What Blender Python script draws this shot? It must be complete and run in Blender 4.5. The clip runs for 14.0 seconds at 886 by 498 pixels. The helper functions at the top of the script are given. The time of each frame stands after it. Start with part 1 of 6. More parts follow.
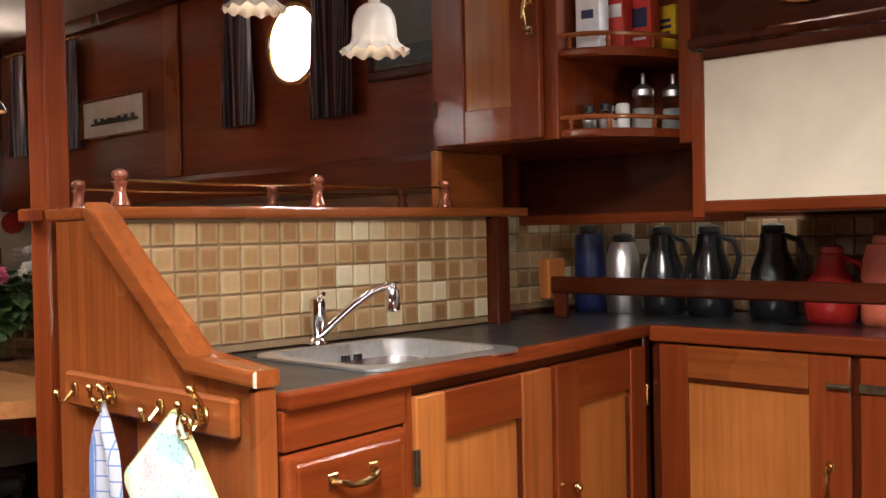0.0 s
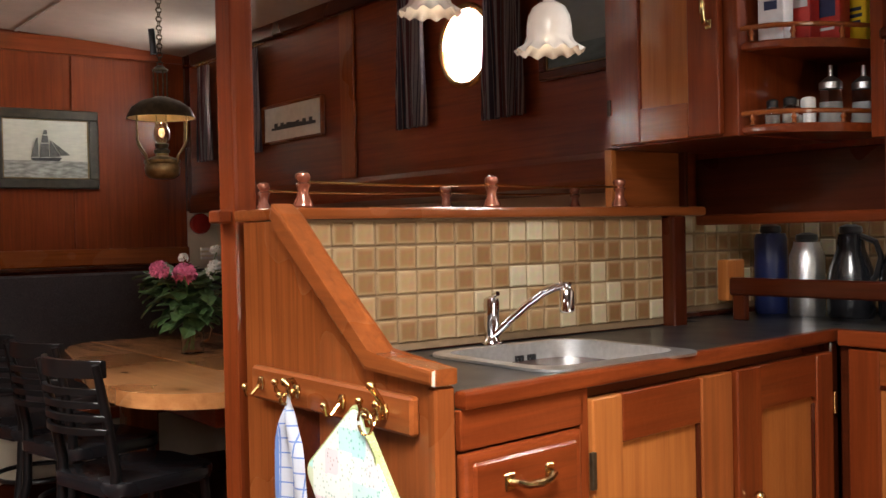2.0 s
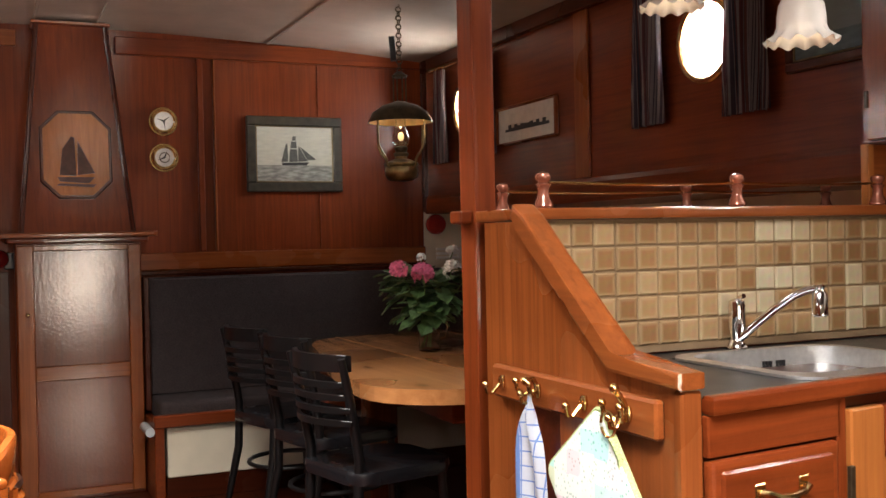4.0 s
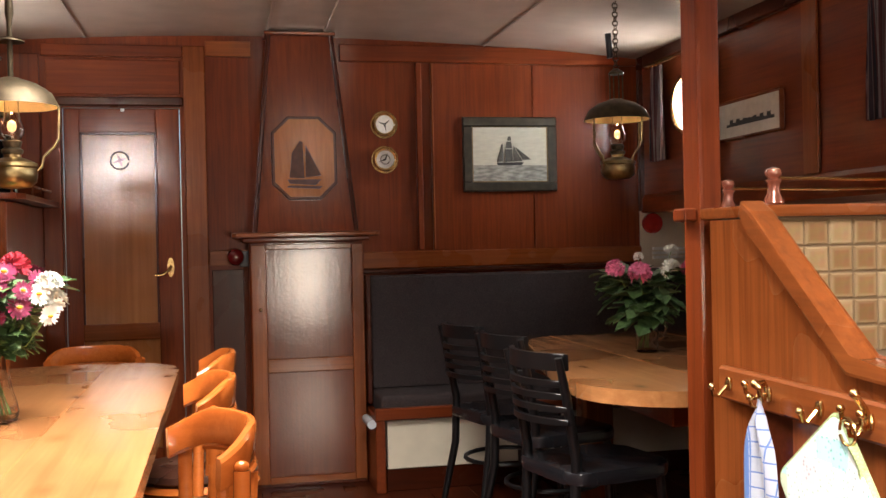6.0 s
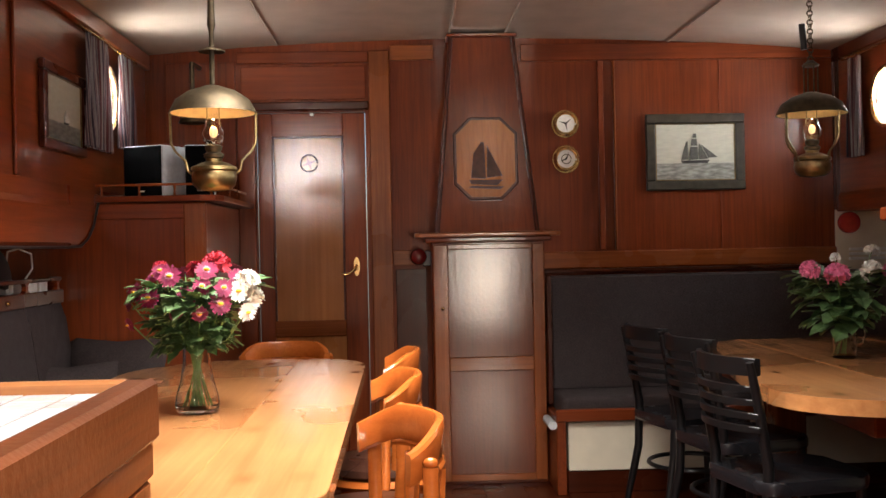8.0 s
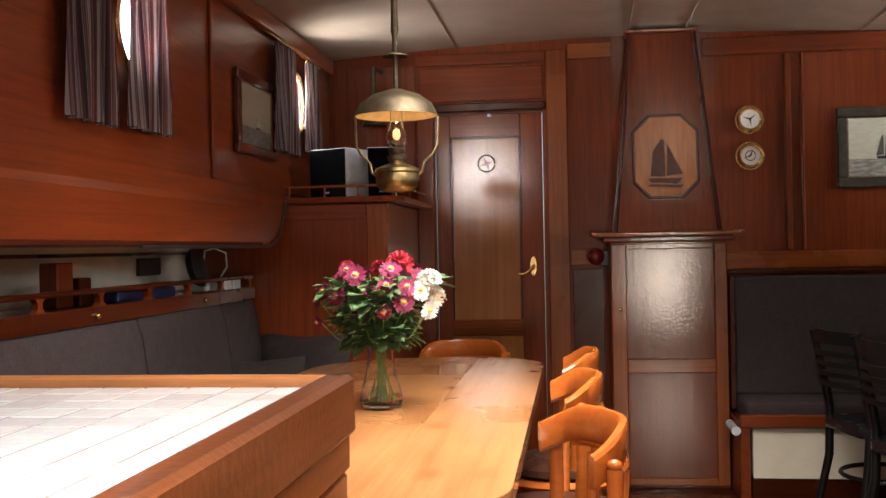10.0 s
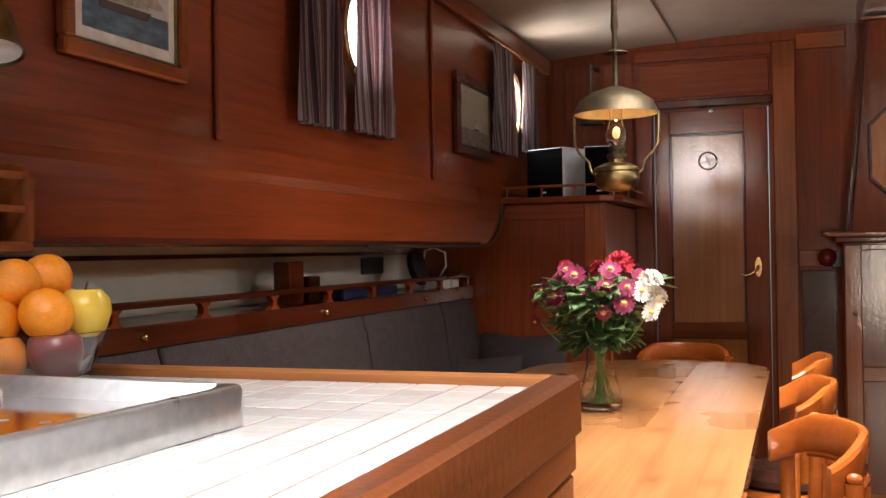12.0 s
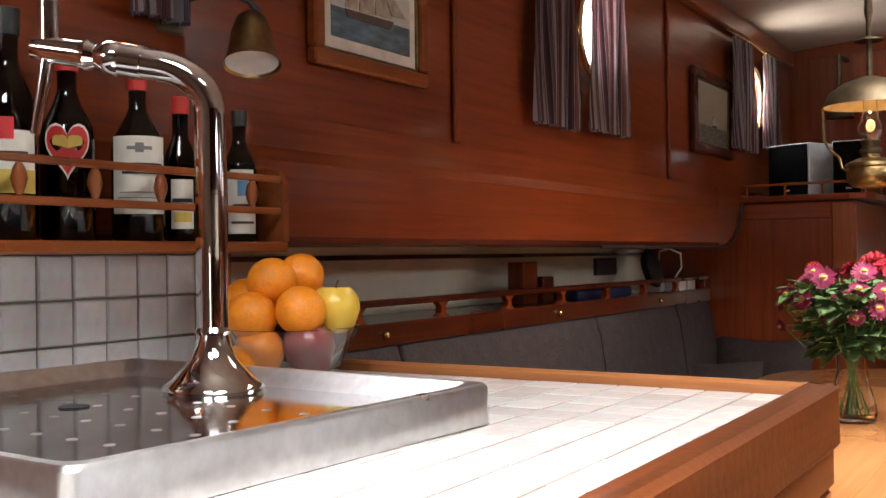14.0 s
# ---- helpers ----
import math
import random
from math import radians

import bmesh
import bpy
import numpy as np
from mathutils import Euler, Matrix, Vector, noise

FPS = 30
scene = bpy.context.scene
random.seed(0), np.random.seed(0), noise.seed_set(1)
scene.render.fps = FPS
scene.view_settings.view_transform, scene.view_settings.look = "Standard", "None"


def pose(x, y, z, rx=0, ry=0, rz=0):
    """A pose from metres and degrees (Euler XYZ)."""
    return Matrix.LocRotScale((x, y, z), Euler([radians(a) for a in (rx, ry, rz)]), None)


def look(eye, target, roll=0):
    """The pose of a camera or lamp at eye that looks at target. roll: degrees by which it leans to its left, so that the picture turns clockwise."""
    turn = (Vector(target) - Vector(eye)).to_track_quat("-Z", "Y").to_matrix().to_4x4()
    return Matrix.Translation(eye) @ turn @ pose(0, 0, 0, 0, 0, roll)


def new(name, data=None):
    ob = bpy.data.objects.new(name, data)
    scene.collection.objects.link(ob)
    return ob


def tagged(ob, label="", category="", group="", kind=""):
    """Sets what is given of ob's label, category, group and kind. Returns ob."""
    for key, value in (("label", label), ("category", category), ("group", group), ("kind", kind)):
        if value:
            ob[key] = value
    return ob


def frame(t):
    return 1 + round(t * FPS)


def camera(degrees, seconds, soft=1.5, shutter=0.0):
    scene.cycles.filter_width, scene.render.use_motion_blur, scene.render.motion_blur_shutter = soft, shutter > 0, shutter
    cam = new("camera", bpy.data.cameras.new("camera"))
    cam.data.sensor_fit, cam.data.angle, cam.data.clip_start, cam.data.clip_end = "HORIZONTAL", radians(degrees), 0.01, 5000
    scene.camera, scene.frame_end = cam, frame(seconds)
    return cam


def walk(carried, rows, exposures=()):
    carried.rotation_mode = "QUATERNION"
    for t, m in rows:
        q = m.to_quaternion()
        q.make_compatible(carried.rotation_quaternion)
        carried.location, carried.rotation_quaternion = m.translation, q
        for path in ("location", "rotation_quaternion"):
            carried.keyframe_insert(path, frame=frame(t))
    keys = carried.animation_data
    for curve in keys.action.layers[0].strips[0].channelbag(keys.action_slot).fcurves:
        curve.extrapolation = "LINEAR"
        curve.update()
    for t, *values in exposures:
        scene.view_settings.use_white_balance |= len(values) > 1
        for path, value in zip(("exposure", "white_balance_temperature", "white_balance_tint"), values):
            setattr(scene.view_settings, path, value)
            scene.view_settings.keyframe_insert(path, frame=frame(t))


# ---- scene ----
cam = camera(46.82, 14.0)
PATH = [
    (0.0, pose(0.0766, 0.0789, 1.2210, 88.919, 1.119, -46.047)),
    (0.5, pose(0.0746, 0.0824, 1.2217, 88.957, 1.153, -43.431)),
    (1.0, pose(0.0721, 0.0853, 1.2225, 88.986, 1.174, -41.267)),
    (1.5, pose(0.0696, 0.0888, 1.2224, 89.025, 1.185, -39.203)),
    (2.0, pose(0.0669, 0.0923, 1.2220, 89.089, 1.189, -36.747)),
    (2.5, pose(0.0624, 0.0963, 1.2222, 89.147, 1.200, -33.683)),
    (3.0, pose(0.0584, 0.1001, 1.2222, 89.227, 1.205, -30.525)),
    (3.5, pose(0.0541, 0.1025, 1.2222, 89.296, 1.213, -27.509)),
    (4.0, pose(0.0485, 0.1055, 1.2224, 89.369, 1.227, -24.015)),
    (6.5, pose(0.0201, 0.1074, 1.2191, 89.669, 1.195, -9.722)),
    (7.0, pose(0.0135, 0.1104, 1.2196, 89.726, 1.159, -7.271)),
    (7.5, pose(0.0090, 0.1134, 1.2195, 89.772, 1.154, -4.975)),
    (8.0, pose(0.0048, 0.1164, 1.2191, 89.823, 1.162, -2.404)),
    (10.5, pose(-0.0205, 0.1060, 1.2224, 90.011, 1.074, 9.771)),
    (11.0, pose(-0.0241, 0.1068, 1.2226, 90.054, 1.029, 12.556)),
    (11.5, pose(-0.0296, 0.1082, 1.2222, 90.117, 0.995, 15.803)),
    (12.0, pose(-0.0353, 0.1109, 1.2216, 90.185, 0.984, 19.130)),
    (12.5, pose(-0.0409, 0.1136, 1.2207, 90.255, 0.946, 22.077)),
    (13.0, pose(-0.0456, 0.1125, 1.2204, 90.317, 0.925, 25.471)),
    (13.5, pose(-0.0498, 0.1125, 1.2206, 90.370, 0.884, 28.550)),
    (14.0, pose(-0.0541, 0.1107, 1.2209, 90.435, 0.837, 31.865)),
]
walk(cam, PATH, [(0.0, 0.38), (2.5, 0.26), (4.0, 0.3), (7.0, 0.52), (8.0, 0.46), (10.5, 0.15), (14.0, 0.05)])

# ---- light ----
world = bpy.data.worlds.new("world")
scene.world = world
world.use_nodes = True
wn = world.node_tree.nodes
sky = wn.new("ShaderNodeTexSky")
sky.sky_type, sky.sun_disc, sky.sun_elevation, sky.sun_rotation = "NISHITA", False, radians(40), radians(200)
wn["Background"].inputs["Strength"].default_value = 0.08
world.node_tree.links.new(sky.outputs[0], wn["Background"].inputs["Color"])


def lamp(name, kind, energy, colour, m, size=0.1, size_y=None, spread=180):
    d = bpy.data.lights.new(name, kind)
    d.energy, d.color = energy, colour
    if kind == "AREA":
        d.shape, d.size, d.size_y = "RECTANGLE", size, size_y or size
        d.spread = radians(spread)
    elif kind == "SPOT":
        d.spot_size, d.spot_blend, d.shadow_soft_size = radians(size_y), 0.6, size
    else:
        d.shadow_soft_size = size
    ob = new(name, d)
    ob.matrix_world = m
    return ob


# daylight through the deck hatch above and the companionway behind the camera
lamp("hatch_daylight", "AREA", 96, (1.0, 0.96, 0.92), look((0.32, 0.35, 2.27), (0.78, 0.55, 0)), 0.75, 0.75, 126)
# added fill with no opening behind it, brightens the bar, bottles and wall tiles
lamp("bar_fill", "AREA", 17, (0.97, 0.98, 1.0), look((-0.45, 0.1, 2.28), (-0.8, 0.4, 0)), 0.4, 0.4, 120)
lamp("skylight_daylight", "AREA", 64, (1.0, 0.96, 0.9), look((0.0, 2.8, 2.27), (0.0, 2.95, 0)), 0.9, 1.2, 119)
lamp("companionway_daylight", "AREA", 5.5, (1.0, 0.84, 0.68), look((1.1, -2.3, 0.8), (0.45, 5.5, 0.95)), 0.55, 0.9, 56)
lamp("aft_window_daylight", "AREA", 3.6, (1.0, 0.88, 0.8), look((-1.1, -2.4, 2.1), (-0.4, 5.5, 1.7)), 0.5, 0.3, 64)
# light thrown up off the water through the forward portholes
lamp("porthole_daylight", "AREA", 2.4, (1.0, 0.97, 0.9), look((-1.3, 4.81, 1.92), (-0.95, 4.9, 2.3)), 0.1, 0.2, 130)
lamp("porthole_daylight", "AREA", 1.4, (1.0, 0.95, 0.9), look((2.35, 4.95, 1.9), (2.0, 4.9, 2.3)), 0.1, 0.2, 130)


# ---- materials ----
def nodes_of(name):
    m = bpy.data.materials.new(name)
    m.use_nodes = True
    return m, m.node_tree.nodes, m.node_tree.links, m.node_tree.nodes["Principled BSDF"]


def ramp(n, stops):
    r = n.new("ShaderNodeValToRGB")
    while len(r.color_ramp.elements) < len(stops):
        r.color_ramp.elements.new(0.5)
    for e, (p, c) in zip(r.color_ramp.elements, stops):
        e.position, e.color = p, (*c, 1)
    return r


def wood(name, dark, light, axis="z", rough=0.34, coat=0.55, scale=1.0, bump=0.05, polish=0.07):
    """Varnished wood with its grain along one axis, stains and a little orange peel in the varnish."""
    m, n, l, b = nodes_of(name)
    tc = n.new("ShaderNodeTexCoord")
    info = n.new("ShaderNodeObjectInfo")
    add = n.new("ShaderNodeVectorMath")
    add.operation = "ADD"
    l.new(tc.outputs["Object"], add.inputs[0])
    mul = n.new("ShaderNodeVectorMath")
    mul.operation = "SCALE"
    mul.inputs[0].default_value = (7.0, 5.0, 3.0)
    l.new(info.outputs["Random"], mul.inputs["Scale"])
    l.new(mul.outputs[0], add.inputs[1])
    mp = n.new("ShaderNodeMapping")
    s = {"x": (1.3, 34, 34), "y": (34, 1.3, 34), "z": (34, 34, 1.3)}[axis]
    mp.inputs["Scale"].default_value = [v * scale for v in s]
    l.new(add.outputs[0], mp.inputs["Vector"])
    g = n.new("ShaderNodeTexNoise")
    g.inputs["Scale"].default_value, g.inputs["Detail"].default_value, g.inputs["Distortion"].default_value = 1.6, 7, 0.7
    l.new(mp.outputs[0], g.inputs["Vector"])
    fine = n.new("ShaderNodeTexNoise")
    fine.inputs["Scale"].default_value, fine.inputs["Detail"].default_value = 9, 4
    l.new(mp.outputs[0], fine.inputs["Vector"])
    big = n.new("ShaderNodeTexNoise")
    big.inputs["Scale"].default_value, big.inputs["Detail"].default_value = 2.2, 3
    l.new(add.outputs[0], big.inputs["Vector"])
    mix1 = n.new("ShaderNodeMath")
    mix1.operation = "MULTIPLY_ADD"
    mix1.inputs[1].default_value = 0.27
    l.new(fine.outputs["Fac"], mix1.inputs[0])
    half = n.new("ShaderNodeMath")
    half.operation = "MULTIPLY"
    half.inputs[1].default_value = 0.93
    l.new(g.outputs["Fac"], half.inputs[0])
    l.new(half.outputs[0], mix1.inputs[2])
    mid = tuple((a + c) / 2 for a, c in zip(dark, light))
    dark, light = (tuple(v * 0.62 + w * 0.38 for v, w in zip(end, mid)) for end in (dark, light))
    r = ramp(n, [(0.3, dark), (0.56, mid), (0.84, light)])
    l.new(mix1.outputs[0], r.inputs[0])
    stain = n.new("ShaderNodeMix")
    stain.data_type, stain.blend_type = "RGBA", "MULTIPLY"
    sr = ramp(n, [(0.3, (0.62, 0.55, 0.5)), (0.65, (1.0, 1.0, 1.0))])
    l.new(big.outputs["Fac"], sr.inputs[0])
    stain.inputs["Factor"].default_value = 0.8
    l.new(r.outputs[0], stain.inputs["A"])
    l.new(sr.outputs[0], stain.inputs["B"])
    l.new(stain.outputs["Result"], b.inputs["Base Color"])
    rr = n.new("ShaderNodeMapRange")
    rr.inputs["To Min"].default_value, rr.inputs["To Max"].default_value = rough * 0.7, rough * 1.6
    l.new(big.outputs["Fac"], rr.inputs["Value"])
    l.new(rr.outputs[0], b.inputs["Roughness"])
    b.inputs["Coat Weight"].default_value, b.inputs["Coat Roughness"].default_value = coat, polish
    b.inputs["Specular IOR Level"].default_value = 0.15
    peel = n.new("ShaderNodeTexNoise")
    peel.inputs["Scale"].default_value, peel.inputs["Detail"].default_value = 75, 3
    l.new(add.outputs[0], peel.inputs["Vector"])
    hs = n.new("ShaderNodeMath")
    hs.operation = "MULTIPLY_ADD"
    hs.inputs[1].default_value = 0.3
    l.new(g.outputs["Fac"], hs.inputs[0])
    l.new(peel.outputs["Fac"], hs.inputs[2])
    bp = n.new("ShaderNodeBump")
    bp.inputs["Strength"].default_value, bp.inputs["Distance"].default_value = bump, 0.01
    l.new(hs.outputs[0], bp.inputs["Height"])
    l.new(bp.outputs[0], b.inputs["Normal"])
    l.new(bp.outputs[0], b.inputs["Coat Normal"])
    return m


def plain(name, colour, rough=0.5, metal=0.0, var=0.15, scale=30, bump=0.05, coat=0.0, sheen=0.0, emit=0.0, trans=0.0):
    """A painted, metal or plastic surface with slight mottling and relief."""
    m, n, l, b = nodes_of(name)
    tc = n.new("ShaderNodeTexCoord")
    t = n.new("ShaderNodeTexNoise")
    t.inputs["Scale"].default_value, t.inputs["Detail"].default_value = scale, 5
    l.new(tc.outputs["Object"], t.inputs["Vector"])
    r = ramp(n, [(0.3, tuple(c * (1 - var) for c in colour)), (0.7, tuple(min(1, c * (1 + var * 0.6)) for c in colour))])
    l.new(t.outputs["Fac"], r.inputs[0])
    l.new(r.outputs[0], b.inputs["Base Color"])
    rr = n.new("ShaderNodeMapRange")
    rr.inputs["To Min"].default_value, rr.inputs["To Max"].default_value = rough * 0.75, min(1, rough * 1.3)
    t2 = n.new("ShaderNodeTexNoise")
    t2.inputs["Scale"].default_value = scale / 7
    l.new(tc.outputs["Object"], t2.inputs["Vector"])
    l.new(t2.outputs["Fac"], rr.inputs["Value"])
    l.new(rr.outputs[0], b.inputs["Roughness"])
    b.inputs["Metallic"].default_value, b.inputs["Coat Weight"].default_value = metal, coat
    b.inputs["Sheen Weight"].default_value = sheen
    b.inputs["Transmission Weight"].default_value = trans
    if emit:
        b.inputs["Emission Color"].default_value, b.inputs["Emission Strength"].default_value = (*colour, 1), emit
    bp = n.new("ShaderNodeBump")
    bp.inputs["Strength"].default_value, bp.inputs["Distance"].default_value = bump, 0.003
    l.new(t.outputs["Fac"], bp.inputs["Height"])
    l.new(bp.outputs[0], b.inputs["Normal"])
    return m


def pieces(name, stops, rough=0.25, bump=0.1, rim=0.0, half=0.0233):
    """Glazed pieces that differ in tone one from another."""
    m, n, l, b = nodes_of(name)
    info = n.new("ShaderNodeObjectInfo")
    r = ramp(n, stops)
    r.color_ramp.interpolation = "LINEAR"
    l.new(info.outputs["Random"], r.inputs[0])
    tc = n.new("ShaderNodeTexCoord")
    t = n.new("ShaderNodeTexNoise")
    t.inputs["Scale"].default_value, t.inputs["Detail"].default_value = 60, 4
    l.new(tc.outputs["Object"], t.inputs["Vector"])
    mx = n.new("ShaderNodeMix")
    mx.data_type, mx.blend_type = "RGBA", "MULTIPLY"
    mx.inputs["Factor"].default_value = 0.35
    l.new(r.outputs[0], mx.inputs["A"])
    l.new(t.outputs["Color"], mx.inputs["B"])
    last = mx.outputs["Result"]
    if rim:
        sep = n.new("ShaderNodeSeparateXYZ")
        l.new(tc.outputs["Object"], sep.inputs[0])
        ab = []
        for ax in "XY":
            a_ = n.new("ShaderNodeMath")
            a_.operation = "ABSOLUTE"
            l.new(sep.outputs[ax], a_.inputs[0])
            ab.append(a_)
        top_ = n.new("ShaderNodeMath")
        top_.operation = "MAXIMUM"
        l.new(ab[0].outputs[0], top_.inputs[0])
        l.new(ab[1].outputs[0], top_.inputs[1])
        ra = n.new("ShaderNodeMapRange")
        ra.inputs["From Min"].default_value, ra.inputs["From Max"].default_value = half * 0.6, half * 0.92
        ra.inputs["To Max"].default_value = rim
        l.new(top_.outputs[0], ra.inputs["Value"])
        pale = n.new("ShaderNodeMix")
        pale.data_type = "RGBA"
        pale.inputs["B"].default_value = (0.52, 0.41, 0.26, 1)
        l.new(ra.outputs[0], pale.inputs["Factor"])
        l.new(last, pale.inputs["A"])
        last = pale.outputs["Result"]
    l.new(last, b.inputs["Base Color"])
    b.inputs["Roughness"].default_value = rough
    bp = n.new("ShaderNodeBump")
    bp.inputs["Strength"].default_value, bp.inputs["Distance"].default_value = bump, 0.002
    l.new(t.outputs["Fac"], bp.inputs["Height"])
    l.new(bp.outputs[0], b.inputs["Normal"])
    return m


def glassy(name, colour=(1, 1, 1), rough=0.02, ior=1.45):
    m, n, l, b = nodes_of(name)
    b.inputs["Base Color"].default_value = (*colour, 1)
    b.inputs["Roughness"].default_value, b.inputs["IOR"].default_value = rough, ior
    b.inputs["Transmission Weight"].default_value = 1.0
    return m


def glow(name, colour, strength):
    m, n, l, b = nodes_of(name)
    b.inputs["Base Color"].default_value = (*colour, 1)
    b.inputs["Emission Color"].default_value, b.inputs["Emission Strength"].default_value = (*colour, 1), strength
    return m


def stripes(name, stops, scale, axis="y", rough=0.9):
    """Woven cloth with stripes along its height."""
    m, n, l, b = nodes_of(name)
    tc = n.new("ShaderNodeTexCoord")
    mp = n.new("ShaderNodeMapping")
    mp.inputs["Scale"].default_value = {"x": (scale, 0, 0), "y": (0, scale, 0), "z": (0, 0, scale)}[axis]
    l.new(tc.outputs["Object"], mp.inputs["Vector"])
    w = n.new("ShaderNodeTexNoise")
    w.inputs["Scale"].default_value, w.inputs["Detail"].default_value = 1.0, 2
    l.new(mp.outputs[0], w.inputs["Vector"])
    r = ramp(n, stops)
    r.color_ramp.interpolation = "CONSTANT"
    l.new(w.outputs["Fac"], r.inputs[0])
    l.new(r.outputs[0], b.inputs["Base Color"])
    b.inputs["Roughness"].default_value, b.inputs["Sheen Weight"].default_value = rough, 0.3
    return m


def knots(m):
    """Dark knots scattered through a wood."""
    n, l = m.node_tree.nodes, m.node_tree.links
    b = n["Principled BSDF"]
    src = b.inputs["Base Color"].links[0].from_socket
    tc = n.new("ShaderNodeTexCoord")
    mp = n.new("ShaderNodeMapping")
    mp.inputs["Scale"].default_value = (1.0, 0.55, 1.0)
    l.new(tc.outputs["Object"], mp.inputs["Vector"])
    v = n.new("ShaderNodeTexVoronoi")
    v.inputs["Scale"].default_value = 6.5
    l.new(mp.outputs[0], v.inputs["Vector"])
    r = ramp(n, [(0.05, (0.22, 0.12, 0.06)), (0.16, (0.8, 0.7, 0.62)), (0.3, (1, 1, 1))])
    l.new(v.outputs["Distance"], r.inputs[0])
    mx = n.new("ShaderNodeMix")
    mx.data_type, mx.blend_type = "RGBA", "MULTIPLY"
    mx.inputs["Factor"].default_value = 0.85
    l.new(src, mx.inputs["A"])
    l.new(r.outputs[0], mx.inputs["B"])
    l.new(mx.outputs["Result"], b.inputs["Base Color"])


MD, ML = (0.078, 0.0115, 0.003), (0.255, 0.05, 0.0105)
MAH = {a: wood("mahogany_" + a, MD, ML, a) for a in "xyz"}
MAH_L = {a: wood("mahogany_light_" + a, (0.11, 0.025, 0.0062), (0.325, 0.091, 0.0225), a, 0.25) for a in "xyz"}
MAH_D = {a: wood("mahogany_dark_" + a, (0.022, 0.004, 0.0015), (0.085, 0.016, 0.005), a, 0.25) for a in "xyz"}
PANEL = {a: wood("teak_panel_" + a, (0.235, 0.068, 0.0145), (0.47, 0.165, 0.041), a, 0.3, 0.5) for a in "xyz"}
PINE = wood("varnished_pine", (0.33, 0.115, 0.034), (0.64, 0.3, 0.115), "y", 0.25, 1.0, 0.5, 0.03, 0.045)
UMBER = wood("umber_panel", (0.075, 0.015, 0.005), (0.19, 0.044, 0.014), "z", 0.4, 0.6, 1.0, 0.05, 0.11)
LEATHER = plain("brown_leather", (0.05, 0.018, 0.011), 0.28, var=0.4, scale=25, bump=0.1)
knots(PINE)
BEECH = wood("orange_beech", (0.34, 0.07, 0.011), (0.56, 0.15, 0.028), "x", 0.22, 0.5)
WALNUT = wood("figured_walnut", (0.16, 0.045, 0.012), (0.46, 0.18, 0.052), "z", 0.22, 0.9, 0.22, 0.06)
BLACKWOOD = plain("black_stained_wood", (0.004, 0.004, 0.0045), 0.33, coat=0.1)
CREAM = plain("cream_paint", (0.72, 0.64, 0.5), 0.55, var=0.08, scale=8)
CEIL = plain("ceiling_enamel", (0.37, 0.3, 0.24), 0.16, var=0.08, scale=6, bump=0.03)
CLOTH = plain("grey_upholstery", (0.034, 0.0215, 0.0215), 0.95, var=0.5, scale=160, bump=0.4)
BLACKTOP = plain("black_laminate", (0.02, 0.021, 0.023), 0.3, var=0.3, scale=60)
STEEL = plain("brushed_steel", (0.75, 0.75, 0.74), 0.36, 1.0, 0.1, 90, 0.03)
TRAYSTEEL = plain("polished_steel", (0.62, 0.62, 0.62), 0.1, 1.0, 0.08, 40, 0.02)
CHROME = plain("chrome", (0.85, 0.85, 0.87), 0.05, 1.0, 0.03)
BRASS = plain("polished_brass", (0.66, 0.45, 0.19), 0.2, 1.0, 0.2)
OLDBRASS = plain("aged_brass", (0.085, 0.062, 0.036), 0.5, 0.8, 0.35, 40)
DULL = plain("dull_brass", (0.27, 0.19, 0.085), 0.3, 1.0, 0.3, 40)
SPEAKER = plain("speaker_cloth", (0.003, 0.003, 0.0035), 0.95)
SPEAKER.node_tree.nodes["Principled BSDF"].inputs["Specular IOR Level"].default_value = 0.05
COPPER = plain("red_copper_wood", (0.3, 0.095, 0.055), 0.13, 0.5, 0.2, coat=0.8)
BLACK = plain("black_plastic", (0.012, 0.012, 0.013), 0.4)
RUBBER = plain("dark_lacquer", (0.01, 0.01, 0.012), 0.25, coat=0.4)
GREY = plain("silver_plastic", (0.5, 0.52, 0.54), 0.35)
WHITE = plain("white_plastic", (0.78, 0.77, 0.74), 0.4)
RED = plain("red_plastic", (0.35, 0.018, 0.015), 0.25, coat=0.3)
BLUE = plain("blue_enamel", (0.012, 0.018, 0.07), 0.3)
SALMON = plain("salmon_plastic", (0.6, 0.14, 0.08), 0.35)
GROUT_T = plain("brown_grout", (0.2, 0.125, 0.065), 0.9)
GROUT_W = plain("grey_grout", (0.16, 0.135, 0.11), 0.9)
TILE_T = pieces("tan_glaze", [(0.0, (0.22, 0.115, 0.048)), (0.5, (0.29, 0.165, 0.072)), (0.8, (0.36, 0.235, 0.12)), (0.9, (0.47, 0.37, 0.23)), (1.0, (0.53, 0.45, 0.31))], 0.22, 0.1, 0.22)
TILE_W = pieces("white_glaze", [(0.0, (0.6, 0.58, 0.57)), (0.5, (0.68, 0.67, 0.66)), (1.0, (0.74, 0.73, 0.72))], 0.18)
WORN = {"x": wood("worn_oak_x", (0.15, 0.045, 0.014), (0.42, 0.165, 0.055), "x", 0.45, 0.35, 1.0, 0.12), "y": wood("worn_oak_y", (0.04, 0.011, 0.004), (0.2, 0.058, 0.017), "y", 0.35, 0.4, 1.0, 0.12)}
GLASS = glassy("clear_glass")
THIN = glassy("thin_vase_glass", (1, 1, 1), 0.01, 1.22)
DAY = glow("daylight_outside", (0.95, 0.98, 1.0), 55)
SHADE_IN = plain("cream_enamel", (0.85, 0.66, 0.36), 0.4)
BULB = glow("lit_bulb", (1.0, 0.72, 0.36), 0.6)
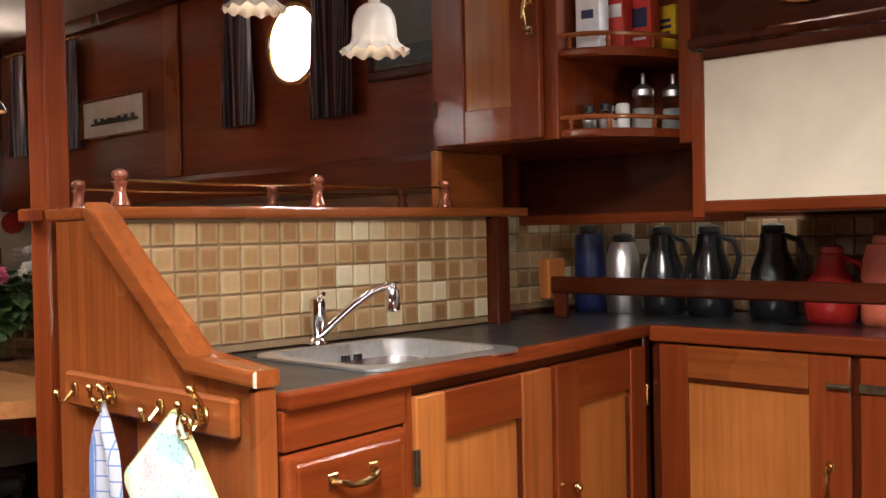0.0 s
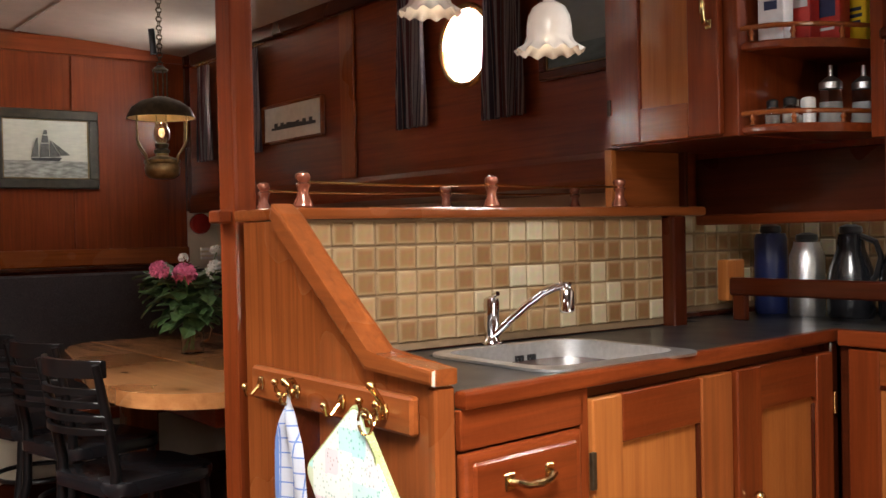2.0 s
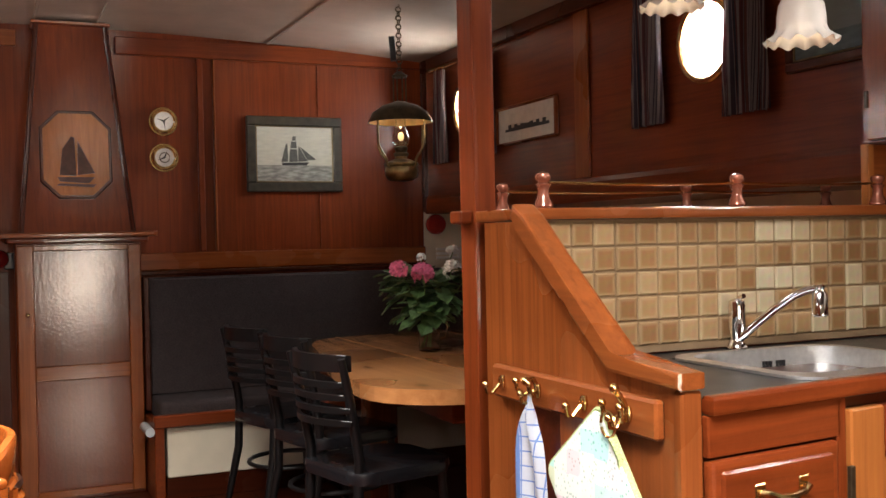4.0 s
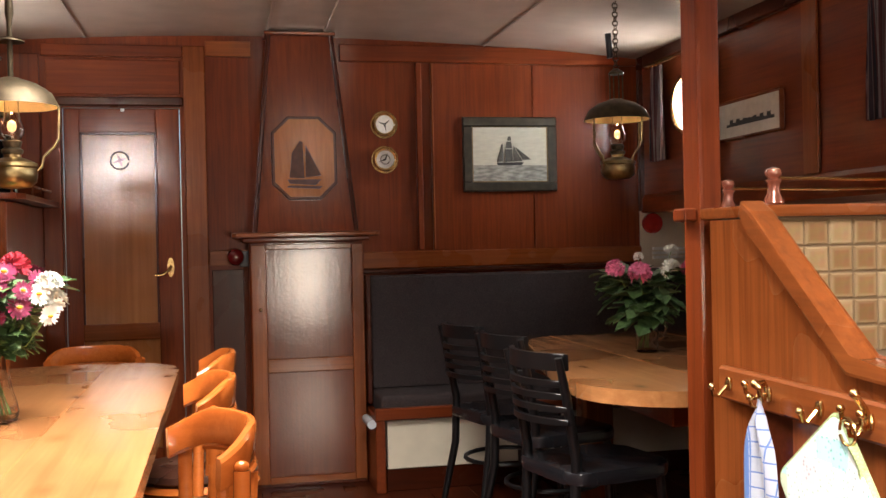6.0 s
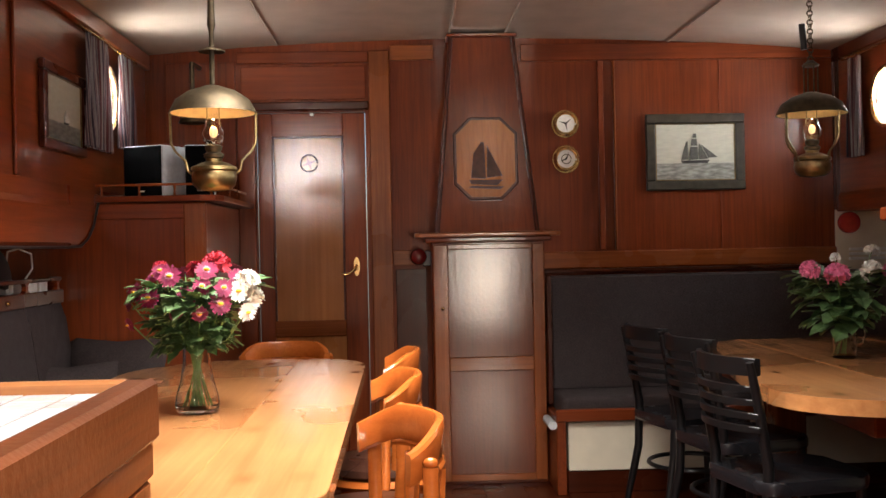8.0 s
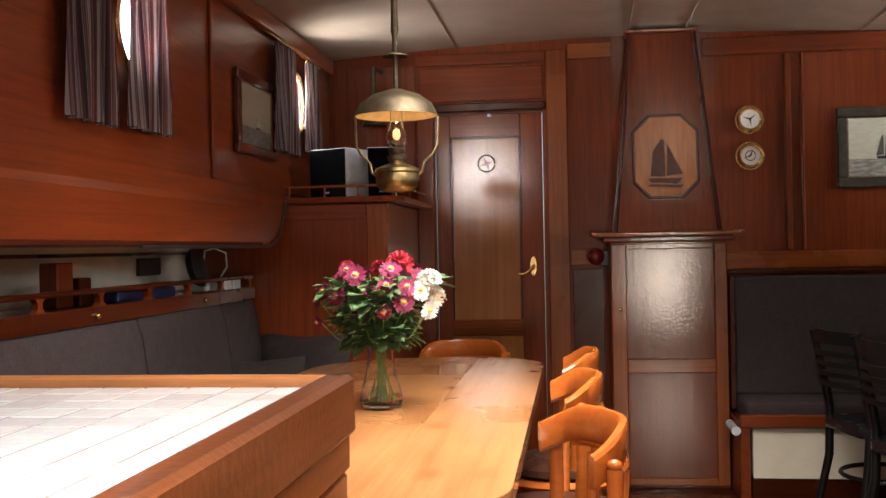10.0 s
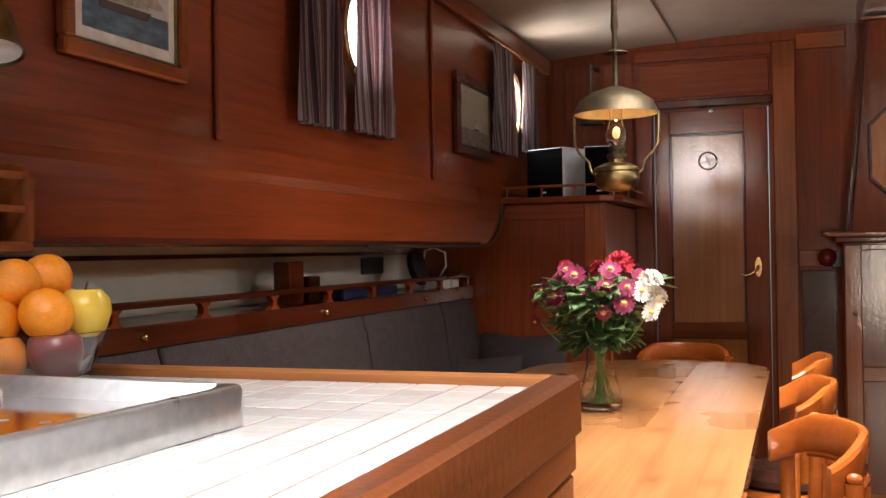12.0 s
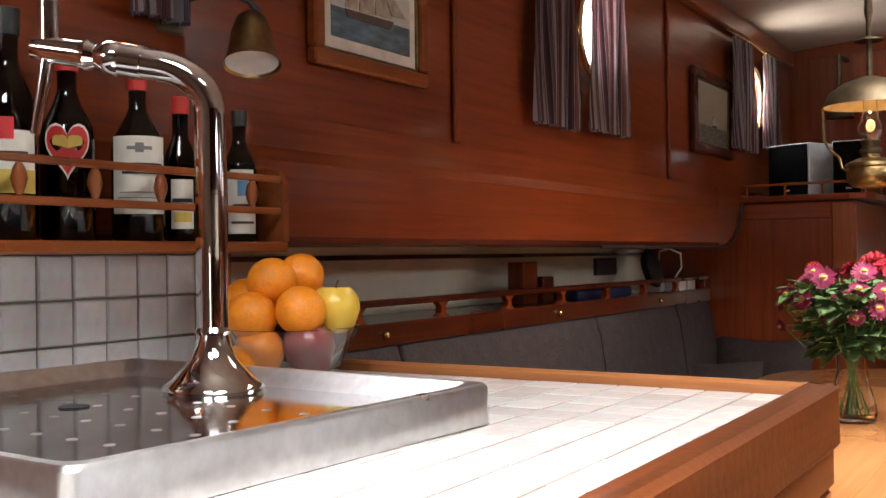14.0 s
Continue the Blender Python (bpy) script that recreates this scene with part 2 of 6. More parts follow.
OPAL = plain("opal_glass", (0.85, 0.8, 0.74), 0.2, trans=0.25, var=0.05)
CURT = stripes("striped_curtain", [(0.0, (0.03, 0.025, 0.04)), (0.4, (0.12, 0.035, 0.04)), (0.47, (0.3, 0.26, 0.26)), (0.53, (0.06, 0.04, 0.06)), (0.6, (0.2, 0.08, 0.07)), (0.68, (0.05, 0.04, 0.06))], 110, "y")

# ---- building helpers ----
PLACE = {}


def thing(name, label, category, group="", kind="", at=(0, 0, 0), rz=0):
    ob = new(name)
    ob.empty_display_size = 0.05
    ob.matrix_basis = pose(*at, 0, 0, rz)
    PLACE[ob.name] = ob.matrix_basis.copy()
    return tagged(ob, label, category, group, kind)


def part(name, bm, material, parent=None, label="", smooth=False):
    """Links a bmesh, given in the thing's own space, as one mesh object."""
    me = bpy.data.meshes.new(name)
    bmesh.ops.recalc_face_normals(bm, faces=bm.faces[:])
    if smooth:
        for f in bm.faces:
            f.smooth = True
        for e in bm.edges:
            if len(e.link_faces) == 2 and e.calc_face_angle(0) > 0.7:
                e.smooth = False
    bm.to_mesh(me)
    bm.free()
    for m in material if isinstance(material, (list, tuple)) else [material]:
        me.materials.append(m)
    ob = new(name, me)
    if parent is not None:
        ob.parent = parent
    if label:
        ob["label"] = label
    return ob


def box(x0, x1, y0, y1, z0, z1, bevel=0.0, bm=None, seg=1):
    bm = bm or bmesh.new()
    vs = [bm.verts.new((x, y, z)) for x in (x0, x1) for y in (y0, y1) for z in (z0, z1)]
    fs = [bm.faces.new([vs[i] for i in q]) for q in ((0, 1, 3, 2), (4, 6, 7, 5), (0, 4, 5, 1), (2, 3, 7, 6), (0, 2, 6, 4), (1, 5, 7, 3))]
    if bevel:
        es = list({e for f in fs for e in f.edges})
        bmesh.ops.bevel(bm, geom=es, offset=bevel, segments=seg, affect="EDGES", profile=0.6)
    return bm


def prism(points, axis, a, b, bevel=0.0, seg=1, bm=None):
    """A polygon, in the two other axes' coordinates, drawn out along an axis from a to b."""
    bm = bm or bmesh.new()
    def v(p, c):
        return {"x": (c, p[0], p[1]), "y": (p[0], c, p[1]), "z": (p[0], p[1], c)}[axis]
    lo = [bm.verts.new(v(p, a)) for p in points]
    hi = [bm.verts.new(v(p, b)) for p in points]
    n = len(points)
    fs = [bm.faces.new(lo), bm.faces.new(hi[::-1])]
    fs += [bm.faces.new((lo[i], lo[(i + 1) % n], hi[(i + 1) % n], hi[i])) for i in range(n)]
    if bevel:
        es = list({e for f in fs[:2] for e in f.edges})
        bmesh.ops.bevel(bm, geom=es, offset=bevel, segments=seg, affect="EDGES", profile=0.6)
    return bm


def lathe(profile, n=24, at=(0, 0, 0), bm=None, wave=None):
    """A turned body from (radius, height) pairs."""
    bm = bm or bmesh.new()
    rings = []
    for k, (r, z) in enumerate(profile):
        ring = []
        for i in range(n):
            a = 2 * math.pi * i / n
            rr, zz = max(r, 1e-4), z
            if wave:
                rr, zz = wave(k, a, rr, zz)
            ring.append(bm.verts.new((at[0] + rr * math.cos(a), at[1] + rr * math.sin(a), at[2] + zz)))
        rings.append(ring)
    for p, q in zip(rings, rings[1:]):
        for i in range(n):
            bm.faces.new((p[i], p[(i + 1) % n], q[(i + 1) % n], q[i]))
    bm.faces.new(rings[0][::-1])
    bm.faces.new(rings[-1])
    return bm


def tube(points, r, n=10, bm=None, radii=None):
    """A round bar along a line of points."""
    bm = bm or bmesh.new()
    pts = [Vector(p) for p in points]
    rings, up = [], Vector((0.13, 0.21, 0.97))
    for i, p in enumerate(pts):
        d = (pts[min(i + 1, len(pts) - 1)] - pts[max(i - 1, 0)]).normalized()
        s = d.cross(up)
        if s.length < 0.05:
            s = d.cross(Vector((1, 0, 0)))
        s.normalize()
        w = s.cross(d).normalized()
        up = w
        k = radii[i] if radii else r
        rings.append([bm.verts.new(p + k * (math.cos(2 * math.pi * j / n) * s + math.sin(2 * math.pi * j / n) * w)) for j in range(n)])
    for p, q in zip(rings, rings[1:]):
        for j in range(n):
            bm.faces.new((p[j], p[(j + 1) % n], q[(j + 1) % n], q[j]))
    bm.faces.new(rings[0][::-1])
    bm.faces.new(rings[-1])
    return bm


def arc(c, r, a0, a1, n, plane="xy"):
    out = []
    for i in range(n + 1):
        a = radians(a0 + (a1 - a0) * i / n)
        u, w = r * math.cos(a), r * math.sin(a)
        out.append({"xy": (c[0] + u, c[1] + w, c[2]), "xz": (c[0] + u, c[1], c[2] + w), "yz": (c[0], c[1] + u, c[2] + w)}[plane])
    return out


def ball(c, r, sz=1.0, bm=None, u=16, v=10):
    bm = bm or bmesh.new()
    return lathe([(r * math.sin(math.pi * k / v), -r * sz * math.cos(math.pi * k / v)) for k in range(v + 1)], u, c, bm)


def single(name, bm, material, label, category, kind="", group="", smooth=False):
    return tagged(part(name, bm, material, None, "", smooth), label, category, group, kind)


def holed_wall(x0, x1, y0, y1, z0, z1, holes):
    """A wall across x with round openings of (y, z, radius) through it."""
    bm = bmesh.new()
    cuts = sorted(holes)
    edges = [y0]
    for y, z, r in cuts:
        edges += [y - r * 1.6, y + r * 1.6]
    edges.append(y1)
    for i in range(len(edges) - 1):
        a, b = edges[i], edges[i + 1]
        if i % 2 == 0:
            box(x0, x1, a, b, z0, z1, bm=bm)
            continue
        yc, zc, r = cuts[i // 2]
        n = 40
        for k in range(n):
            q = []
            for kk in (k, k + 1):
                t = 2 * math.pi * kk / n + math.pi / 4
                c, s = math.cos(t), math.sin(t)
                m = 1 / max(abs(c), abs(s))
                yy = yc + (b - yc) * c * m
                zz = zc + s * m * ((z1 - zc) if s > 0 else (zc - z0))
                q.append(((yc + r * c, zc + r * s), (yy, zz)))
            (i0, o0), (i1, o1) = q
            for x in (x0, x1):
                bm.faces.new([bm.verts.new((x, *p)) for p in (i0, o0, o1, i1)])
            bm.faces.new([bm.verts.new(p) for p in ((x0, *i0), (x1, *i0), (x1, *i1), (x0, *i1))])
    bmesh.ops.remove_doubles(bm, verts=bm.verts[:], dist=1e-5)
    return bm


def ceil_z(x):
    return 2.312 - 0.0237 * (x - 0.4) ** 2


# ---- the structure ----
floor = single("floor", box(-2.0, 2.9, -2.6, 5.7, -0.06, -0.004), MAH_D["y"], "dark varnished cabin sole under planks", "floor", "structure")
bm = bmesh.new()
xs = [-1.9 + 0.1 * i for i in range(48)]
top = [(x, ceil_z(x)) for x in xs]
prism(top + [(x, z + 0.04) for x, z in reversed(top)], "y", -2.6, 5.6, bm=bm)
single("ceiling", bm, CEIL, "cambered cream enamelled deckhead with glossy panels", "ceiling", "structure")
for x in (-0.62, 0.28, 0.57, 1.45):
    single("trim", prism([(x - 0.008, ceil_z(x) - 0.002), (x + 0.008, ceil_z(x) - 0.002), (x + 0.006, ceil_z(x) - 0.008), (x - 0.006, ceil_z(x) - 0.008)], "y", -1.5, 5.5), CEIL, "narrow painted seam batten under the deckhead", "trim", "structure")

# forward bulkhead with the door opening
DX0, DX1, DZ = -0.735, -0.165, 1.935
bm = bmesh.new()
box(-1.9, DX0, 5.52, 5.58, 0, 2.4, bm=bm)
box(DX1, 2.34, 5.52, 5.58, 0, 2.4, bm=bm)
box(DX0, DX1, 5.52, 5.58, DZ, 2.4, bm=bm)
wall_f = single("wall_north", bm, MAH["z"], "varnished mahogany panelled forward bulkhead", "wall", "structure")
single("wall_north_white", box(2.343, 2.95, 5.515, 5.575, 0, 2.4), CREAM, "cream painted bulkhead end under the side deck", "wall", "structure")
# never in view; made cream for pale reflections in the chrome and some fill
single("wall_south", box(-2.0, 2.95, -2.66, -2.6, 0, 2.4), CREAM, "unseen aft wall, cream to reflect pale light into the room", "wall", "structure")
single("wall_west_outer", box(-1.8, -1.74, -2.6, 5.6, 0, 2.4), CREAM, "cream painted hull side behind the settee", "wall", "structure")
HL = [(1.1, 1.9, 0.135), (3.05, 1.9, 0.135), (4.82, 1.92, 0.135)]
single("wall_west", holed_wall(-1.4, -1.31, -2.6, 5.52, 1.49, 2.32, HL), MAH["y"], "mahogany hull lining with round portholes", "wall", "structure")
bm = prism([(-1.8, 1.25), (-1.30, 1.25), (-1.285, 1.262), (-1.285, 1.40), (-1.295, 1.425), (-1.30, 1.488), (-1.8, 1.488)], "y", -2.6, 4.2)
prism([(4.2, 1.25), (4.3, 1.256), (4.4, 1.29), (4.48, 1.345), (4.52, 1.41), (4.53, 1.488), (4.2, 1.488)], "x", -1.8, -1.288, bm=bm)
single("trim", bm, MAH["y"], "dark mahogany side deck casing above the settee", "trim", "structure")
HR = [(3.0, 1.895, 0.135), (4.95, 1.9, 0.135)]
single("wall_east", holed_wall(2.36, 2.45, 1.99, 5.515, 1.37, 2.32, HR), MAH["y"], "mahogany hull lining with round portholes", "wall", "structure")
single("trim", prism([(2.352, 1.36), (2.9, 1.36), (2.9, 1.46), (2.356, 1.46), (2.345, 1.44), (2.345, 1.375)], "y", 1.99, 5.51), MAH["y"], "mahogany side deck casing", "trim", "structure")
single("wall_east_outer", box(2.86, 2.92, -2.6, 5.6, 0, 2.4), CREAM, "cream painted hull side", "wall", "structure")


def porthole(x, y, z, r, inward):
    t = thing("porthole", "round brass-ringed porthole bright with daylight", "window", "portholes", "structure", (x, y, z))
    s = inward
    pts = arc((s * 0.004, 0, 0), r + 0.008, 0, 360, 32, "yz")
    part("ring", tube(pts[:-1] + pts[:1], 0.012, 8), BRASS, t, "brass ring", True)
    part("pane", prism([(p[1], p[2]) for p in arc((0, 0, 0), r, 0, 348.75, 31, "yz")], "x", -s * 0.03, -s * 0.024), GLASS, t, "glass pane").visible_shadow = False
    b = part("backdrop", prism([(p[1], p[2]) for p in arc((0, 0, 0), r * 0.995, 0, 348.75, 31, "yz")], "x", -s * 0.07, -s * 0.06), DAY, None)
    b.matrix_basis = pose(x, y, z)
    tagged(b, "bright overcast daylight outside a porthole", "backdrop", "daylight outside", "structure")


for y, z, r in HL:
    porthole(-1.31, y, z, r, 1)
for y, z, r in HR:
    porthole(2.36, y, z, r, -1)

# bulkhead joinery: posts, battens, rails
def moulding(bm, mat, label="varnished mahogany moulding", name="trim"):
    return single(name, bm, mat, label, "trim", "structure")


moulding(box(-0.142, -0.034, 5.49, 5.518, 0, 2.25, 0.004), MAH_L["z"], "light mahogany post beside the door")
moulding(box(-0.03, 0.2, 5.5, 5.518, 2.2, 2.28, 0.003), MAH_L["x"], "light mahogany frieze board")
moulding(box(0.66, 2.34, 5.496, 5.518, 2.185, 2.275, 0.004), MAH["x"], "mahogany frieze board under the deckhead")
moulding(box(1.066, 1.098, 5.5, 5.518, 1.18, 2.185, 0.004), MAH["z"])
moulding(box(1.148, 1.16, 5.497, 5.518, 1.18, 2.185, 0.004), MAH_L["z"], "thin light batten")
moulding(box(1.72, 1.728, 5.512, 5.519, 1.18, 2.185, 0.002), MAH["z"])
moulding(box(0.74, 2.335, 5.478, 5.518, 1.085, 1.175, 0.006), MAH_L["x"], "light mahogany rail above the settee")
moulding(box(0.74, 2.335, 5.46, 5.518, 1.062, 1.083, 0.004), MAH_D["x"])
# dark strip added to hide the pale edge of wall_north_white, keeps the corner dark
moulding(box(2.334, 2.364, 5.485, 5.5145, 1.37, 2.28, 0.003), MAH_D["z"], "dark mahogany strip added over the cream bulkhead edge")
moulding(box(-0.83, -0.74, 5.485, 5.518, 0, 1.96, 0.004), MAH["z"], "mahogany door casing")
moulding(box(-0.83, -0.145, 5.48, 5.518, 1.94, 1.985, 0.006), MAH_D["x"], "dark mahogany door head")
moulding(box(-0.83, -0.145, 5.5, 5.518, 2.19, 2.25, 0.003), MAH["x"])
moulding(box(-0.81, -0.16, 5.508, 5.519, 2.0, 2.175, 0.003), MAH["x"], "mahogany panel over the door")
moulding(box(-1.2, -0.84, 5.505, 5.518, 1.5, 2.2, 0.003), MAH["z"], "mahogany bulkhead panel")
moulding(box(-0.03, 0.2, 5.505, 5.518, 1.12, 1.2, 0.003), MAH_L["x"], "light mahogany cross rail")
moulding(box(-0.02, 0.14, 5.508, 5.518, 0.02, 1.1, 0.003), MAH_D["z"], "dark mahogany panel")
moulding(box(-1.31, -1.275, -2.5, 5.5, 2.16, 2.24, 0.006), MAH["y"], "mahogany cornice along the hull side")
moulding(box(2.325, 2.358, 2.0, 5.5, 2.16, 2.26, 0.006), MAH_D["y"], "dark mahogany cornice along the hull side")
for y in (2.19, 3.68):
    moulding(box(-1.309, -1.296, y - 0.014, y + 0.014, 1.49, 2.2, 0.004), MAH["z"], "upright mahogany batten")
moulding(box(2.345, 2.358, 3.75, 3.86, 1.46, 2.2, 0.004), MAH_L["z"], "upright mahogany batten")

# door
d = thing("door_1", "closed varnished door with a figured walnut panel and brass handle", "door", "", "structure", (0, 0, 0))
part("stile", box(-0.731, -0.655, 5.52, 5.555, 0.01, 1.93, 0.004), MAH["z"], d)
part("stile", box(-0.285, -0.169, 5.52, 5.555, 0.01, 1.93, 0.004), MAH["z"], d)
part("rail", box(-0.655, -0.285, 5.521, 5.555, 1.81, 1.93, 0.003), MAH["x"], d)
part("rail", box(-0.655, -0.285, 5.521, 5.555, 0.755, 0.84, 0.003), MAH_L["x"], d)
part("rail", box(-0.655, -0.285, 5.521, 5.555, 0.01, 0.2, 0.003), MAH["x"], d)
part("panel", box(-0.655, -0.285, 5.532, 5.55, 0.84, 1.81), WALNUT, d, "figured walnut panel")
part("panel", box(-0.655, -0.285, 5.532, 5.55, 0.2, 0.755), WALNUT, d, "figured walnut panel")
for bmx in (box(-0.655, -0.645, 5.522, 5.535, 0.84, 1.81), box(-0.295, -0.285, 5.522, 5.535, 0.84, 1.81), box(-0.655, -0.285, 5.522, 5.535, 1.8, 1.81)):
    part("bead", bmx, MAH_D["z"], d, "dark bead")
h = part("handle_plate", prism([(-0.225 + 0.017 * math.cos(a), 1.12 + 0.05 * math.sin(a)) for a in [i * math.pi / 10 for i in range(20)]], "y", 5.512, 5.52), BRASS, d, "brass handle plate")
part("handle", tube([(-0.225, 5.515, 1.125), (-0.225, 5.475, 1.12), (-0.235, 5.465, 1.105), (-0.26, 5.465, 1.085), (-0.285, 5.465, 1.08), (-0.3, 5.465, 1.085)], 0.007), BRASS, h, "brass lever", True)
part("emblem", tube(arc((-0.465, 5.53, 1.668), 0.045, 0, 345, 23, "xz"), 0.004, 6), MAH_D["x"], d, "inlaid compass ring")
for a in (20, 110, 200, 290):
    part("emblem_point", prism([(-0.465 + 0.042 * math.cos(radians(a)), 1.668 + 0.042 * math.sin(radians(a))), (-0.465 + 0.008 * math.cos(radians(a + 90)), 1.668 + 0.008 * math.sin(radians(a + 90))), (-0.465 - 0.008 * math.cos(radians(a + 90)), 1.668 - 0.008 * math.sin(radians(a + 90)))], "y", 5.5285, 5.533), MAH["x"], d)
part("door_closer", box(-0.455, -0.435, 5.51, 5.523, 1.915, 1.93, 0.003), WHITE, d, "small white catch")

# stove cupboard with its tapered chimney hood
s = thing("stove_cupboard", "tall mahogany cupboard with a tapered hood up to the deckhead", "cupboard", at=(0.455, 5.4, 0))
L = lambda bm: (bm.transform(Matrix.Translation((-0.455, -5.4, 0))), bm)[1]
part("carcass", L(box(0.165, 0.74, 5.32, 5.48, 0, 1.235, 0.004)), MAH["z"], s)
dr = part("door", L(box(0.17, 0.245, 5.296, 5.318, 0.02, 1.225, 0.004)), MAH_L["z"], s, "panelled door")
part("stile", L(box(0.675, 0.735, 5.296, 5.318, 0.02, 1.225, 0.004)), MAH_L["z"], dr)
for z0, z1 in ((1.2, 1.225), (0.58, 0.65), (0.02, 0.055)):
    part("rail", L(box(0.245, 0.675, 5.297, 5.318, z0, z1, 0.003)), MAH_L["x"], dr)
for z0, z1 in ((0.65, 1.2), (0.055, 0.58)):
    part("panel", L(box(0.245, 0.675, 5.306, 5.318, z0, z1, 0.002)), UMBER, dr, "dark brown panel")
part("knob", L(ball((0.215, 5.288, 0.9), 0.011)), BRASS, dr, "small brass knob", True)
part("mantel", L(prism([(0.08, 5.48), (0.08, 5.22), (0.10, 5.205), (0.79, 5.205), (0.81, 5.22), (0.81, 5.48)], "z", 1.262, 1.285, 0.006, 2)), MAH_L["x"], s, "moulded mantel shelf")
part("mantel_moulding", L(box(0.13, 0.77, 5.26, 5.48, 1.236, 1.262, 0.006)), MAH["x"], s)
hood = bmesh.new()
b0 = [(0.195, 5.27, 1.286), (0.7, 5.27, 1.286), (0.7, 5.5, 1.286), (0.195, 5.5, 1.286)]
b1 = [(0.285, 5.36, 2.285), (0.6, 5.36, 2.285), (0.6, 5.5, 2.285), (0.285, 5.5, 2.285)]
lo, hi = [hood.verts.new(p) for p in b0], [hood.verts.new(p) for p in b1]
for i in range(4):
    hood.faces.new((lo[i], lo[(i + 1) % 4], hi[(i + 1) % 4], hi[i]))
hood.faces.new(hi)
hood.faces.new(lo[::-1])
part("hood", L(hood), MAH["z"], s, "tapered hood")
for p, q in ((b0[0], b1[0]), (b0[1], b1[1])):
    part("corner_bead", L(tube([(p[0], p[1] - 0.003, p[2]), (q[0], q[1] - 0.003, q[2])], 0.012, 8)), MAH_D["z"], s, "", True)
part("hood_top", L(box(0.262, 0.622, 5.335, 5.5, 2.287, 2.303, 0.003)), MAH["x"], s)


def octagon(cx, cz, w, h, c):
    return [(cx - w, cz - h + c), (cx - w + c, cz - h), (cx + w - c, cz - h), (cx + w, cz - h + c), (cx + w, cz + h - c), (cx + w - c, cz + h), (cx - w + c, cz + h), (cx - w, cz + h - c)]


tilt = Matrix.Translation((0, 5.31, 1.65)) @ Matrix.Rotation(-math.atan(0.09 / 1.0), 4, "X") @ Matrix.Translation((0, -5.31, -1.65))
LT = lambda bm: (bm.transform(tilt), L(bm))[1]
pq = part("plaque", LT(prism(octagon(0.447, 1.655, 0.163, 0.212, 0.082), "y", 5.284, 5.303, 0.004)), MAH_D["x"], s, "octagonal plaque frame")
part("plaque_field", LT(prism(octagon(0.447, 1.655, 0.148, 0.197, 0.075), "y", 5.28, 5.286)), PANEL["z"], pq, "light veneer field")
INK = plain("dark_inlay", (0.07, 0.022, 0.012), 0.35, var=0.3)
for pts in ([(0.37, 1.525), (0.5, 1.515), (0.53, 1.545), (0.36, 1.545)], [(0.37, 1.555), (0.445, 1.55), (0.44, 1.735), (0.425, 1.74), (0.385, 1.68)], [(0.45, 1.555), (0.53, 1.565), (0.455, 1.72)]):
    part("ship_inlay", LT(prism(pts, "y", 5.2765, 5.281)), INK, pq, "dark inlaid sailing barge")
part("ship_inlay", LT(prism([(0.355, 1.505), (0.52, 1.497), (0.535, 1.51), (0.37, 1.515)], "y", 5.2765, 5.281)), INK, pq)

# settee under the picture: box, seat, back
st = thing("settee", "built-in settee with dark grey cushions on a cream box", "settee", at=(1.6, 5.2, 0))
M = lambda bm: (bm.transform(Matrix.Translation((-1.6, -5.2, 0))), bm)[1]
part("base", M(box(0.805, 2.8, 5.06, 5.5, 0.11, 0.345, 0.004)), CREAM, st, "cream painted base")
part("plinth", M(box(0.8, 2.8, 5.07, 5.5, 0.0, 0.108, 0.003)), MAH_D["x"], st, "dark plinth")
part("side", M(box(0.742, 0.79, 5.03, 5.515, 0.0, 0.38, 0.005)), MAH["y"], st, "mahogany end board")
part("front_rail", M(box(0.742, 2.8, 5.02, 5.055, 0.355, 0.415, 0.006)), MAH["x"], st, "mahogany front rail")
part("seat", M(box(0.775, 2.8, 5.06, 5.5, 0.36, 0.47, 0.03, seg=3)), CLOTH, st, "dark grey seat cushion", True)
part("back", M(prism([(5.34, 0.475), (5.5, 0.475), (5.5, 1.05), (5.42, 1.05), (5.40, 1.04)], "x", 0.775, 2.8, 0.012, 2)), CLOTH, st, "dark grey back cushion")
part("back_edge", M(box(0.745, 0.772, 5.3, 5.515, 0.4, 1.06, 0.005)), MAH_D["z"], st, "mahogany end post")
part("pipe", M(tube([(0.72, 5.0, 0.345), (0.72, 5.2, 0.345)], 0.022, 12)), GREY, st, "short grey pipe end", True)


# tables
def rounded(x0, x1, y0, y1, rs, n=8):
    """Outline with four corner radii: front left, front right, back right, back left."""
    out = []
    for (cx, cy, a), r in zip(((x0, y0, 180), (x1, y0, 270), (x1, y1, 0), (x0, y1, 90)), rs):
        ox = cx + r if cx == x0 else cx - r
        oy = cy + r if cy == y0 else cy - r
        out += [(p[0], p[1]) for p in arc((ox, oy, 0), r, a, a + 90, n)]
    return out


def slice_x(pts, a, b):
    """The part of an outline between two x values."""
    for lim, keep in ((a, lambda x: x >= a), (b, lambda x: x <= b)):
        out = []
        for p, q in zip(pts, pts[1:] + pts[:1]):
            if keep(p[0]):
                out.append(p)
            if keep(p[0]) != keep(q[0]):
                t = (lim - p[0]) / (q[0] - p[0])
                out.append((lim, p[1] + t * (q[1] - p[1])))
        pts = out
    return pts


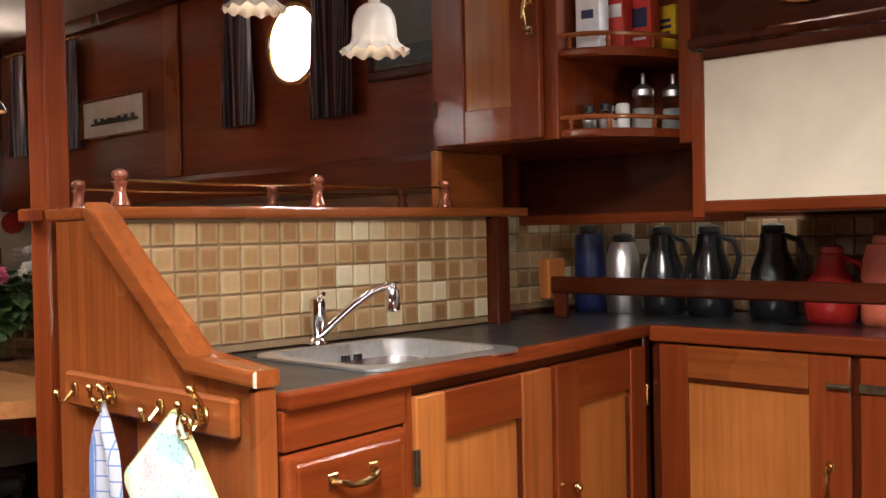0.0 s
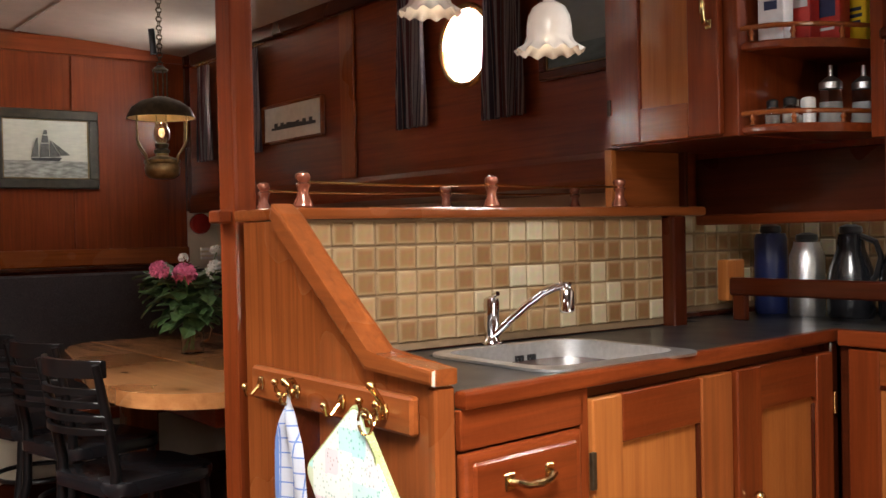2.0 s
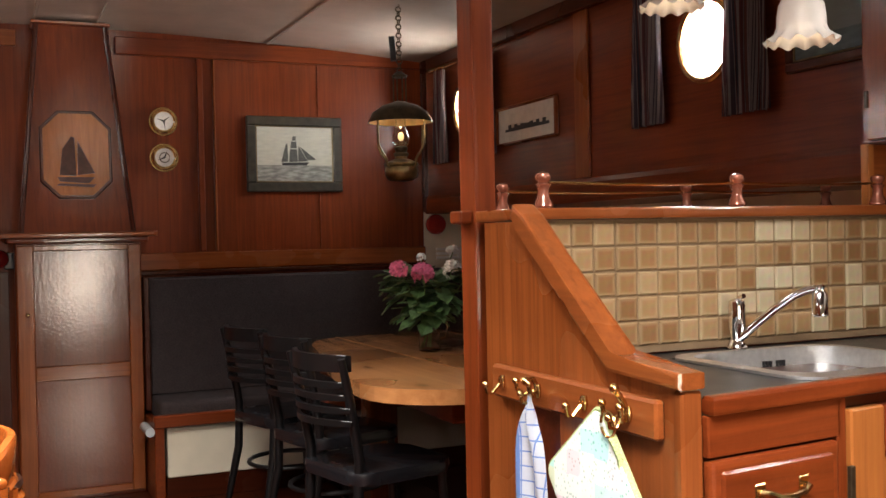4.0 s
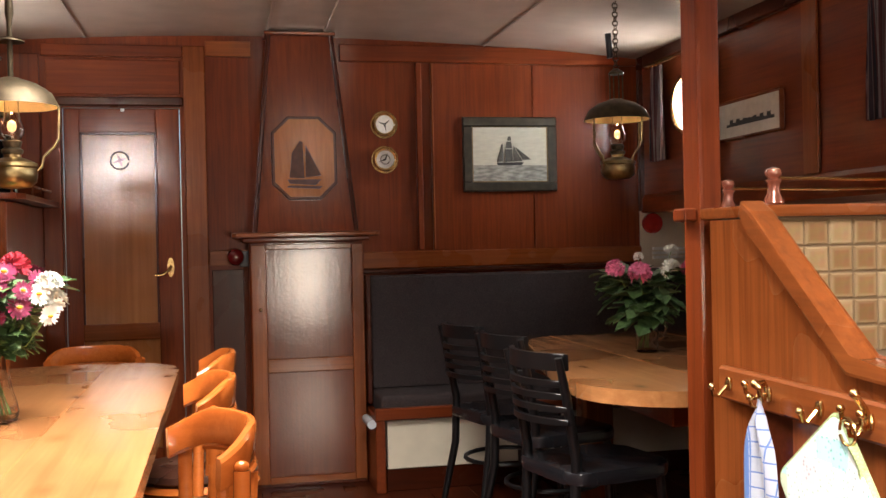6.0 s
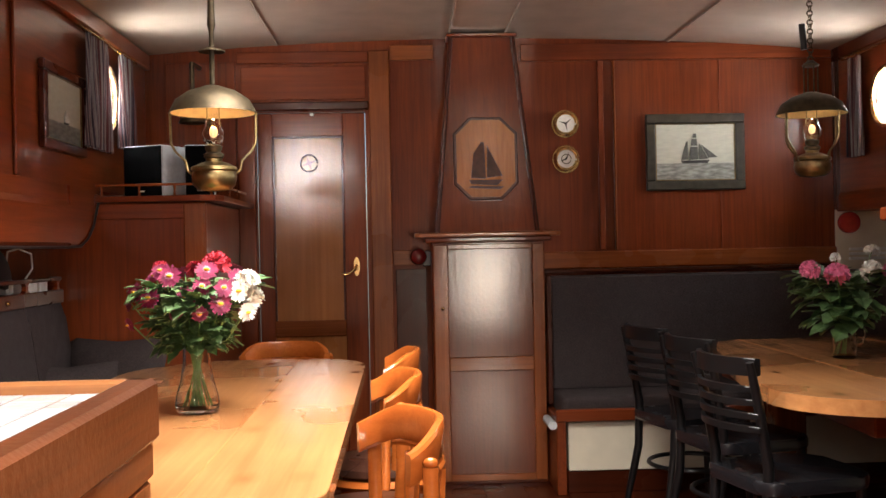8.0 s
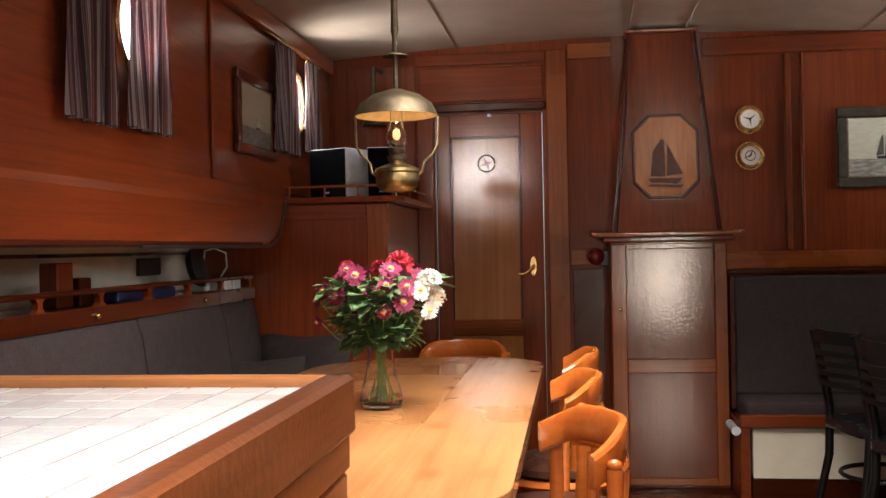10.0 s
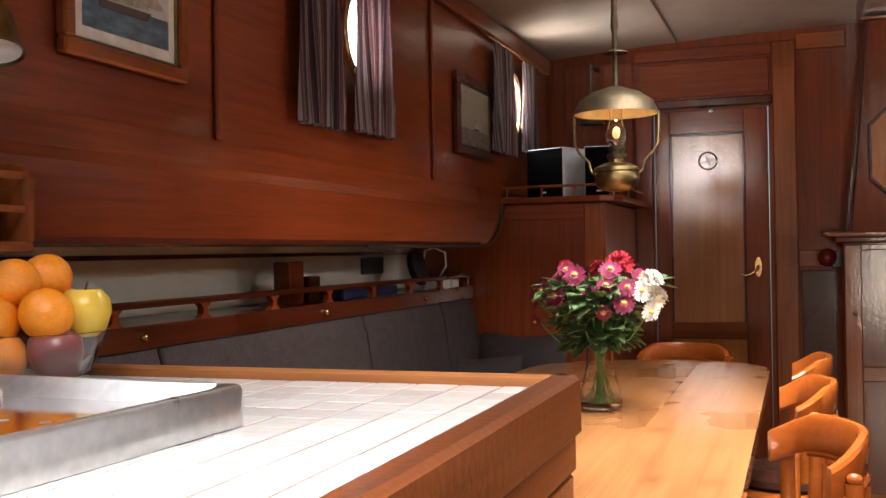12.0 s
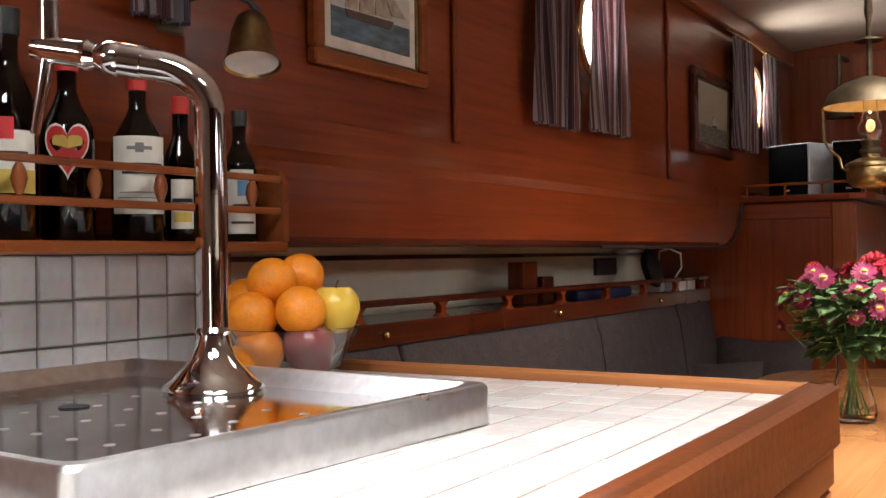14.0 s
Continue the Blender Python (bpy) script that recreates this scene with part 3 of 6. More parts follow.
def boards(outline, cuts, z0, z1, shift, parent):
    clean = [p for p, q in zip(outline, outline[1:] + outline[:1]) if (p[0] - q[0]) ** 2 + (p[1] - q[1]) ** 2 > 1e-8]
    for a, b in zip(cuts, cuts[1:]):
        part("board", shift(prism(slice_x(clean, a + 0.0003, b - 0.0003), "z", z0, z1, 0.003, 1)), PINE, parent, "glossy knotty pine board")


t1 = thing("dining_table", "long varnished pine dining table with rounded corners", "table", "tables", at=(-0.62, 3.2, 0))
A = lambda bm: (bm.transform(Matrix.Translation((0.62, -3.2, 0))), bm)[1]
boards(rounded(-1.1, -0.146, 1.98, 4.6, (0.2, 0.2, 0.3, 0.45)), [-1.1, -0.438, -0.146], 0.695, 0.74, A, t1)
part("apron", A(box(-1.0, -0.25, 2.1, 4.4, 0.62, 0.694, 0.005)), MAH_L["y"], t1)
for y in (2.4, 4.1):
    part("leg", A(box(-0.7, -0.54, y - 0.05, y + 0.05, 0.0, 0.62, 0.01)), MAH_L["z"], t1)
t2 = thing("saloon_table", "varnished pine table with a wide rounded end", "table", "tables", at=(1.8, 3.95, 0))
B = lambda bm: (bm.transform(Matrix.Translation((-1.8, -3.95, 0))), bm)[1]
saloon_edge = [p[:2] for p in arc((1.5, 3.36, 0), 0.32, 180, 270, 10)] + [(2.8, 3.0), (2.8, 4.98), (1.62, 4.98), (1.5, 4.9), (1.42, 4.72), (1.29, 4.1), (1.2, 3.6)]
boards(saloon_edge, [1.16, 1.62, 2.2, 2.8], 0.69, 0.74, B, t2)
part("apron", B(box(1.45, 2.7, 3.2, 4.7, 0.6, 0.689, 0.005)), MAH["x"], t2)
part("leg", B(box(1.62, 1.76, 3.3, 3.42, 0, 0.6, 0.01)), MAH_L["z"], t2)
part("leg", B(box(1.62, 1.76, 4.5, 4.62, 0, 0.6, 0.01)), MAH_L["z"], t2)


# black slat-back chairs
def black_chair(at, rz):
    c = thing("dining_chair", "black stained wooden chair with a curved slatted back", "chair", "black chairs at the table", at=at, rz=rz)
    part("seat", prism([(p[0], p[1]) for p in rounded(-0.2, 0.21, -0.2, 0.2, (0.06, 0.09, 0.09, 0.06), 5)], "z", 0.42, 0.465, 0.012, 2), RUBBER, c, "black padded seat", True)
    for y in (-0.16, 0.16):
        part("front_leg", tube([(0.16, y, 0.42), (0.185, y * 1.08, 0)], 0.016, 10), BLACKWOOD, c, "", True)
        part("back_post", tube([(-0.24, y * 1.15, 0), (-0.18, y, 0.3), (-0.17, y * 1.02, 0.5), (-0.205, y * 1.06, 0.7), (-0.238, y * 1.1, 0.84)], 0.017, 10, radii=[0.014, 0.018, 0.018, 0.017, 0.013]), BLACKWOOD, c, "", True)
    def slat(z0, z1, off, thick=0.016):
        out = []
        for k in range(13):
            u = -1 + k / 6
            out.append((off - 0.06 * (1 - u * u), u * 0.182))
        inner = [(x + thick, y) for x, y in reversed(out)]
        return prism(out + inner, "z", z0, z1, 0.005, 2)
    part("top_rail", slat(0.796, 0.852, -0.224, 0.02), BLACKWOOD, c, "rounded top rail", True)
    for z in (0.744, 0.702, 0.66, 0.618):
        part("slat", slat(z, z + 0.02, -0.2 - (z - 0.5) * 0.09), BLACKWOOD, c, "", True)
    part("stretcher_ring", tube(arc((0, 0, 0.24), 0.19, 0, 345, 22), 0.01, 8), BLACKWOOD, c, "round stretcher", True)
    return c


for at, rz in (((1.28, 4.6, 0), 14), ((1.325, 4.08, 0), 13), ((1.27, 3.45, 0), 12)):
    black_chair(at, rz)


# captain's chairs in orange beech
def captain_chair(at, rz):
    c = thing("captain_chair", "orange varnished beech armchair with a curved back rail", "chair", "captain chairs at the table", at=at, rz=rz)
    part("seat", lathe([(0.001, 0.42), (0.2, 0.42), (0.215, 0.435), (0.21, 0.455), (0.17, 0.465), (0.001, 0.468)], 28), LEATHER, c, "brown leather seat pad", True)
    part("seat_frame", lathe([(0.15, 0.385), (0.21, 0.385), (0.222, 0.4), (0.21, 0.42), (0.15, 0.42)], 28), BEECH, c, "", True)
    for a in (40, 140, 220, 320):
        x, y = 0.16 * math.cos(radians(a)), 0.16 * math.sin(radians(a))
        part("leg", tube([(x, y, 0.39), (x * 1.3, y * 1.3, 0)], 0.018, 10), BEECH, c, "", True)
    def rail(reach, lo, hi):
        """A bent band round the back: lo and hi give heights for 0 (back) to 1 (arm end)."""
        n, rings, bmr = 26, [], bmesh.new()
        for i in range(n + 1):
            u = 2 * i / n - 1
            a = radians(180 + reach * u)
            k = abs(u) * reach / 100
            zb, zt = lo(k), hi(k)
            e = 0.008
            prof = [(0.198, zb + e), (0.204, zb), (0.222, zb), (0.228, zb + e), (0.236, zt - e), (0.23, zt), (0.21, zt), (0.204, zt - e)]
            rings.append([bmr.verts.new((r * math.cos(a) * 0.62, r * math.sin(a) * 0.92, z)) for r, z in prof])
        for p, q in zip(rings, rings[1:]):
            for j in range(8):
                bmr.faces.new((p[j], p[(j + 1) % 8], q[(j + 1) % 8], q[j]))
        bmr.faces.new(rings[0])
        bmr.faces.new(rings[-1][::-1])
        bmesh.ops.recalc_face_normals(bmr, faces=bmr.faces[:])
        return bmr

    def drop(k):
        k = min(max((k - 0.35) / 0.65, 0), 1)
        return k * k * (3 - 2 * k)

    part("back_rail", rail(84, lambda k: 0.772 - 0.045 * drop(k), lambda k: 0.852 - 0.06 * drop(k)), BEECH, c, "deep bent back and arm rail", True)
    part("lower_rail", rail(50, lambda k: 0.758 - 0.03 * drop(k), lambda k: 0.77 - 0.045 * drop(k)), BEECH, c, "", True)
    for a in (112, 248):
        x, y = 0.155 * math.cos(radians(a)), 0.228 * math.sin(radians(a))
        part("arm_post", tube([(x * 0.82, y * 0.82, 0.41), (x, y, 0.62), (x, y, 0.775)], 0.017, 12), BEECH, c, "round arm post", True)
        part("arm_cap", ball((x, y, 0.783), 0.016, 0.7), BEECH, c, "rounded post cap", True)
    for a in (152, 208):
        x, y = 0.13 * math.cos(radians(a)), 0.212 * math.sin(radians(a))
        part("spindle", tube([(x * 0.9, y * 0.9, 0.41), (x, y, 0.745)], 0.015, 8), BEECH, c, "", True)
    return c


for at, rz in (((-0.06, 2.36, 0), 197), ((-0.085, 3.12, 0), 187), ((-0.075, 3.8, 0), 180), ((-0.53, 4.8, 0), 270)):
    chair = captain_chair(at, rz)
    if rz == 270:
        chair.scale = (1.0, 0.95, 0.925)

# ---- galley ----
GO, GR = (1.0, 1.308, 0.0), 6.4
CT = 0.978
galley_wall_y = 1.845
single("partition", box(1.02, 2.06, galley_wall_y, 1.9, 0, 1.252), MAH["x"], "low mahogany partition behind the sink", "partition", "structure")
single("partition", box(2.115, 2.9, 1.962, 1.985, 0, 2.3), MAH["x"], "mahogany partition at the end of the galley", "partition", "structure")
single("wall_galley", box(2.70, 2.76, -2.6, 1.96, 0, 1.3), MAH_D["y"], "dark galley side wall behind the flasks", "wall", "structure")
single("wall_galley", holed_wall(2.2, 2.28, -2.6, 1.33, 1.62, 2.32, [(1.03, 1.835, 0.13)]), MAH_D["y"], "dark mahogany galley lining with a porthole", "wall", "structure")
porthole(2.2, 1.03, 1.835, 0.13, -1)
single("post", box(1.015, 1.067, 2.1, 2.18, 0, 2.3, 0.008, seg=2), MAH["z"], "tall varnished mahogany post beside the galley", "post", "structure")
single("trim", box(0.985, 1.0145, 2.11, 2.17, 1.252, 1.28, 0.004), MAH["z"], "small block on the galley post", "trim", "structure")
single("post", box(2.062, 2.112, 1.80, 1.9, 0.96, 1.252, 0.004), MAH_D["z"], "dark post between the tiled walls", "post", "structure")

sp = thing("galley_end_panel", "mahogany end panel with a stepped handrail cap beside the sink", "panel", at=(0.98, 1.7, 0))
N = lambda bm: (bm.transform(Matrix.Translation((-0.98, -1.7, 0))), bm)[1]
edge = [(1.97, 1.25), (1.815, 1.25), (1.502, 1.0), (1.335, 0.99)]
part("panel", N(prism([(1.97, 0.0)] + edge + [(1.335, 0.0)], "x", 0.972, 1.0)), MAH_L["z"], sp, "orange brown panel")
part("front_stile", N(box(0.964, 1.003, 1.322, 1.345, 0.0, 0.99, 0.004)), MAH_L["z"], sp, "light end stile")
cap = bmesh.new()
line = [(1.822, 1.283), (1.785, 1.263), (1.497, 1.027), (1.318, 1.018)]
low = [(1.832, 1.255), (1.803, 1.24), (1.507, 1.001), (1.318, 0.993)]
prism(line + low[::-1], "x", 0.955, 1.006, 0.007, 2, bm=cap)
part("cap_rail", N(cap), MAH_L["y"], sp, "rounded handrail cap", False)
hr = thing("hook_rail", "oak hook rail with four brass hooks on the end panel", "hook rail", at=(0.965, 1.7, 0.93))
H = lambda bm: (bm.transform(Matrix.Translation((-0.965, -1.7, -0.93))), bm)[1]
part("board", H(box(0.952, 0.971, 1.369, 1.911, 0.91, 0.972, 0.005)), MAH_L["y"], hr)
for y, double in ((1.862, False), (1.722, True), (1.566, False), (1.438, True)):
    k = part("hook", H(tube([(0.95, y, 0.945), (0.94, y, 0.935), (0.927, y, 0.922), (0.917, y, 0.924), (0.914, y, 0.938)], 0.0036, 8)), BRASS, hr, "brass hook", True)
    part("hook_tip", H(ball((0.914, y, 0.94), 0.0065)), BRASS, k, "", True)
    part("hook_plate", H(lathe([(0.006, -0.012), (0.009, 0.0), (0.006, 0.012)], 14, (0.95, y, 0.943))), BRASS, k, "", True)
    if double:
        up = 0.985 if y < 1.5 else 0.962
        for dy in (-0.024, 0.024):
            part("hook_arm", H(tube([(0.947, y, 0.945), (0.93, y + dy * 0.6, 0.935), (0.92, y + dy, 0.945), (0.918, y + dy, 0.958)], 0.004, 8)), BRASS, k, "", True)
            part("hook_tip", H(ball((0.918, y + dy, 0.96), 0.0065)), BRASS, k, "", True)
        part("hook_arm", H(tube([(0.95, y, 0.945), (0.94, y, 0.965), (0.925, y, up)], 0.005, 8)), BRASS, k, "", True)
        part("hook_tip", H(ball((0.925, y, up), 0.008)), BRASS, k, "", True)

# shelf over the sink wall with turned pillars and brass rods
sh = thing("gallery_shelf", "mahogany shelf with turned pillars and brass rods", "shelf", at=(1.6, 2.05, 1.26))
K = lambda bm: (bm.transform(Matrix.Translation((-1.6, -2.05, -1.26))), bm)[1]
part("board", K(prism([(0.972, 1.81), (2.2, 1.81), (2.2, 2.32), (1.072, 2.32), (1.072, 2.096), (0.985, 2.04)], "z", 1.2525, 1.276, 0.006, 2)), MAH_L["x"], sh)
PROF = [(r_, z_ * 0.93) for r_, z_ in [(0.017, 0), (0.02, 0.004), (0.019, 0.01), (0.012, 0.025), (0.011, 0.04), (0.014, 0.046), (0.016, 0.05), (0.01, 0.054), (0.015, 0.06), (0.0165, 0.066), (0.014, 0.073), (0.005, 0.077)]]
for y, xs_ in ((1.86, (1.048, 1.525, 1.934)), (2.24, (1.155, 1.683, 2.15))):
    for x in xs_:
        part("pillar", K(lathe(PROF, 16, (x, y, 1.276))), COPPER, sh, "turned red pillar", True)
    zz = 1.327
    pts = []
    for a, b in zip(xs_, xs_[1:]):
        pts += [(a + (b - a) * k / 6, y, zz - 0.004 * math.sin(math.pi * k / 6)) for k in range(7)]
    part("rod", K(tube(pts, 0.003, 6)), BRASS, sh, "thin brass rod", True)

# worktop with the sink let in
wt = thing("worktop", "black laminate worktop with a mahogany edge strip", "worktop", at=(1.8, 1.6, CT))
W = lambda bm: (bm.transform(Matrix.Translation((-1.8, -1.6, -CT))), bm)[1]
SX0, SX1, SY0, SY1 = 1.262, 1.655, 1.40, 1.755
c6, s6 = math.cos(radians(GR)), math.sin(radians(GR))


def front(u, v=0.0):
    return (GO[0] + u * c6 - v * s6, GO[1] + u * s6 + v * c6)


fy = lambda x: GO[1] + (x - GO[0]) * s6 / c6 + 0.018
for pts in ([(1.012, fy(1.012)), (SX0, fy(SX0)), (SX0, 1.84), (1.012, 1.84)], [(SX0, fy(SX0)), (SX1, fy(SX1)), (SX1, SY0), (SX0, SY0)], [(SX0, SY1), (SX1, SY1), (SX1, 1.84), (SX0, 1.84)], [(SX1, fy(SX1)), (2.21, fy(2.21)), (2.21, 1.84), (SX1, 1.84)], [(2.21, -2.0), (2.7, -2.0), (2.7, 1.955), (2.21, 1.955)]):
    part("laminate", W(prism(pts, "z", CT - 0.03, CT - 0.002)), BLACKTOP, wt, "worn black laminate")
a, b_, c_, d_ = front(0.012), front(1.24), front(1.222, 0.024), front(0.012, 0.024)
part("edge_strip", W(prism([a, b_, c_, d_], "z", CT - 0.026, CT + 0.003, 0.006, 2)), MAH["x"], wt, "mahogany edge strip")
part("edge_strip", W(prism([(2.19, -2.0), (2.214, -2.0), (2.214, 1.42), (2.232, 1.446), (2.19, 1.432)], "z", CT - 0.034, CT + 0.003, 0.005, 2)), MAH["y"], wt, "mahogany edge strip")
part("upstand", W(box(2.22, 2.7, 1.925, 1.958, CT - 0.002, CT + 0.012, 0.003)), MAH_D["x"], wt)

sk = thing("sink", "stainless steel sink with a rounded rim and slotted overflow", "sink", at=(1.46, 1.58, CT))
Q = lambda bm: (bm.transform(Matrix.Translation((-1.46, -1.58, -CT))), bm)[1]
o = rounded(SX0 - 0.012, SX1 + 0.012, SY0 - 0.03, SY1 + 0.012, (0.07,) * 4, 6)
i1 = rounded(SX0 + 0.016, SX1 - 0.016, SY0 + 0.016, SY1 - 0.016, (0.06,) * 4, 6)
i2 = rounded(SX0 + 0.03, SX1 - 0.03, SY0 + 0.03, SY1 - 0.03, (0.06,) * 4, 6)
bm = bmesh.new()
levels = [(o, CT - 0.001), (o, CT + 0.004), (i1, CT + 0.005), (i1, CT - 0.004), (i2, CT - 0.12), (rounded(SX0 + 0.06, SX1 - 0.06, SY0 + 0.06, SY1 - 0.06, (0.05,) * 4, 6), CT - 0.14)]
rings = [[bm.verts.new((x, y, z)) for x, y in pts] for pts, z in levels]
for p, q in zip(rings, rings[1:]):
    n = len(p)
    for j in range(n):
        bm.faces.new((p[j], p[(j + 1) % n], q[(j + 1) % n], q[j]))
bm.faces.new(rings[-1])
part("bowl", Q(bm), STEEL, sk, "brushed steel bowl", True)
for k in (0, 1, 2, 4, 5, 6):
    part("overflow_slot", Q(box(1.478 + 0.0085 * k, 1.483 + 0.0085 * k, 1.7325, 1.7365, CT - 0.042, CT - 0.02)), BLACK, sk)
tp = thing("mixer_tap", "chrome single-lever kitchen tap with a swivel spray head", "tap", at=(1.468, 1.8, CT))
part("base", lathe([(0.022, 0.0), (0.022, 0.006), (0.014, 0.016), (0.012, 0.02), (0.012, 0.03)], 20), CHROME, tp, "", True)
part("body", lathe([(0.013, 0.02), (0.014, 0.03), (0.017, 0.045), (0.018, 0.09), (0.0165, 0.1), (0.004, 0.106)], 20), CHROME, tp, "", True)
part("lever", tube([(0, 0, 0.1), (-0.004, -0.012, 0.107), (-0.006, -0.03, 0.112)], 0.005, 8), CHROME, tp, "", True)
part("spout", tube([(0.0, -0.005, 0.02), (0.014, -0.022, 0.04), (0.045, -0.065, 0.086), (0.065, -0.095, 0.112), (0.08, -0.116, 0.124), (0.092, -0.132, 0.128)], 0.0085, 12), CHROME, tp, "", True)
part("spray_head", lathe([(0.008, 0.04), (0.011, 0.036), (0.009, 0.03), (0.015, 0.02), (0.017, -0.02), (0.012, -0.024)], 18, (0.094, -0.136, 0.095)), CHROME, tp, "", True)

# base cabinets along the sink front
cb = thing("sink_cabinet", "mahogany sink cabinet with a drawer and teak-panelled doors", "cabinet", "galley cabinets", at=GO, rz=GR)
part("carcass", box(0.014, 1.235, 0.026, 0.45, 0.0, CT - 0.032), MAH_D["x"], cb)
part("fascia", box(0.012, 0.305, 0.012, 0.026, 0.888, 0.951, 0.002), MAH["x"], cb)
dw = part("drawer", box(0.012, 0.292, 0.006, 0.026, 0.70, 0.884, 0.007, seg=2), MAH["x"], cb, "red mahogany drawer front")
part("drawer_field", box(0.03, 0.274, 0.0, 0.01, 0.718, 0.868, 0.004), MAH["x"], dw)


def bow_handle(p, length, axis, parent, out=(0, -1, 0)):
    o = Vector(out)
    d = Vector(axis)
    p = Vector(p)
    pts = [p - d * length / 2, p - d * length * 0.46 + o * 0.014, p - d * length * 0.28 + o * 0.02 - Vector((0, 0, 0.006 * abs(d.z < 0.5))), p + o * 0.022 - Vector((0, 0, 0.008 * (d.z < 0.5))), p + d * length * 0.28 + o * 0.02 - Vector((0, 0, 0.006 * (d.z < 0.5))), p + d * length * 0.46 + o * 0.014, p + d * length / 2]
    h = part("handle", tube(pts, 0.006, 8), BRASS, parent, "brass bow handle", True)
    for q in (pts[0], pts[-1]):
        w = d * 0.011 + Vector((0, 0, 1)) * (0.014 if abs(d.z) < 0.5 else 0) + o.cross(Vector((0, 0, 1))) * (0.009 if abs(d.z) > 0.5 else 0)
        w = Vector((abs(w.x), abs(w.y), abs(w.z)))
        w += Vector((abs(o.x), abs(o.y), abs(o.z))) * 0.002
        part("handle_foot", box(q.x - w.x, q.x + w.x, q.y - w.y, q.y + w.y, q.z - w.z, q.z + w.z, 0.002), BRASS, h)


bow_handle((0.152, -0.001, 0.828), 0.095, (1, 0, 0), dw)
part("mid_stile", box(0.296, 0.318, 0.012, 0.026, 0.0, 0.951, 0.002), MAH["z"], cb)
d1 = part("door", box(0.321, 0.405, 0.004, 0.026, 0.12, 0.93, 0.003), PANEL["z"], cb, "teak-panelled door")
part("rail", box(0.408, 0.655, 0.006, 0.026, 0.842, 0.93, 0.002), MAH["x"], d1)
part("stile", box(0.658, 0.768, 0.004, 0.026, 0.12, 0.93, 0.003), MAH_L["z"], d1)
part("panel", box(0.406, 0.657, 0.015, 0.026, 0.2, 0.843), PANEL["z"], d1, "light teak panel")
part("bead", box(0.648, 0.658, 0.008, 0.02, 0.2, 0.842, 0.002), MAH_D["z"], d1)
part("rail", box(0.408, 0.655, 0.006, 0.026, 0.12, 0.2, 0.002), MAH["x"], d1)
part("hinge", box(0.31, 0.322, -0.002, 0.006, 0.775, 0.84, 0.001), OLDBRASS, d1, "worn brass hinge")
d2 = part("door", box(0.788, 0.882, 0.004, 0.026, 0.12, 0.93, 0.003), MAH["z"], cb, "teak-panelled door")
part("stile", box(1.122, 1.2, 0.004, 0.026, 0.12, 0.93, 0.003), MAH["z"], d2)
part("rail", prism([(0.88, 0.93), (0.88, 0.82), (0.888, 0.832), (0.9, 0.838), (1.104, 0.838), (1.116, 0.832), (1.124, 0.82), (1.124, 0.93)], "y", 0.006, 0.026), MAH["x"], d2, "arched top rail")
part("panel", box(0.88, 1.124, 0.015, 0.026, 0.12, 0.838), PANEL["z"], d2, "teak panel")
part("bead", box(1.112, 1.122, 0.009, 0.02, 0.12, 0.82, 0.002), MAH_D["z"], d2)
part("knob", ball((0.84, -0.012, 0.665), 0.012), BRASS, d2, "brass knob", True)
part("corner_post", box(1.202, 1.235, 0.01, 0.03, 0, 0.951, 0.003), MAH_D["z"], cb)
part("hinge", box(1.198, 1.212, 0.0, 0.011, 0.785, 0.838, 0.001), BRASS, d2, "brass hinge")

# base cabinets along the hull
rc = thing("galley_cabinet", "mahogany base cabinet with teak panel doors and a bolt", "cabinet", "galley cabinets", at=(2.2, 0.5, 0))
R_ = lambda bm: (bm.transform(Matrix.Translation((-2.2, -0.5, 0))), bm)[1]
part("carcass", R_(box(2.215, 2.69, -2.0, 1.44, 0, CT - 0.034)), MAH_D["y"], rc)
for y1 in (1.41, 0.93):
    y0 = y1 - 0.46
    dd = part("door", R_(box(2.194, 2.214, y1 - 0.075, y1, 0.1, 0.938, 0.003)), MAH["z"], rc, "teak-panelled door")
    part("stile", R_(box(2.194, 2.214, y0, y0 + 0.09, 0.1, 0.938, 0.003)), MAH["z"], dd)
    part("rail", R_(box(2.195, 2.214, y0 + 0.09, y1 - 0.075, 0.862, 0.938, 0.002)), MAH_L["y"], dd, "striped top rail")
    part("bead", R_(box(2.196, 2.214, y0 + 0.09, y1 - 0.075, 0.852, 0.862, 0.002)), MAH_D["y"], dd)
    part("panel", R_(box(2.203, 2.214, y0 + 0.09, y1 - 0.075, 0.1, 0.854)), PANEL["z"], dd, "light teak panel")
    bow_handle((-0.006, y0 + 0.045 - 0.5, 0.665), 0.075, (0, 0, 1), dd, (-1, 0, 0))
bo = part("bolt", R_(tube([(2.186, 0.995, 0.875), (2.186, 0.945, 0.875)], 0.006, 8)), OLDBRASS, rc, "worn sliding bolt", True)
part("bolt_plate", R_(box(2.187, 2.194, 0.87, 0.93, 0.865, 0.885, 0.002)), OLDBRASS, bo)

# wall cabinet, corner shelves and the cream board
wc = thing("wall_cabinet", "mahogany wall cabinet with a panelled door and brass handle", "cabinet", at=(2.1, 1.75, 1.43))
C_ = lambda bm: (bm.transform(Matrix.Translation((-2.1, -1.75, -1.43))), bm)[1]
part("carcass", C_(box(1.965, 2.36, 1.525, 1.93, 1.425, 2.28, 0.002)), MAH["z"], wc)
dd = part("door", C_(box(1.945, 1.964, 1.80, 1.9, 1.43, 2.2, 0.003)), MAH["z"], wc, "panelled door")
part("stile", C_(box(1.945, 1.964, 1.562, 1.652, 1.43, 2.2, 0.003)), MAH["z"], dd)
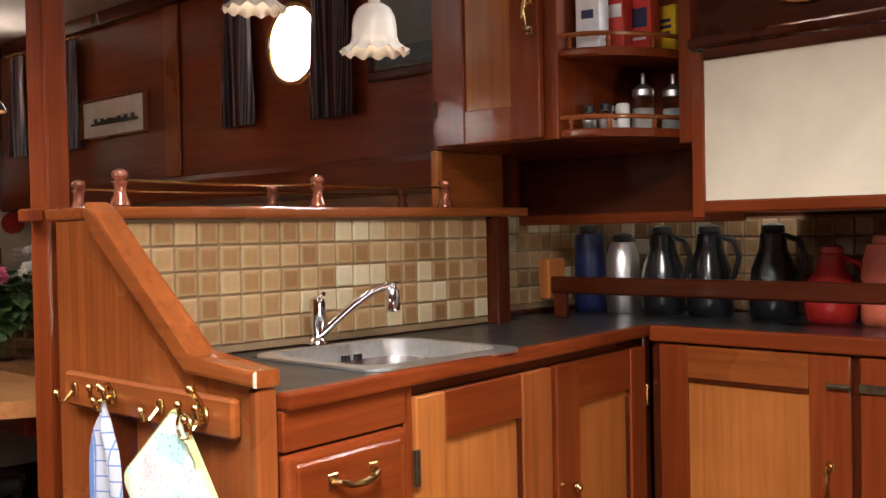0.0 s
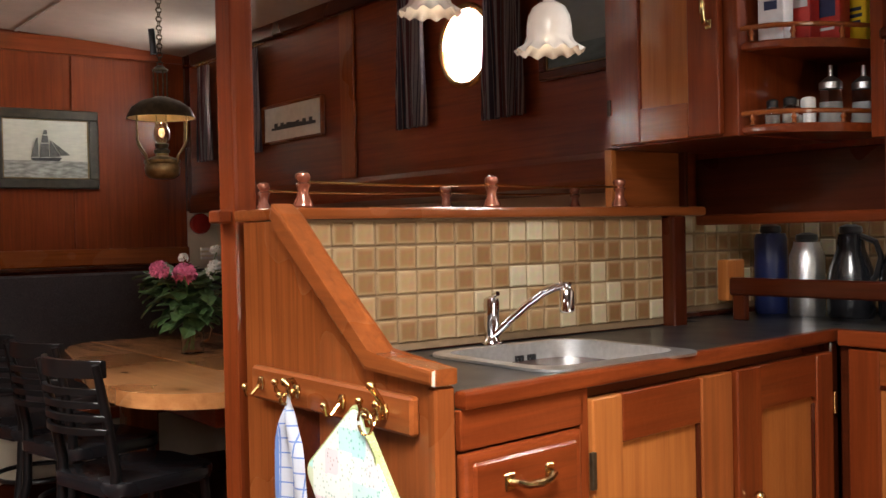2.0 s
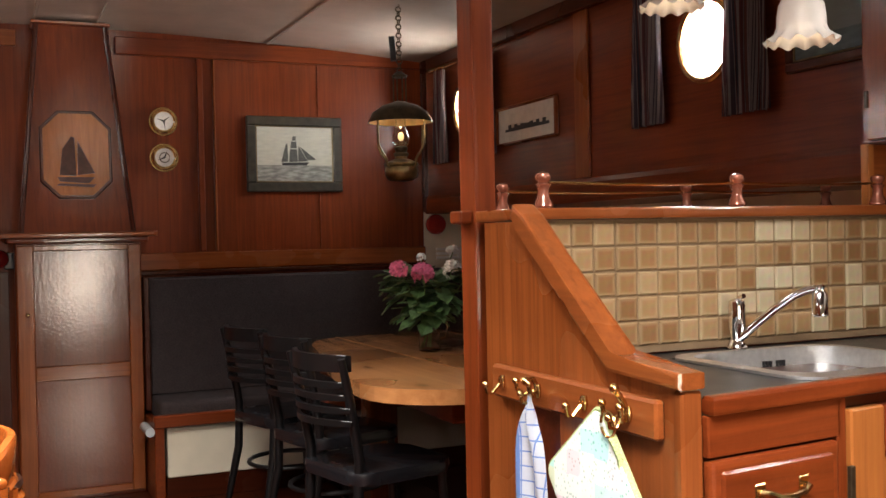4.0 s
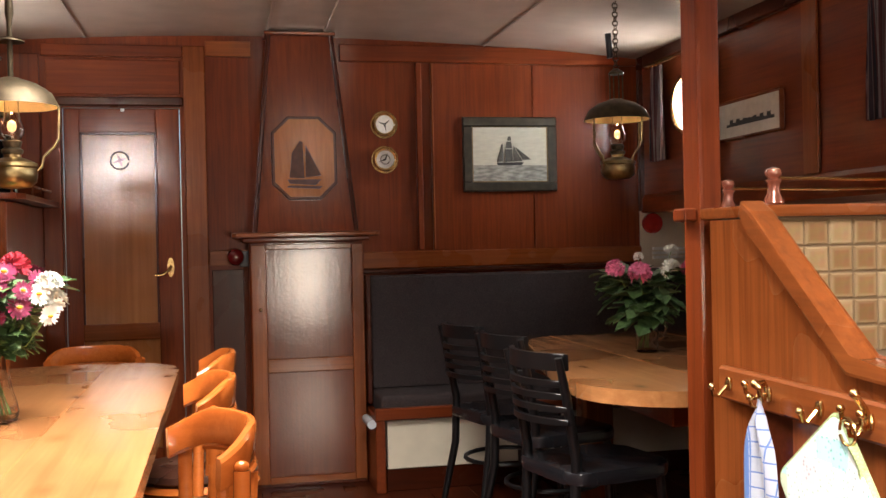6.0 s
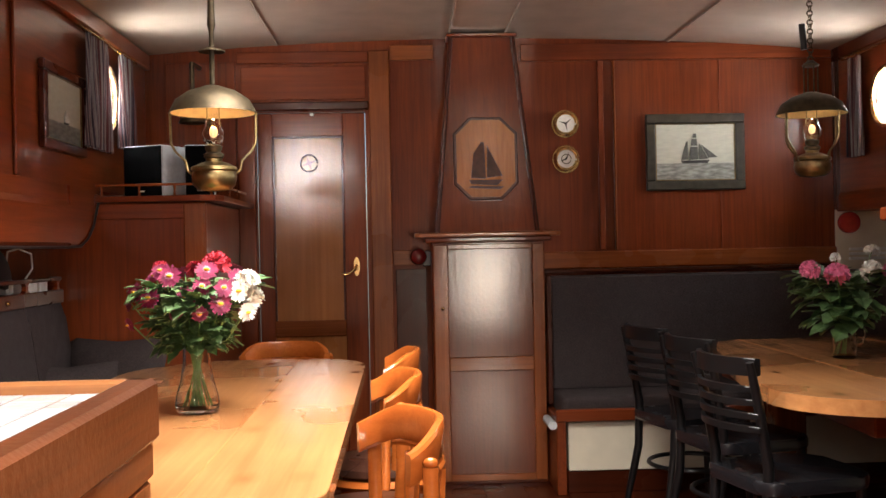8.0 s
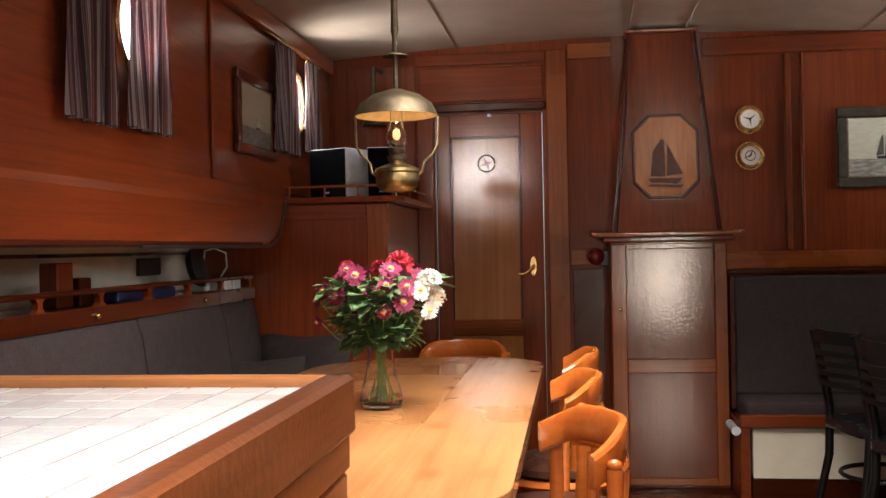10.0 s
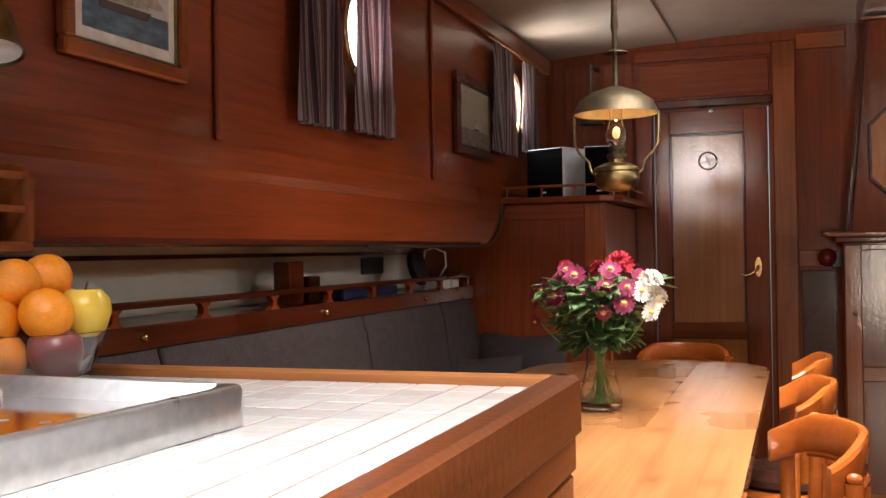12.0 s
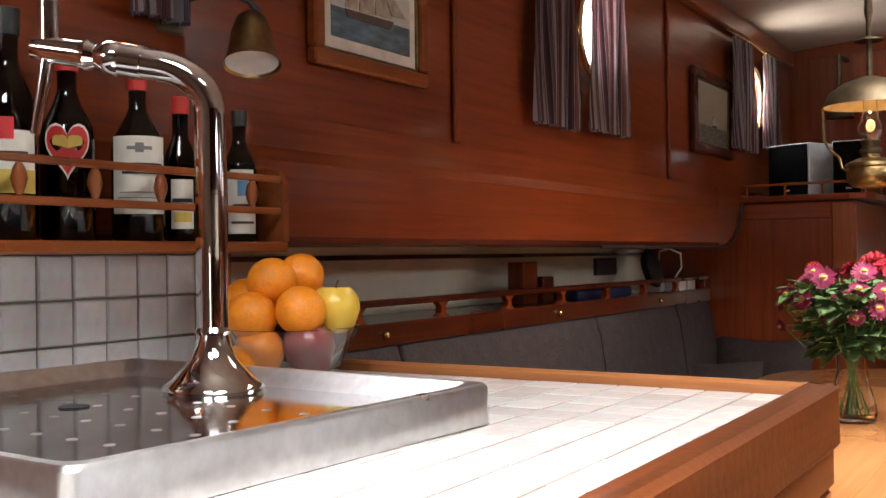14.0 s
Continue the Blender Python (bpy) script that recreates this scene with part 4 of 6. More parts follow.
part("rail", C_(box(1.946, 1.964, 1.652, 1.80, 1.43, 1.512, 0.002)), MAH_L["y"], dd)
part("panel", C_(box(1.954, 1.964, 1.652, 1.80, 1.512, 2.2)), PANEL["z"], dd, "teak panel")
part("hinge", C_(box(1.94, 1.946, 1.893, 1.903, 1.505, 1.545, 0.001)), OLDBRASS, dd)
bow_handle((-0.158, -0.163, 0.285), 0.07, (0, 0, 1), dd, (-1, 0, 0))
part("skirt", C_(box(1.985, 2.235, 1.925, 1.935, 1.276, 1.424, 0.002)), MAH_L["x"], wc, "light back board")
part("skirt_edge", C_(box(1.965, 1.985, 1.915, 1.94, 1.276, 1.424, 0.002)), PANEL["z"], wc)
part("skirt_post", C_(box(2.235, 2.25, 1.905, 1.935, 1.276, 1.44, 0.003)), MAH_D["z"], wc)

cs = thing("corner_shelves", "two quarter-round mahogany corner shelves with low rails", "shelf", at=(2.15, 1.5, 1.4))
D_ = lambda bm: (bm.transform(Matrix.Translation((-2.15, -1.5, -1.4))), bm)[1]
part("back", D_(box(2.355, 2.375, 1.3, 1.96, 1.25, 2.28, 0.002)), MAH["z"], cs, "mahogany back panel")
part("side", D_(box(2.16, 2.36, 1.293, 1.325, 1.41, 2.28, 0.002)), MAH["z"], cs)


def quarter(z):
    out = [(2.354, 1.524), (2.354, 1.326)]
    for k in range(13):
        a = radians(-90 - 90 * k / 12)
        out.append((2.354 + 0.385 * math.cos(a) * 0.98, 1.524 + 0.196 * math.sin(a) * 1.0))
    return out


for z, gap in ((1.447, 0.026), (1.632, 0.03)):
    q = quarter(z)
    part("shelf_board", D_(prism(q, "z", z - 0.02, z, 0.005)), MAH["y"], cs)
    part("rail", D_(tube([(x, y, z + gap) for x, y in q[3:]], 0.006, 8)), MAH_L["y"], cs, "curved rail", True)
    for k in (4, 7, 10, 13):
        part("baluster", D_(lathe([(0.006, 0), (0.004, 0.008), (0.007, gap * 0.5), (0.004, gap * 0.75), (0.006, gap)], 10, (q[k][0], q[k][1], z))), MAH_L["z"], cs, "", True)
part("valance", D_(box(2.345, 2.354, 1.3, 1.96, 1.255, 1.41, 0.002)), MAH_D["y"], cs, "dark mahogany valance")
part("valance_edge", D_(box(2.33, 2.356, 1.26, 1.96, 1.228, 1.256, 0.004)), MAH["y"], cs)
nb = thing("notice_board", "plain cream board in a mahogany frame", "board", at=(2.17, 0.9, 1.43))
E_ = lambda bm: (bm.transform(Matrix.Translation((-2.17, -0.9, -1.43))), bm)[1]
part("panel", E_(box(2.166, 2.18, 0.1, 1.262, 1.275, 1.592)), CREAM, nb, "cream board")
part("frame", E_(box(2.155, 2.19, 1.262, 1.292, 1.235, 1.61, 0.004)), MAH["z"], nb)
part("frame", E_(box(2.155, 2.19, 0.06, 1.262, 1.247, 1.275, 0.004)), MAH["y"], nb)
part("frame", E_(box(2.155, 2.19, 0.06, 1.262, 1.592, 1.618, 0.004)), MAH_D["y"], nb)
part("soffit", E_(box(2.18, 2.70, 0.06, 1.26, 1.249, 1.27)), CREAM, nb)
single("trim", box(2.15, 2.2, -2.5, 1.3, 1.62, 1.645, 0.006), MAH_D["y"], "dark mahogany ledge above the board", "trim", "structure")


# things on the corner shelves
def jar(at, r, h, lid, fill, label):
    j = thing("jar", label, "jar", "spice jars", at=at)
    part("glass", lathe([(r * 0.9, 0), (r, 0.004), (r, h * 0.8), (r * 0.7, h)], 16), GLASS, j, "", True)
    part("contents", lathe([(r * 0.82, 0.003), (r * 0.9, 0.006), (r * 0.9, h * 0.55)], 14), fill, j, "white contents", True)
    part("lid", lathe([(r * 0.8, h), (r * 0.82, h + 0.014), (r * 0.5, h + 0.018)], 16), lid, j, "", True)
    return j


jar((2.04, 1.49, 1.447), 0.016, 0.04, BLACK, WHITE, "small glass spice jar with a black lid")
jar((2.07, 1.465, 1.447), 0.018, 0.045, BLACK, WHITE, "small glass salt jar with a black lid")
jar((2.11, 1.48, 1.447), 0.018, 0.045, CHROME, WHITE, "small glass jar with a metal lid")
single("shaker", lathe([(0.017, 0), (0.017, 0.06), (0.014, 0.066), (0.004, 0.068)], 16, (2.14, 1.465, 1.447)), WHITE, "plain white plastic shaker", "shaker", smooth=True)
for x, y in ((2.19, 1.44), (2.26, 1.4)):
    p = thing("sugar_pourer", "glass sugar pourer with a chrome spout", "dispenser", "sugar pourers", at=(x, y, 1.447))
    part("glass", lathe([(0.026, 0), (0.029, 0.004), (0.026, 0.04), (0.024, 0.085)], 18), GLASS, p, "", True)
    part("contents", lathe([(0.024, 0.003), (0.0265, 0.008), (0.024, 0.055)], 16), WHITE, p, "", True)
    part("cap", lathe([(0.026, 0.085), (0.026, 0.1), (0.012, 0.112), (0.006, 0.115), (0.005, 0.14)], 18), STEEL, p, "chrome cap and spout", True)


def carton(x, y, z, w, d, h, rz, mats, label, bars):
    c = thing("carton", label, "carton", "food packets", at=(x, y, z), rz=rz)
    part("box", box(-w / 2, w / 2, -d / 2, d / 2, 0, h, 0.002), mats[0], c)
    for zz, hh, ww, mm in bars:
        part("print", box(-d and -w / 2 - 0.0008, -w / 2, -ww / 2, ww / 2, zz, zz + hh), mm, c)
    return c


YEL, CRIM, NAVY, LBLUE = plain("yellow_card", (0.8, 0.55, 0.02), 0.5), plain("red_card", (0.5, 0.03, 0.02), 0.5), plain("navy_card", (0.02, 0.03, 0.1), 0.5), plain("pale_card", (0.75, 0.75, 0.76), 0.5)
carton(2.05, 1.485, 1.632, 0.055, 0.06, 0.15, 12, (LBLUE,), "white carton with a plain printed front", [(0.07, 0.02, 0.03, NAVY), (0.03, 0.01, 0.03, CRIM)])
carton(2.125, 1.46, 1.632, 0.05, 0.045, 0.14, 8, (CRIM,), "red and white food carton", [(0.08, 0.03, 0.035, LBLUE)])
carton(2.185, 1.43, 1.632, 0.05, 0.06, 0.135, 5, (CRIM,), "red packet with a dark printed square", [(0.06, 0.045, 0.04, NAVY), (0.03, 0.006, 0.035, LBLUE)])
carton(2.25, 1.395, 1.632, 0.05, 0.06, 0.115, -8, (YEL,), "yellow packet with dark print", [(0.06, 0.008, 0.04, NAVY), (0.045, 0.008, 0.03, NAVY), (0.075, 0.008, 0.035, NAVY)])


# vacuum flasks behind the guard rail
def flask(at, mat, prof, label, handle=True, jug=True):
    f = thing("vacuum_flask", label, "flask", "flasks on the worktop", at=at)
    part("body", lathe(prof, 24), mat, f, "", True)
    h = prof[-1][1]
    part("lid", lathe([(0.026, h), (0.03, h + 0.006), (0.028, h + 0.02), (0.012, h + 0.026)], 18), mat if mat in (RED, SALMON) else BLACK, f, "", True)
    if handle:
        part("handle", tube([(0.0, -0.03, h - 0.005), (0.0, -0.07, h - 0.02), (0.0, -0.085, h - 0.06), (0.0, -0.07, h - 0.11), (0, -0.05, h - 0.13)], 0.008, 8), mat if mat in (RED, SALMON) else BLACK, f, "", True)
    return f


JUG = [(0.055, 0), (0.06, 0.01), (0.062, 0.08), (0.055, 0.13), (0.036, 0.18), (0.032, 0.22)]
CYL = [(0.042, 0), (0.045, 0.006), (0.045, 0.21), (0.04, 0.225)]
FZ = CT - 0.002
flask((2.53, 1.85, FZ), BLUE, CYL, "tall dark blue enamel vacuum flask", False)
flask((2.53, 1.735, FZ), STEEL, [(0.045, 0), (0.047, 0.006), (0.047, 0.16), (0.036, 0.19), (0.034, 0.2)], "steel vacuum flask with a black lid", False)
for y in (1.61, 1.465, 1.285):
    flask((2.54, y, FZ), RUBBER, JUG, "black glossy vacuum jug", True)
flask((2.54, 1.135, FZ), RED, [(0.055, 0), (0.062, 0.012), (0.066, 0.06), (0.06, 0.1), (0.036, 0.13), (0.032, 0.165)], "bright red plastic vacuum jug")
fl = flask((2.53, 1.0, FZ), SALMON, [(0.05, 0), (0.056, 0.01), (0.056, 0.08), (0.05, 0.1), (0.056, 0.11), (0.05, 0.16), (0.04, 0.19)], "salmon pink vacuum jug with lettering")
part("lettering", box(-0.0585, -0.0575, 0.0, 0.03, 0.085, 0.1), BLACK, fl, "short dark bars of lettering")
gr = thing("guard_rail", "dark mahogany guard rail in front of the flasks", "rail", at=(2.3, 1.4, 1.06))
part("rail", box(-0.012, 0.012, -3.2, 0.41, -0.018, 0.028, 0.005), MAH_D["y"], gr)
part("bracket", box(-0.015, 0.06, 0.41, 0.445, -0.035, 0.075, 0.004), PANEL["z"], gr, "light end block")
part("bracket_foot", box(-0.01, 0.01, 0.36, 0.4, -0.084, -0.018, 0.003), MAH_D["z"], gr)


# tea towel and oven mitt on the hooks
def cloth(name, outline, nz, x, amp, mats, label, category, thick=0.012):
    """A hanging cloth: width along y changes with height, soft folds."""
    t = thing(name, label, category, at=(x, outline[0][1], outline[0][0]))
    bm = bmesh.new()
    rows = []
    nu = 14
    for k in range(nz + 1):
        f = k / nz * (len(outline) - 1)
        i = min(int(f), len(outline) - 2)
        w = f - i
        z, c, hw = [outline[i][j] * (1 - w) + outline[i + 1][j] * w for j in range(3)]
        rows.append([bm.verts.new((amp * math.sin(u / nu * 9 + k * 0.25) * min(1, k / 4), c - outline[0][1] + hw * (2 * u / nu - 1), z - outline[0][0])) for u in range(nu + 1)])
    fs = []
    for a, b in zip(rows, rows[1:]):
        for u in range(nu):
            fs.append(bm.faces.new((a[u], a[u + 1], b[u + 1], b[u])))
    bmesh.ops.solidify(bm, geom=fs, thickness=thick)
    part("cloth", bm, mats, t, "", True)
    return t


def checks(name, base, line, band, scale):
    m, n, l, b = nodes_of(name)
    tc = n.new("ShaderNodeTexCoord")
    sep = n.new("ShaderNodeSeparateXYZ")
    l.new(tc.outputs["Object"], sep.inputs[0])
    fac = None
    for ax in ("Y", "Z"):
        w = n.new("ShaderNodeMath")
        w.operation = "MULTIPLY"
        w.inputs[1].default_value = scale
        l.new(sep.outputs[ax], w.inputs[0])
        fr = n.new("ShaderNodeMath")
        fr.operation = "FRACT"
        l.new(w.outputs[0], fr.inputs[0])
        lt = n.new("ShaderNodeMath")
        lt.operation = "LESS_THAN"
        lt.inputs[1].default_value = 0.1
        l.new(fr.outputs[0], lt.inputs[0])
        if fac:
            mx = n.new("ShaderNodeMath")
            mx.operation = "MAXIMUM"
            l.new(fac, mx.inputs[0])
            l.new(lt.outputs[0], mx.inputs[1])
            fac = mx.outputs[0]
        else:
            fac = lt.outputs[0]
    gt = n.new("ShaderNodeMath")
    gt.operation = "GREATER_THAN"
    gt.inputs[1].default_value = band
    l.new(sep.outputs["Y"], gt.inputs[0])
    m1 = n.new("ShaderNodeMix")
    m1.data_type = "RGBA"
    m1.inputs["A"].default_value, m1.inputs["B"].default_value = (*base, 1), (*line, 1)
    l.new(fac, m1.inputs["Factor"])
    m2 = n.new("ShaderNodeMix")
    m2.data_type = "RGBA"
    m2.inputs["B"].default_value = (*line, 1)
    l.new(m1.outputs["Result"], m2.inputs["A"])
    l.new(gt.outputs[0], m2.inputs["Factor"])
    l.new(m2.outputs["Result"], b.inputs["Base Color"])
    b.inputs["Roughness"].default_value = 0.95
    return m


TOWEL = checks("checked_towel", (0.7, 0.73, 0.8), (0.2, 0.33, 0.68), 0.03, 38)
cloth("tea_towel", [(0.938, 1.71, 0.006), (0.913, 1.712, 0.012), (0.888, 1.715, 0.022), (0.848, 1.71, 0.042), (0.748, 1.705, 0.058), (0.62, 1.705, 0.066)], 16, 0.925, 0.008, [TOWEL], "blue and white checked tea towel on a brass hook", "towel", 0.01)
m, n, l, b = nodes_of("patchwork_cotton")
tc = n.new("ShaderNodeTexCoord")
vo = n.new("ShaderNodeTexVoronoi")
vo.distance, vo.inputs["Scale"].default_value, vo.inputs["Randomness"].default_value = "CHEBYCHEV", 24, 0.2
l.new(tc.outputs["Object"], vo.inputs["Vector"])
r = ramp(n, [(0.0, (0.62, 0.66, 0.62)), (0.35, (0.68, 0.66, 0.6)), (0.62, (0.36, 0.6, 0.56)), (0.8, (0.66, 0.52, 0.54)), (1.0, (0.46, 0.6, 0.34))])
l.new(vo.outputs["Color"], r.inputs[0])
vo2 = n.new("ShaderNodeTexVoronoi")
vo2.inputs["Scale"].default_value = 110
l.new(tc.outputs["Object"], vo2.inputs["Vector"])
r2 = ramp(n, [(0.12, (0.3, 0.5, 0.42)), (0.34, (1, 1, 1))])
l.new(vo2.outputs["Distance"], r2.inputs[0])
mx = n.new("ShaderNodeMix")
mx.data_type, mx.blend_type = "RGBA", "MULTIPLY"
mx.inputs["Factor"].default_value = 0.8
l.new(r.outputs[0], mx.inputs["A"])
l.new(r2.outputs[0], mx.inputs["B"])
l.new(mx.outputs["Result"], b.inputs["Base Color"])
b.inputs["Roughness"].default_value = 0.95
PATCH = m
LIME = plain("lime_piping", (0.42, 0.5, 0.22), 0.9, var=0.5, scale=300)
ov = thing("pot_holder", "quilted patchwork pot holder with lime piping", "pot holder", at=(0.925, 1.42, 0.93))
sq = Matrix.Translation((0, 0.075, -0.125)) @ Matrix.Rotation(radians(-38), 4, "X")
bm = prism(rounded(-0.105, 0.105, -0.105, 0.105, (0.03, 0.02, 0.02, 0.02), 4), "x", -0.008, 0.008, 0.004, 2)
bm.transform(sq)
qp = part("quilt", bm, PATCH, ov, "patchwork square", True)
pp = [(0.0, y, z) for y, z in rounded(-0.106, 0.106, -0.106, 0.106, (0.03, 0.02, 0.02, 0.02), 4)]
bm = tube(pp + pp[:1], 0.0055, 6)
bm.transform(sq)
part("piping", bm, LIME, ov, "lime green piping", True)
part("loop", tube([(0, 0.0, -0.075), (-0.004, -0.005, -0.05), (-0.008, 0.004, -0.03), (-0.01, 0.012, -0.02)], 0.007, 6), LIME, ov, "", True)
part("ring", tube(arc((-0.012, 0.018, 0.0), 0.02, 0, 340, 18, "yz"), 0.0025, 6), BRASS, ov, "brass ring", True)

# ---- bar ----
BT = 1.043
BR = 1.058
br = thing("bar", "mahogany bar with a raised rim round its tiled top", "bar", at=(-0.8, 0.9, 0))
P_ = lambda bm: (bm.transform(Matrix.Translation((0.8, -0.9, 0))), bm)[1]
part("body", P_(box(-1.25, -0.316, 0.28, 1.424, 0, 0.93, 0.003)), MAH_L["z"], br, "panelled body")
part("fascia", P_(box(-1.25, -0.313, 0.272, 1.43, 0.933, BT - 0.013, 0.004)), MAH_L["y"], br, "upper fascia board")
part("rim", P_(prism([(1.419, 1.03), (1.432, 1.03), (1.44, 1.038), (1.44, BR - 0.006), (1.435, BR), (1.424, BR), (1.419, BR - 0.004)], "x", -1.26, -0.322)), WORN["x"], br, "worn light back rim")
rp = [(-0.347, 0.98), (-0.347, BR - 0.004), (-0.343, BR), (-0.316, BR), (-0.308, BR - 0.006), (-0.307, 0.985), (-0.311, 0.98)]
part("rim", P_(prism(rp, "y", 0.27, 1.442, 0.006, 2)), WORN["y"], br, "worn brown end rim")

dt = thing("drip_tray", "stainless steel beer drip tray with drain dimples", "tray", at=(-0.89, 0.82, BT), rz=-3.3)
T_ = lambda bm: (bm.transform(Matrix.Translation((0.89, -0.82, -BT))), bm)[1]
TX0, TX1, TY0, TY1, TZ = -1.185, -0.6, 0.562, 1.078, BT + 0.044
o = rounded(TX0, TX1, TY0, TY1, (0.012,) * 4, 3)
i1 = rounded(TX0 + 0.012, TX1 - 0.012, TY0 + 0.012, TY1 - 0.012, (0.02,) * 4, 3)
i2 = rounded(TX0 + 0.03, TX1 - 0.03, TY0 + 0.03, TY1 - 0.03, (0.02,) * 4, 3)
bm = bmesh.new()
rings = [[bm.verts.new((x, y, z)) for x, y in pts] for pts, z in ((o, BT + 0.001), (o, TZ - 0.004), (rounded(TX0 + 0.003, TX1 - 0.003, TY0 + 0.003, TY1 - 0.003, (0.012,) * 4, 3), TZ), (i1, TZ), (i2, TZ - 0.02))]
for p, q in zip(rings, rings[1:]):
    n = len(p)
    for j in range(n):
        bm.faces.new((p[j], p[(j + 1) % n], q[(j + 1) % n], q[j]))
part("tray", T_(bm), plain("drawn_steel", (0.7, 0.7, 0.7), 0.3, 1.0, 0.12, 70, 0.03), dt, "brushed steel tray", True)
part("tray_floor", T_(prism(i2, "z", TZ - 0.022, TZ - 0.0199)), TRAYSTEEL, dt, "polished steel floor")
for ix in range(9):
    for iy in range(5):
        x, y = -1.13 + 0.052 * ix + 0.026 * (iy % 2), 0.63 + 0.07 * iy
        if (x + 0.931) ** 2 + (y - 0.985) ** 2 > 0.006:
            part("dimple", T_(lathe([(0.0055, 0), (0.0045, 0.0005), (0.002, 0.0008)], 10, (x, y, TZ - 0.0198))), STEEL, dt, "", True)
part("drain", T_(lathe([(0.016, 0), (0.016, 0.001)], 16, (-0.96, 0.82, TZ - 0.0195))), BLACK, dt, "dark drain hole")
tw = thing("beer_tap", "tall curved chrome beer tap on the drip tray", "tap", at=(-0.921, 0.99, TZ - 0.02))
part("foot", lathe([(0.058, 0.0), (0.06, 0.004), (0.058, 0.009), (0.047, 0.016), (0.028, 0.038), (0.0215, 0.054), (0.0188, 0.066), (0.021, 0.07), (0.0188, 0.075)], 32), CHROME, tw, "flared chrome foot", True)
e1 = Vector((-0.849, -0.528, 0)).normalized()
col = [(0, 0, 0.06), (0, 0, 0.325)] + [tuple(e1 * (0.07 * (1 - math.cos(radians(a)))) + Vector((0, 0, 0.325 + 0.06 * math.sin(radians(a))))) for a in range(10, 81, 10)]
last = Vector(col[-1])
up_ = e1 + Vector((0, 0, 0.16))
col += [tuple(last + up_ * d) for d in (0.02, 0.05)]
part("column", tube(col, 0.0185, 24), CHROME, tw, "polished column", True)
end = Vector(col[-1])
part("collar", tube([tuple(end - up_ * 0.03), tuple(end - up_ * 0.004)], 0.0205, 24), CHROME, tw, "", True)
part("valve", tube([tuple(end + up_ * d) for d in (-0.01, 0.0, 0.012, 0.025, 0.036, 0.046, 0.085, 0.1)], 0.02, 18, radii=[0.016, 0.02, 0.021, 0.014, 0.019, 0.016, 0.016, 0.013]), CHROME, tw, "tap valve", True)
nz = end + up_ * 0.082
part("nozzle", tube([tuple(nz), tuple(nz + Vector((-0.006, -0.004, -0.045))), tuple(nz + Vector((-0.014, -0.009, -0.1)))], 0.0085, 12, radii=[0.009, 0.0075, 0.0055]), CHROME, tw, "spout", True)
part("handle_stem", tube([tuple(nz), tuple(nz + Vector((0, 0, 0.06)))], 0.0125, 14), CHROME, tw, "", True)

fb = thing("fruit_bowl", "clear glass fruit bowl on the bar", "bowl", at=(-1.06, 1.295, BT))
part("glass", lathe([(r_ * 0.91, z_ * 0.89) for r_, z_ in [(0.045, 0.0), (0.05, 0.004), (0.08, 0.02), (0.112, 0.085), (0.109, 0.086), (0.076, 0.026), (0.04, 0.01), (0.002, 0.009)]], 36), GLASS, fb, "", True)


def fruit_mat(name, c, rough=0.4, scale=220, bump=0.25):
    m = plain(name, c, rough, var=0.12, scale=scale, bump=bump, coat=0.15)
    return m


ORANGE = fruit_mat("orange_peel", (0.85, 0.27, 0.01))
APPLEY = fruit_mat("yellow_apple", (0.68, 0.45, 0.05), 0.3, 20, 0.05)
APPLER = fruit_mat("red_apple", (0.22, 0.03, 0.03), 0.3, 30, 0.05)
RT, TC = Vector((0.849, 0.528, 0)), Vector((0.528, -0.849, 0))
for lat, near, z in ((-0.052, 0.032, 0.094), (0.02, 0.04, 0.102), (-0.072, -0.026, 0.112), (-0.028, 0.002, 0.144), (0.008, -0.045, 0.15), (-0.043, 0.03, 0.042), (0.03, -0.05, 0.1)):
    q = Vector((-1.06, 1.295, BT + z)) + RT * lat + TC * near
    single("orange", ball((0, 0, 0), 0.0375, 0.96, u=24, v=16), ORANGE, "ripe orange with pitted peel in a glass bowl", "orange", group="fruit in the bowl", smooth=True).matrix_basis = pose(*q, 900 * lat, 700 * near, 10)
for lat, near, z, mt, lb in ((0.066, 0.0, 0.1, APPLEY, "yellow apple with a red blush"), (0.03, 0.03, 0.045, APPLER, "dark red apple seen through the glass"), (0.0, -0.035, 0.05, APPLER, "dark red apple seen through the glass")):
    ap = thing("apple", lb, "apple", "fruit in the bowl", at=tuple(Vector((-1.06, 1.295, BT + z)) + RT * lat + TC * near))
    part("flesh", lathe([(0.002, -0.03), (0.018, -0.034), (0.03, -0.022), (0.038, 0.002), (0.036, 0.02), (0.024, 0.034), (0.01, 0.033), (0.002, 0.026)], 24), mt, ap, "", True)
    part("stalk", tube([(0, 0, 0.026), (0.004, 0.002, 0.045)], 0.0015, 6), MAH_D["z"], ap)

# bottle shelf
single("wall_bar", box(-1.74, -1.267, -2.6, 1.385, 0, 1.249), MAH["y"], "mahogany casing behind the bar", "wall", "structure")
bs = thing("bottle_rack", "mahogany bottle rack with turned spindles", "rack", at=(-1.23, 0.9, 1.235))
S_ = lambda bm: (bm.transform(Matrix.Translation((1.23, -0.9, -1.235))), bm)[1]
part("shelf_board", S_(box(-1.284, -1.16, 0.3, 1.41, 1.232, 1.249, 0.003)), MAH_L["y"], bs)
part("end_board", S_(prism([(-1.284, 1.25), (-1.16, 1.25), (-1.16, 1.345), (-1.172, 1.365), (-1.2, 1.372), (-1.284, 1.372)], "y", 1.398, 1.41)), MAH_L["z"], bs)
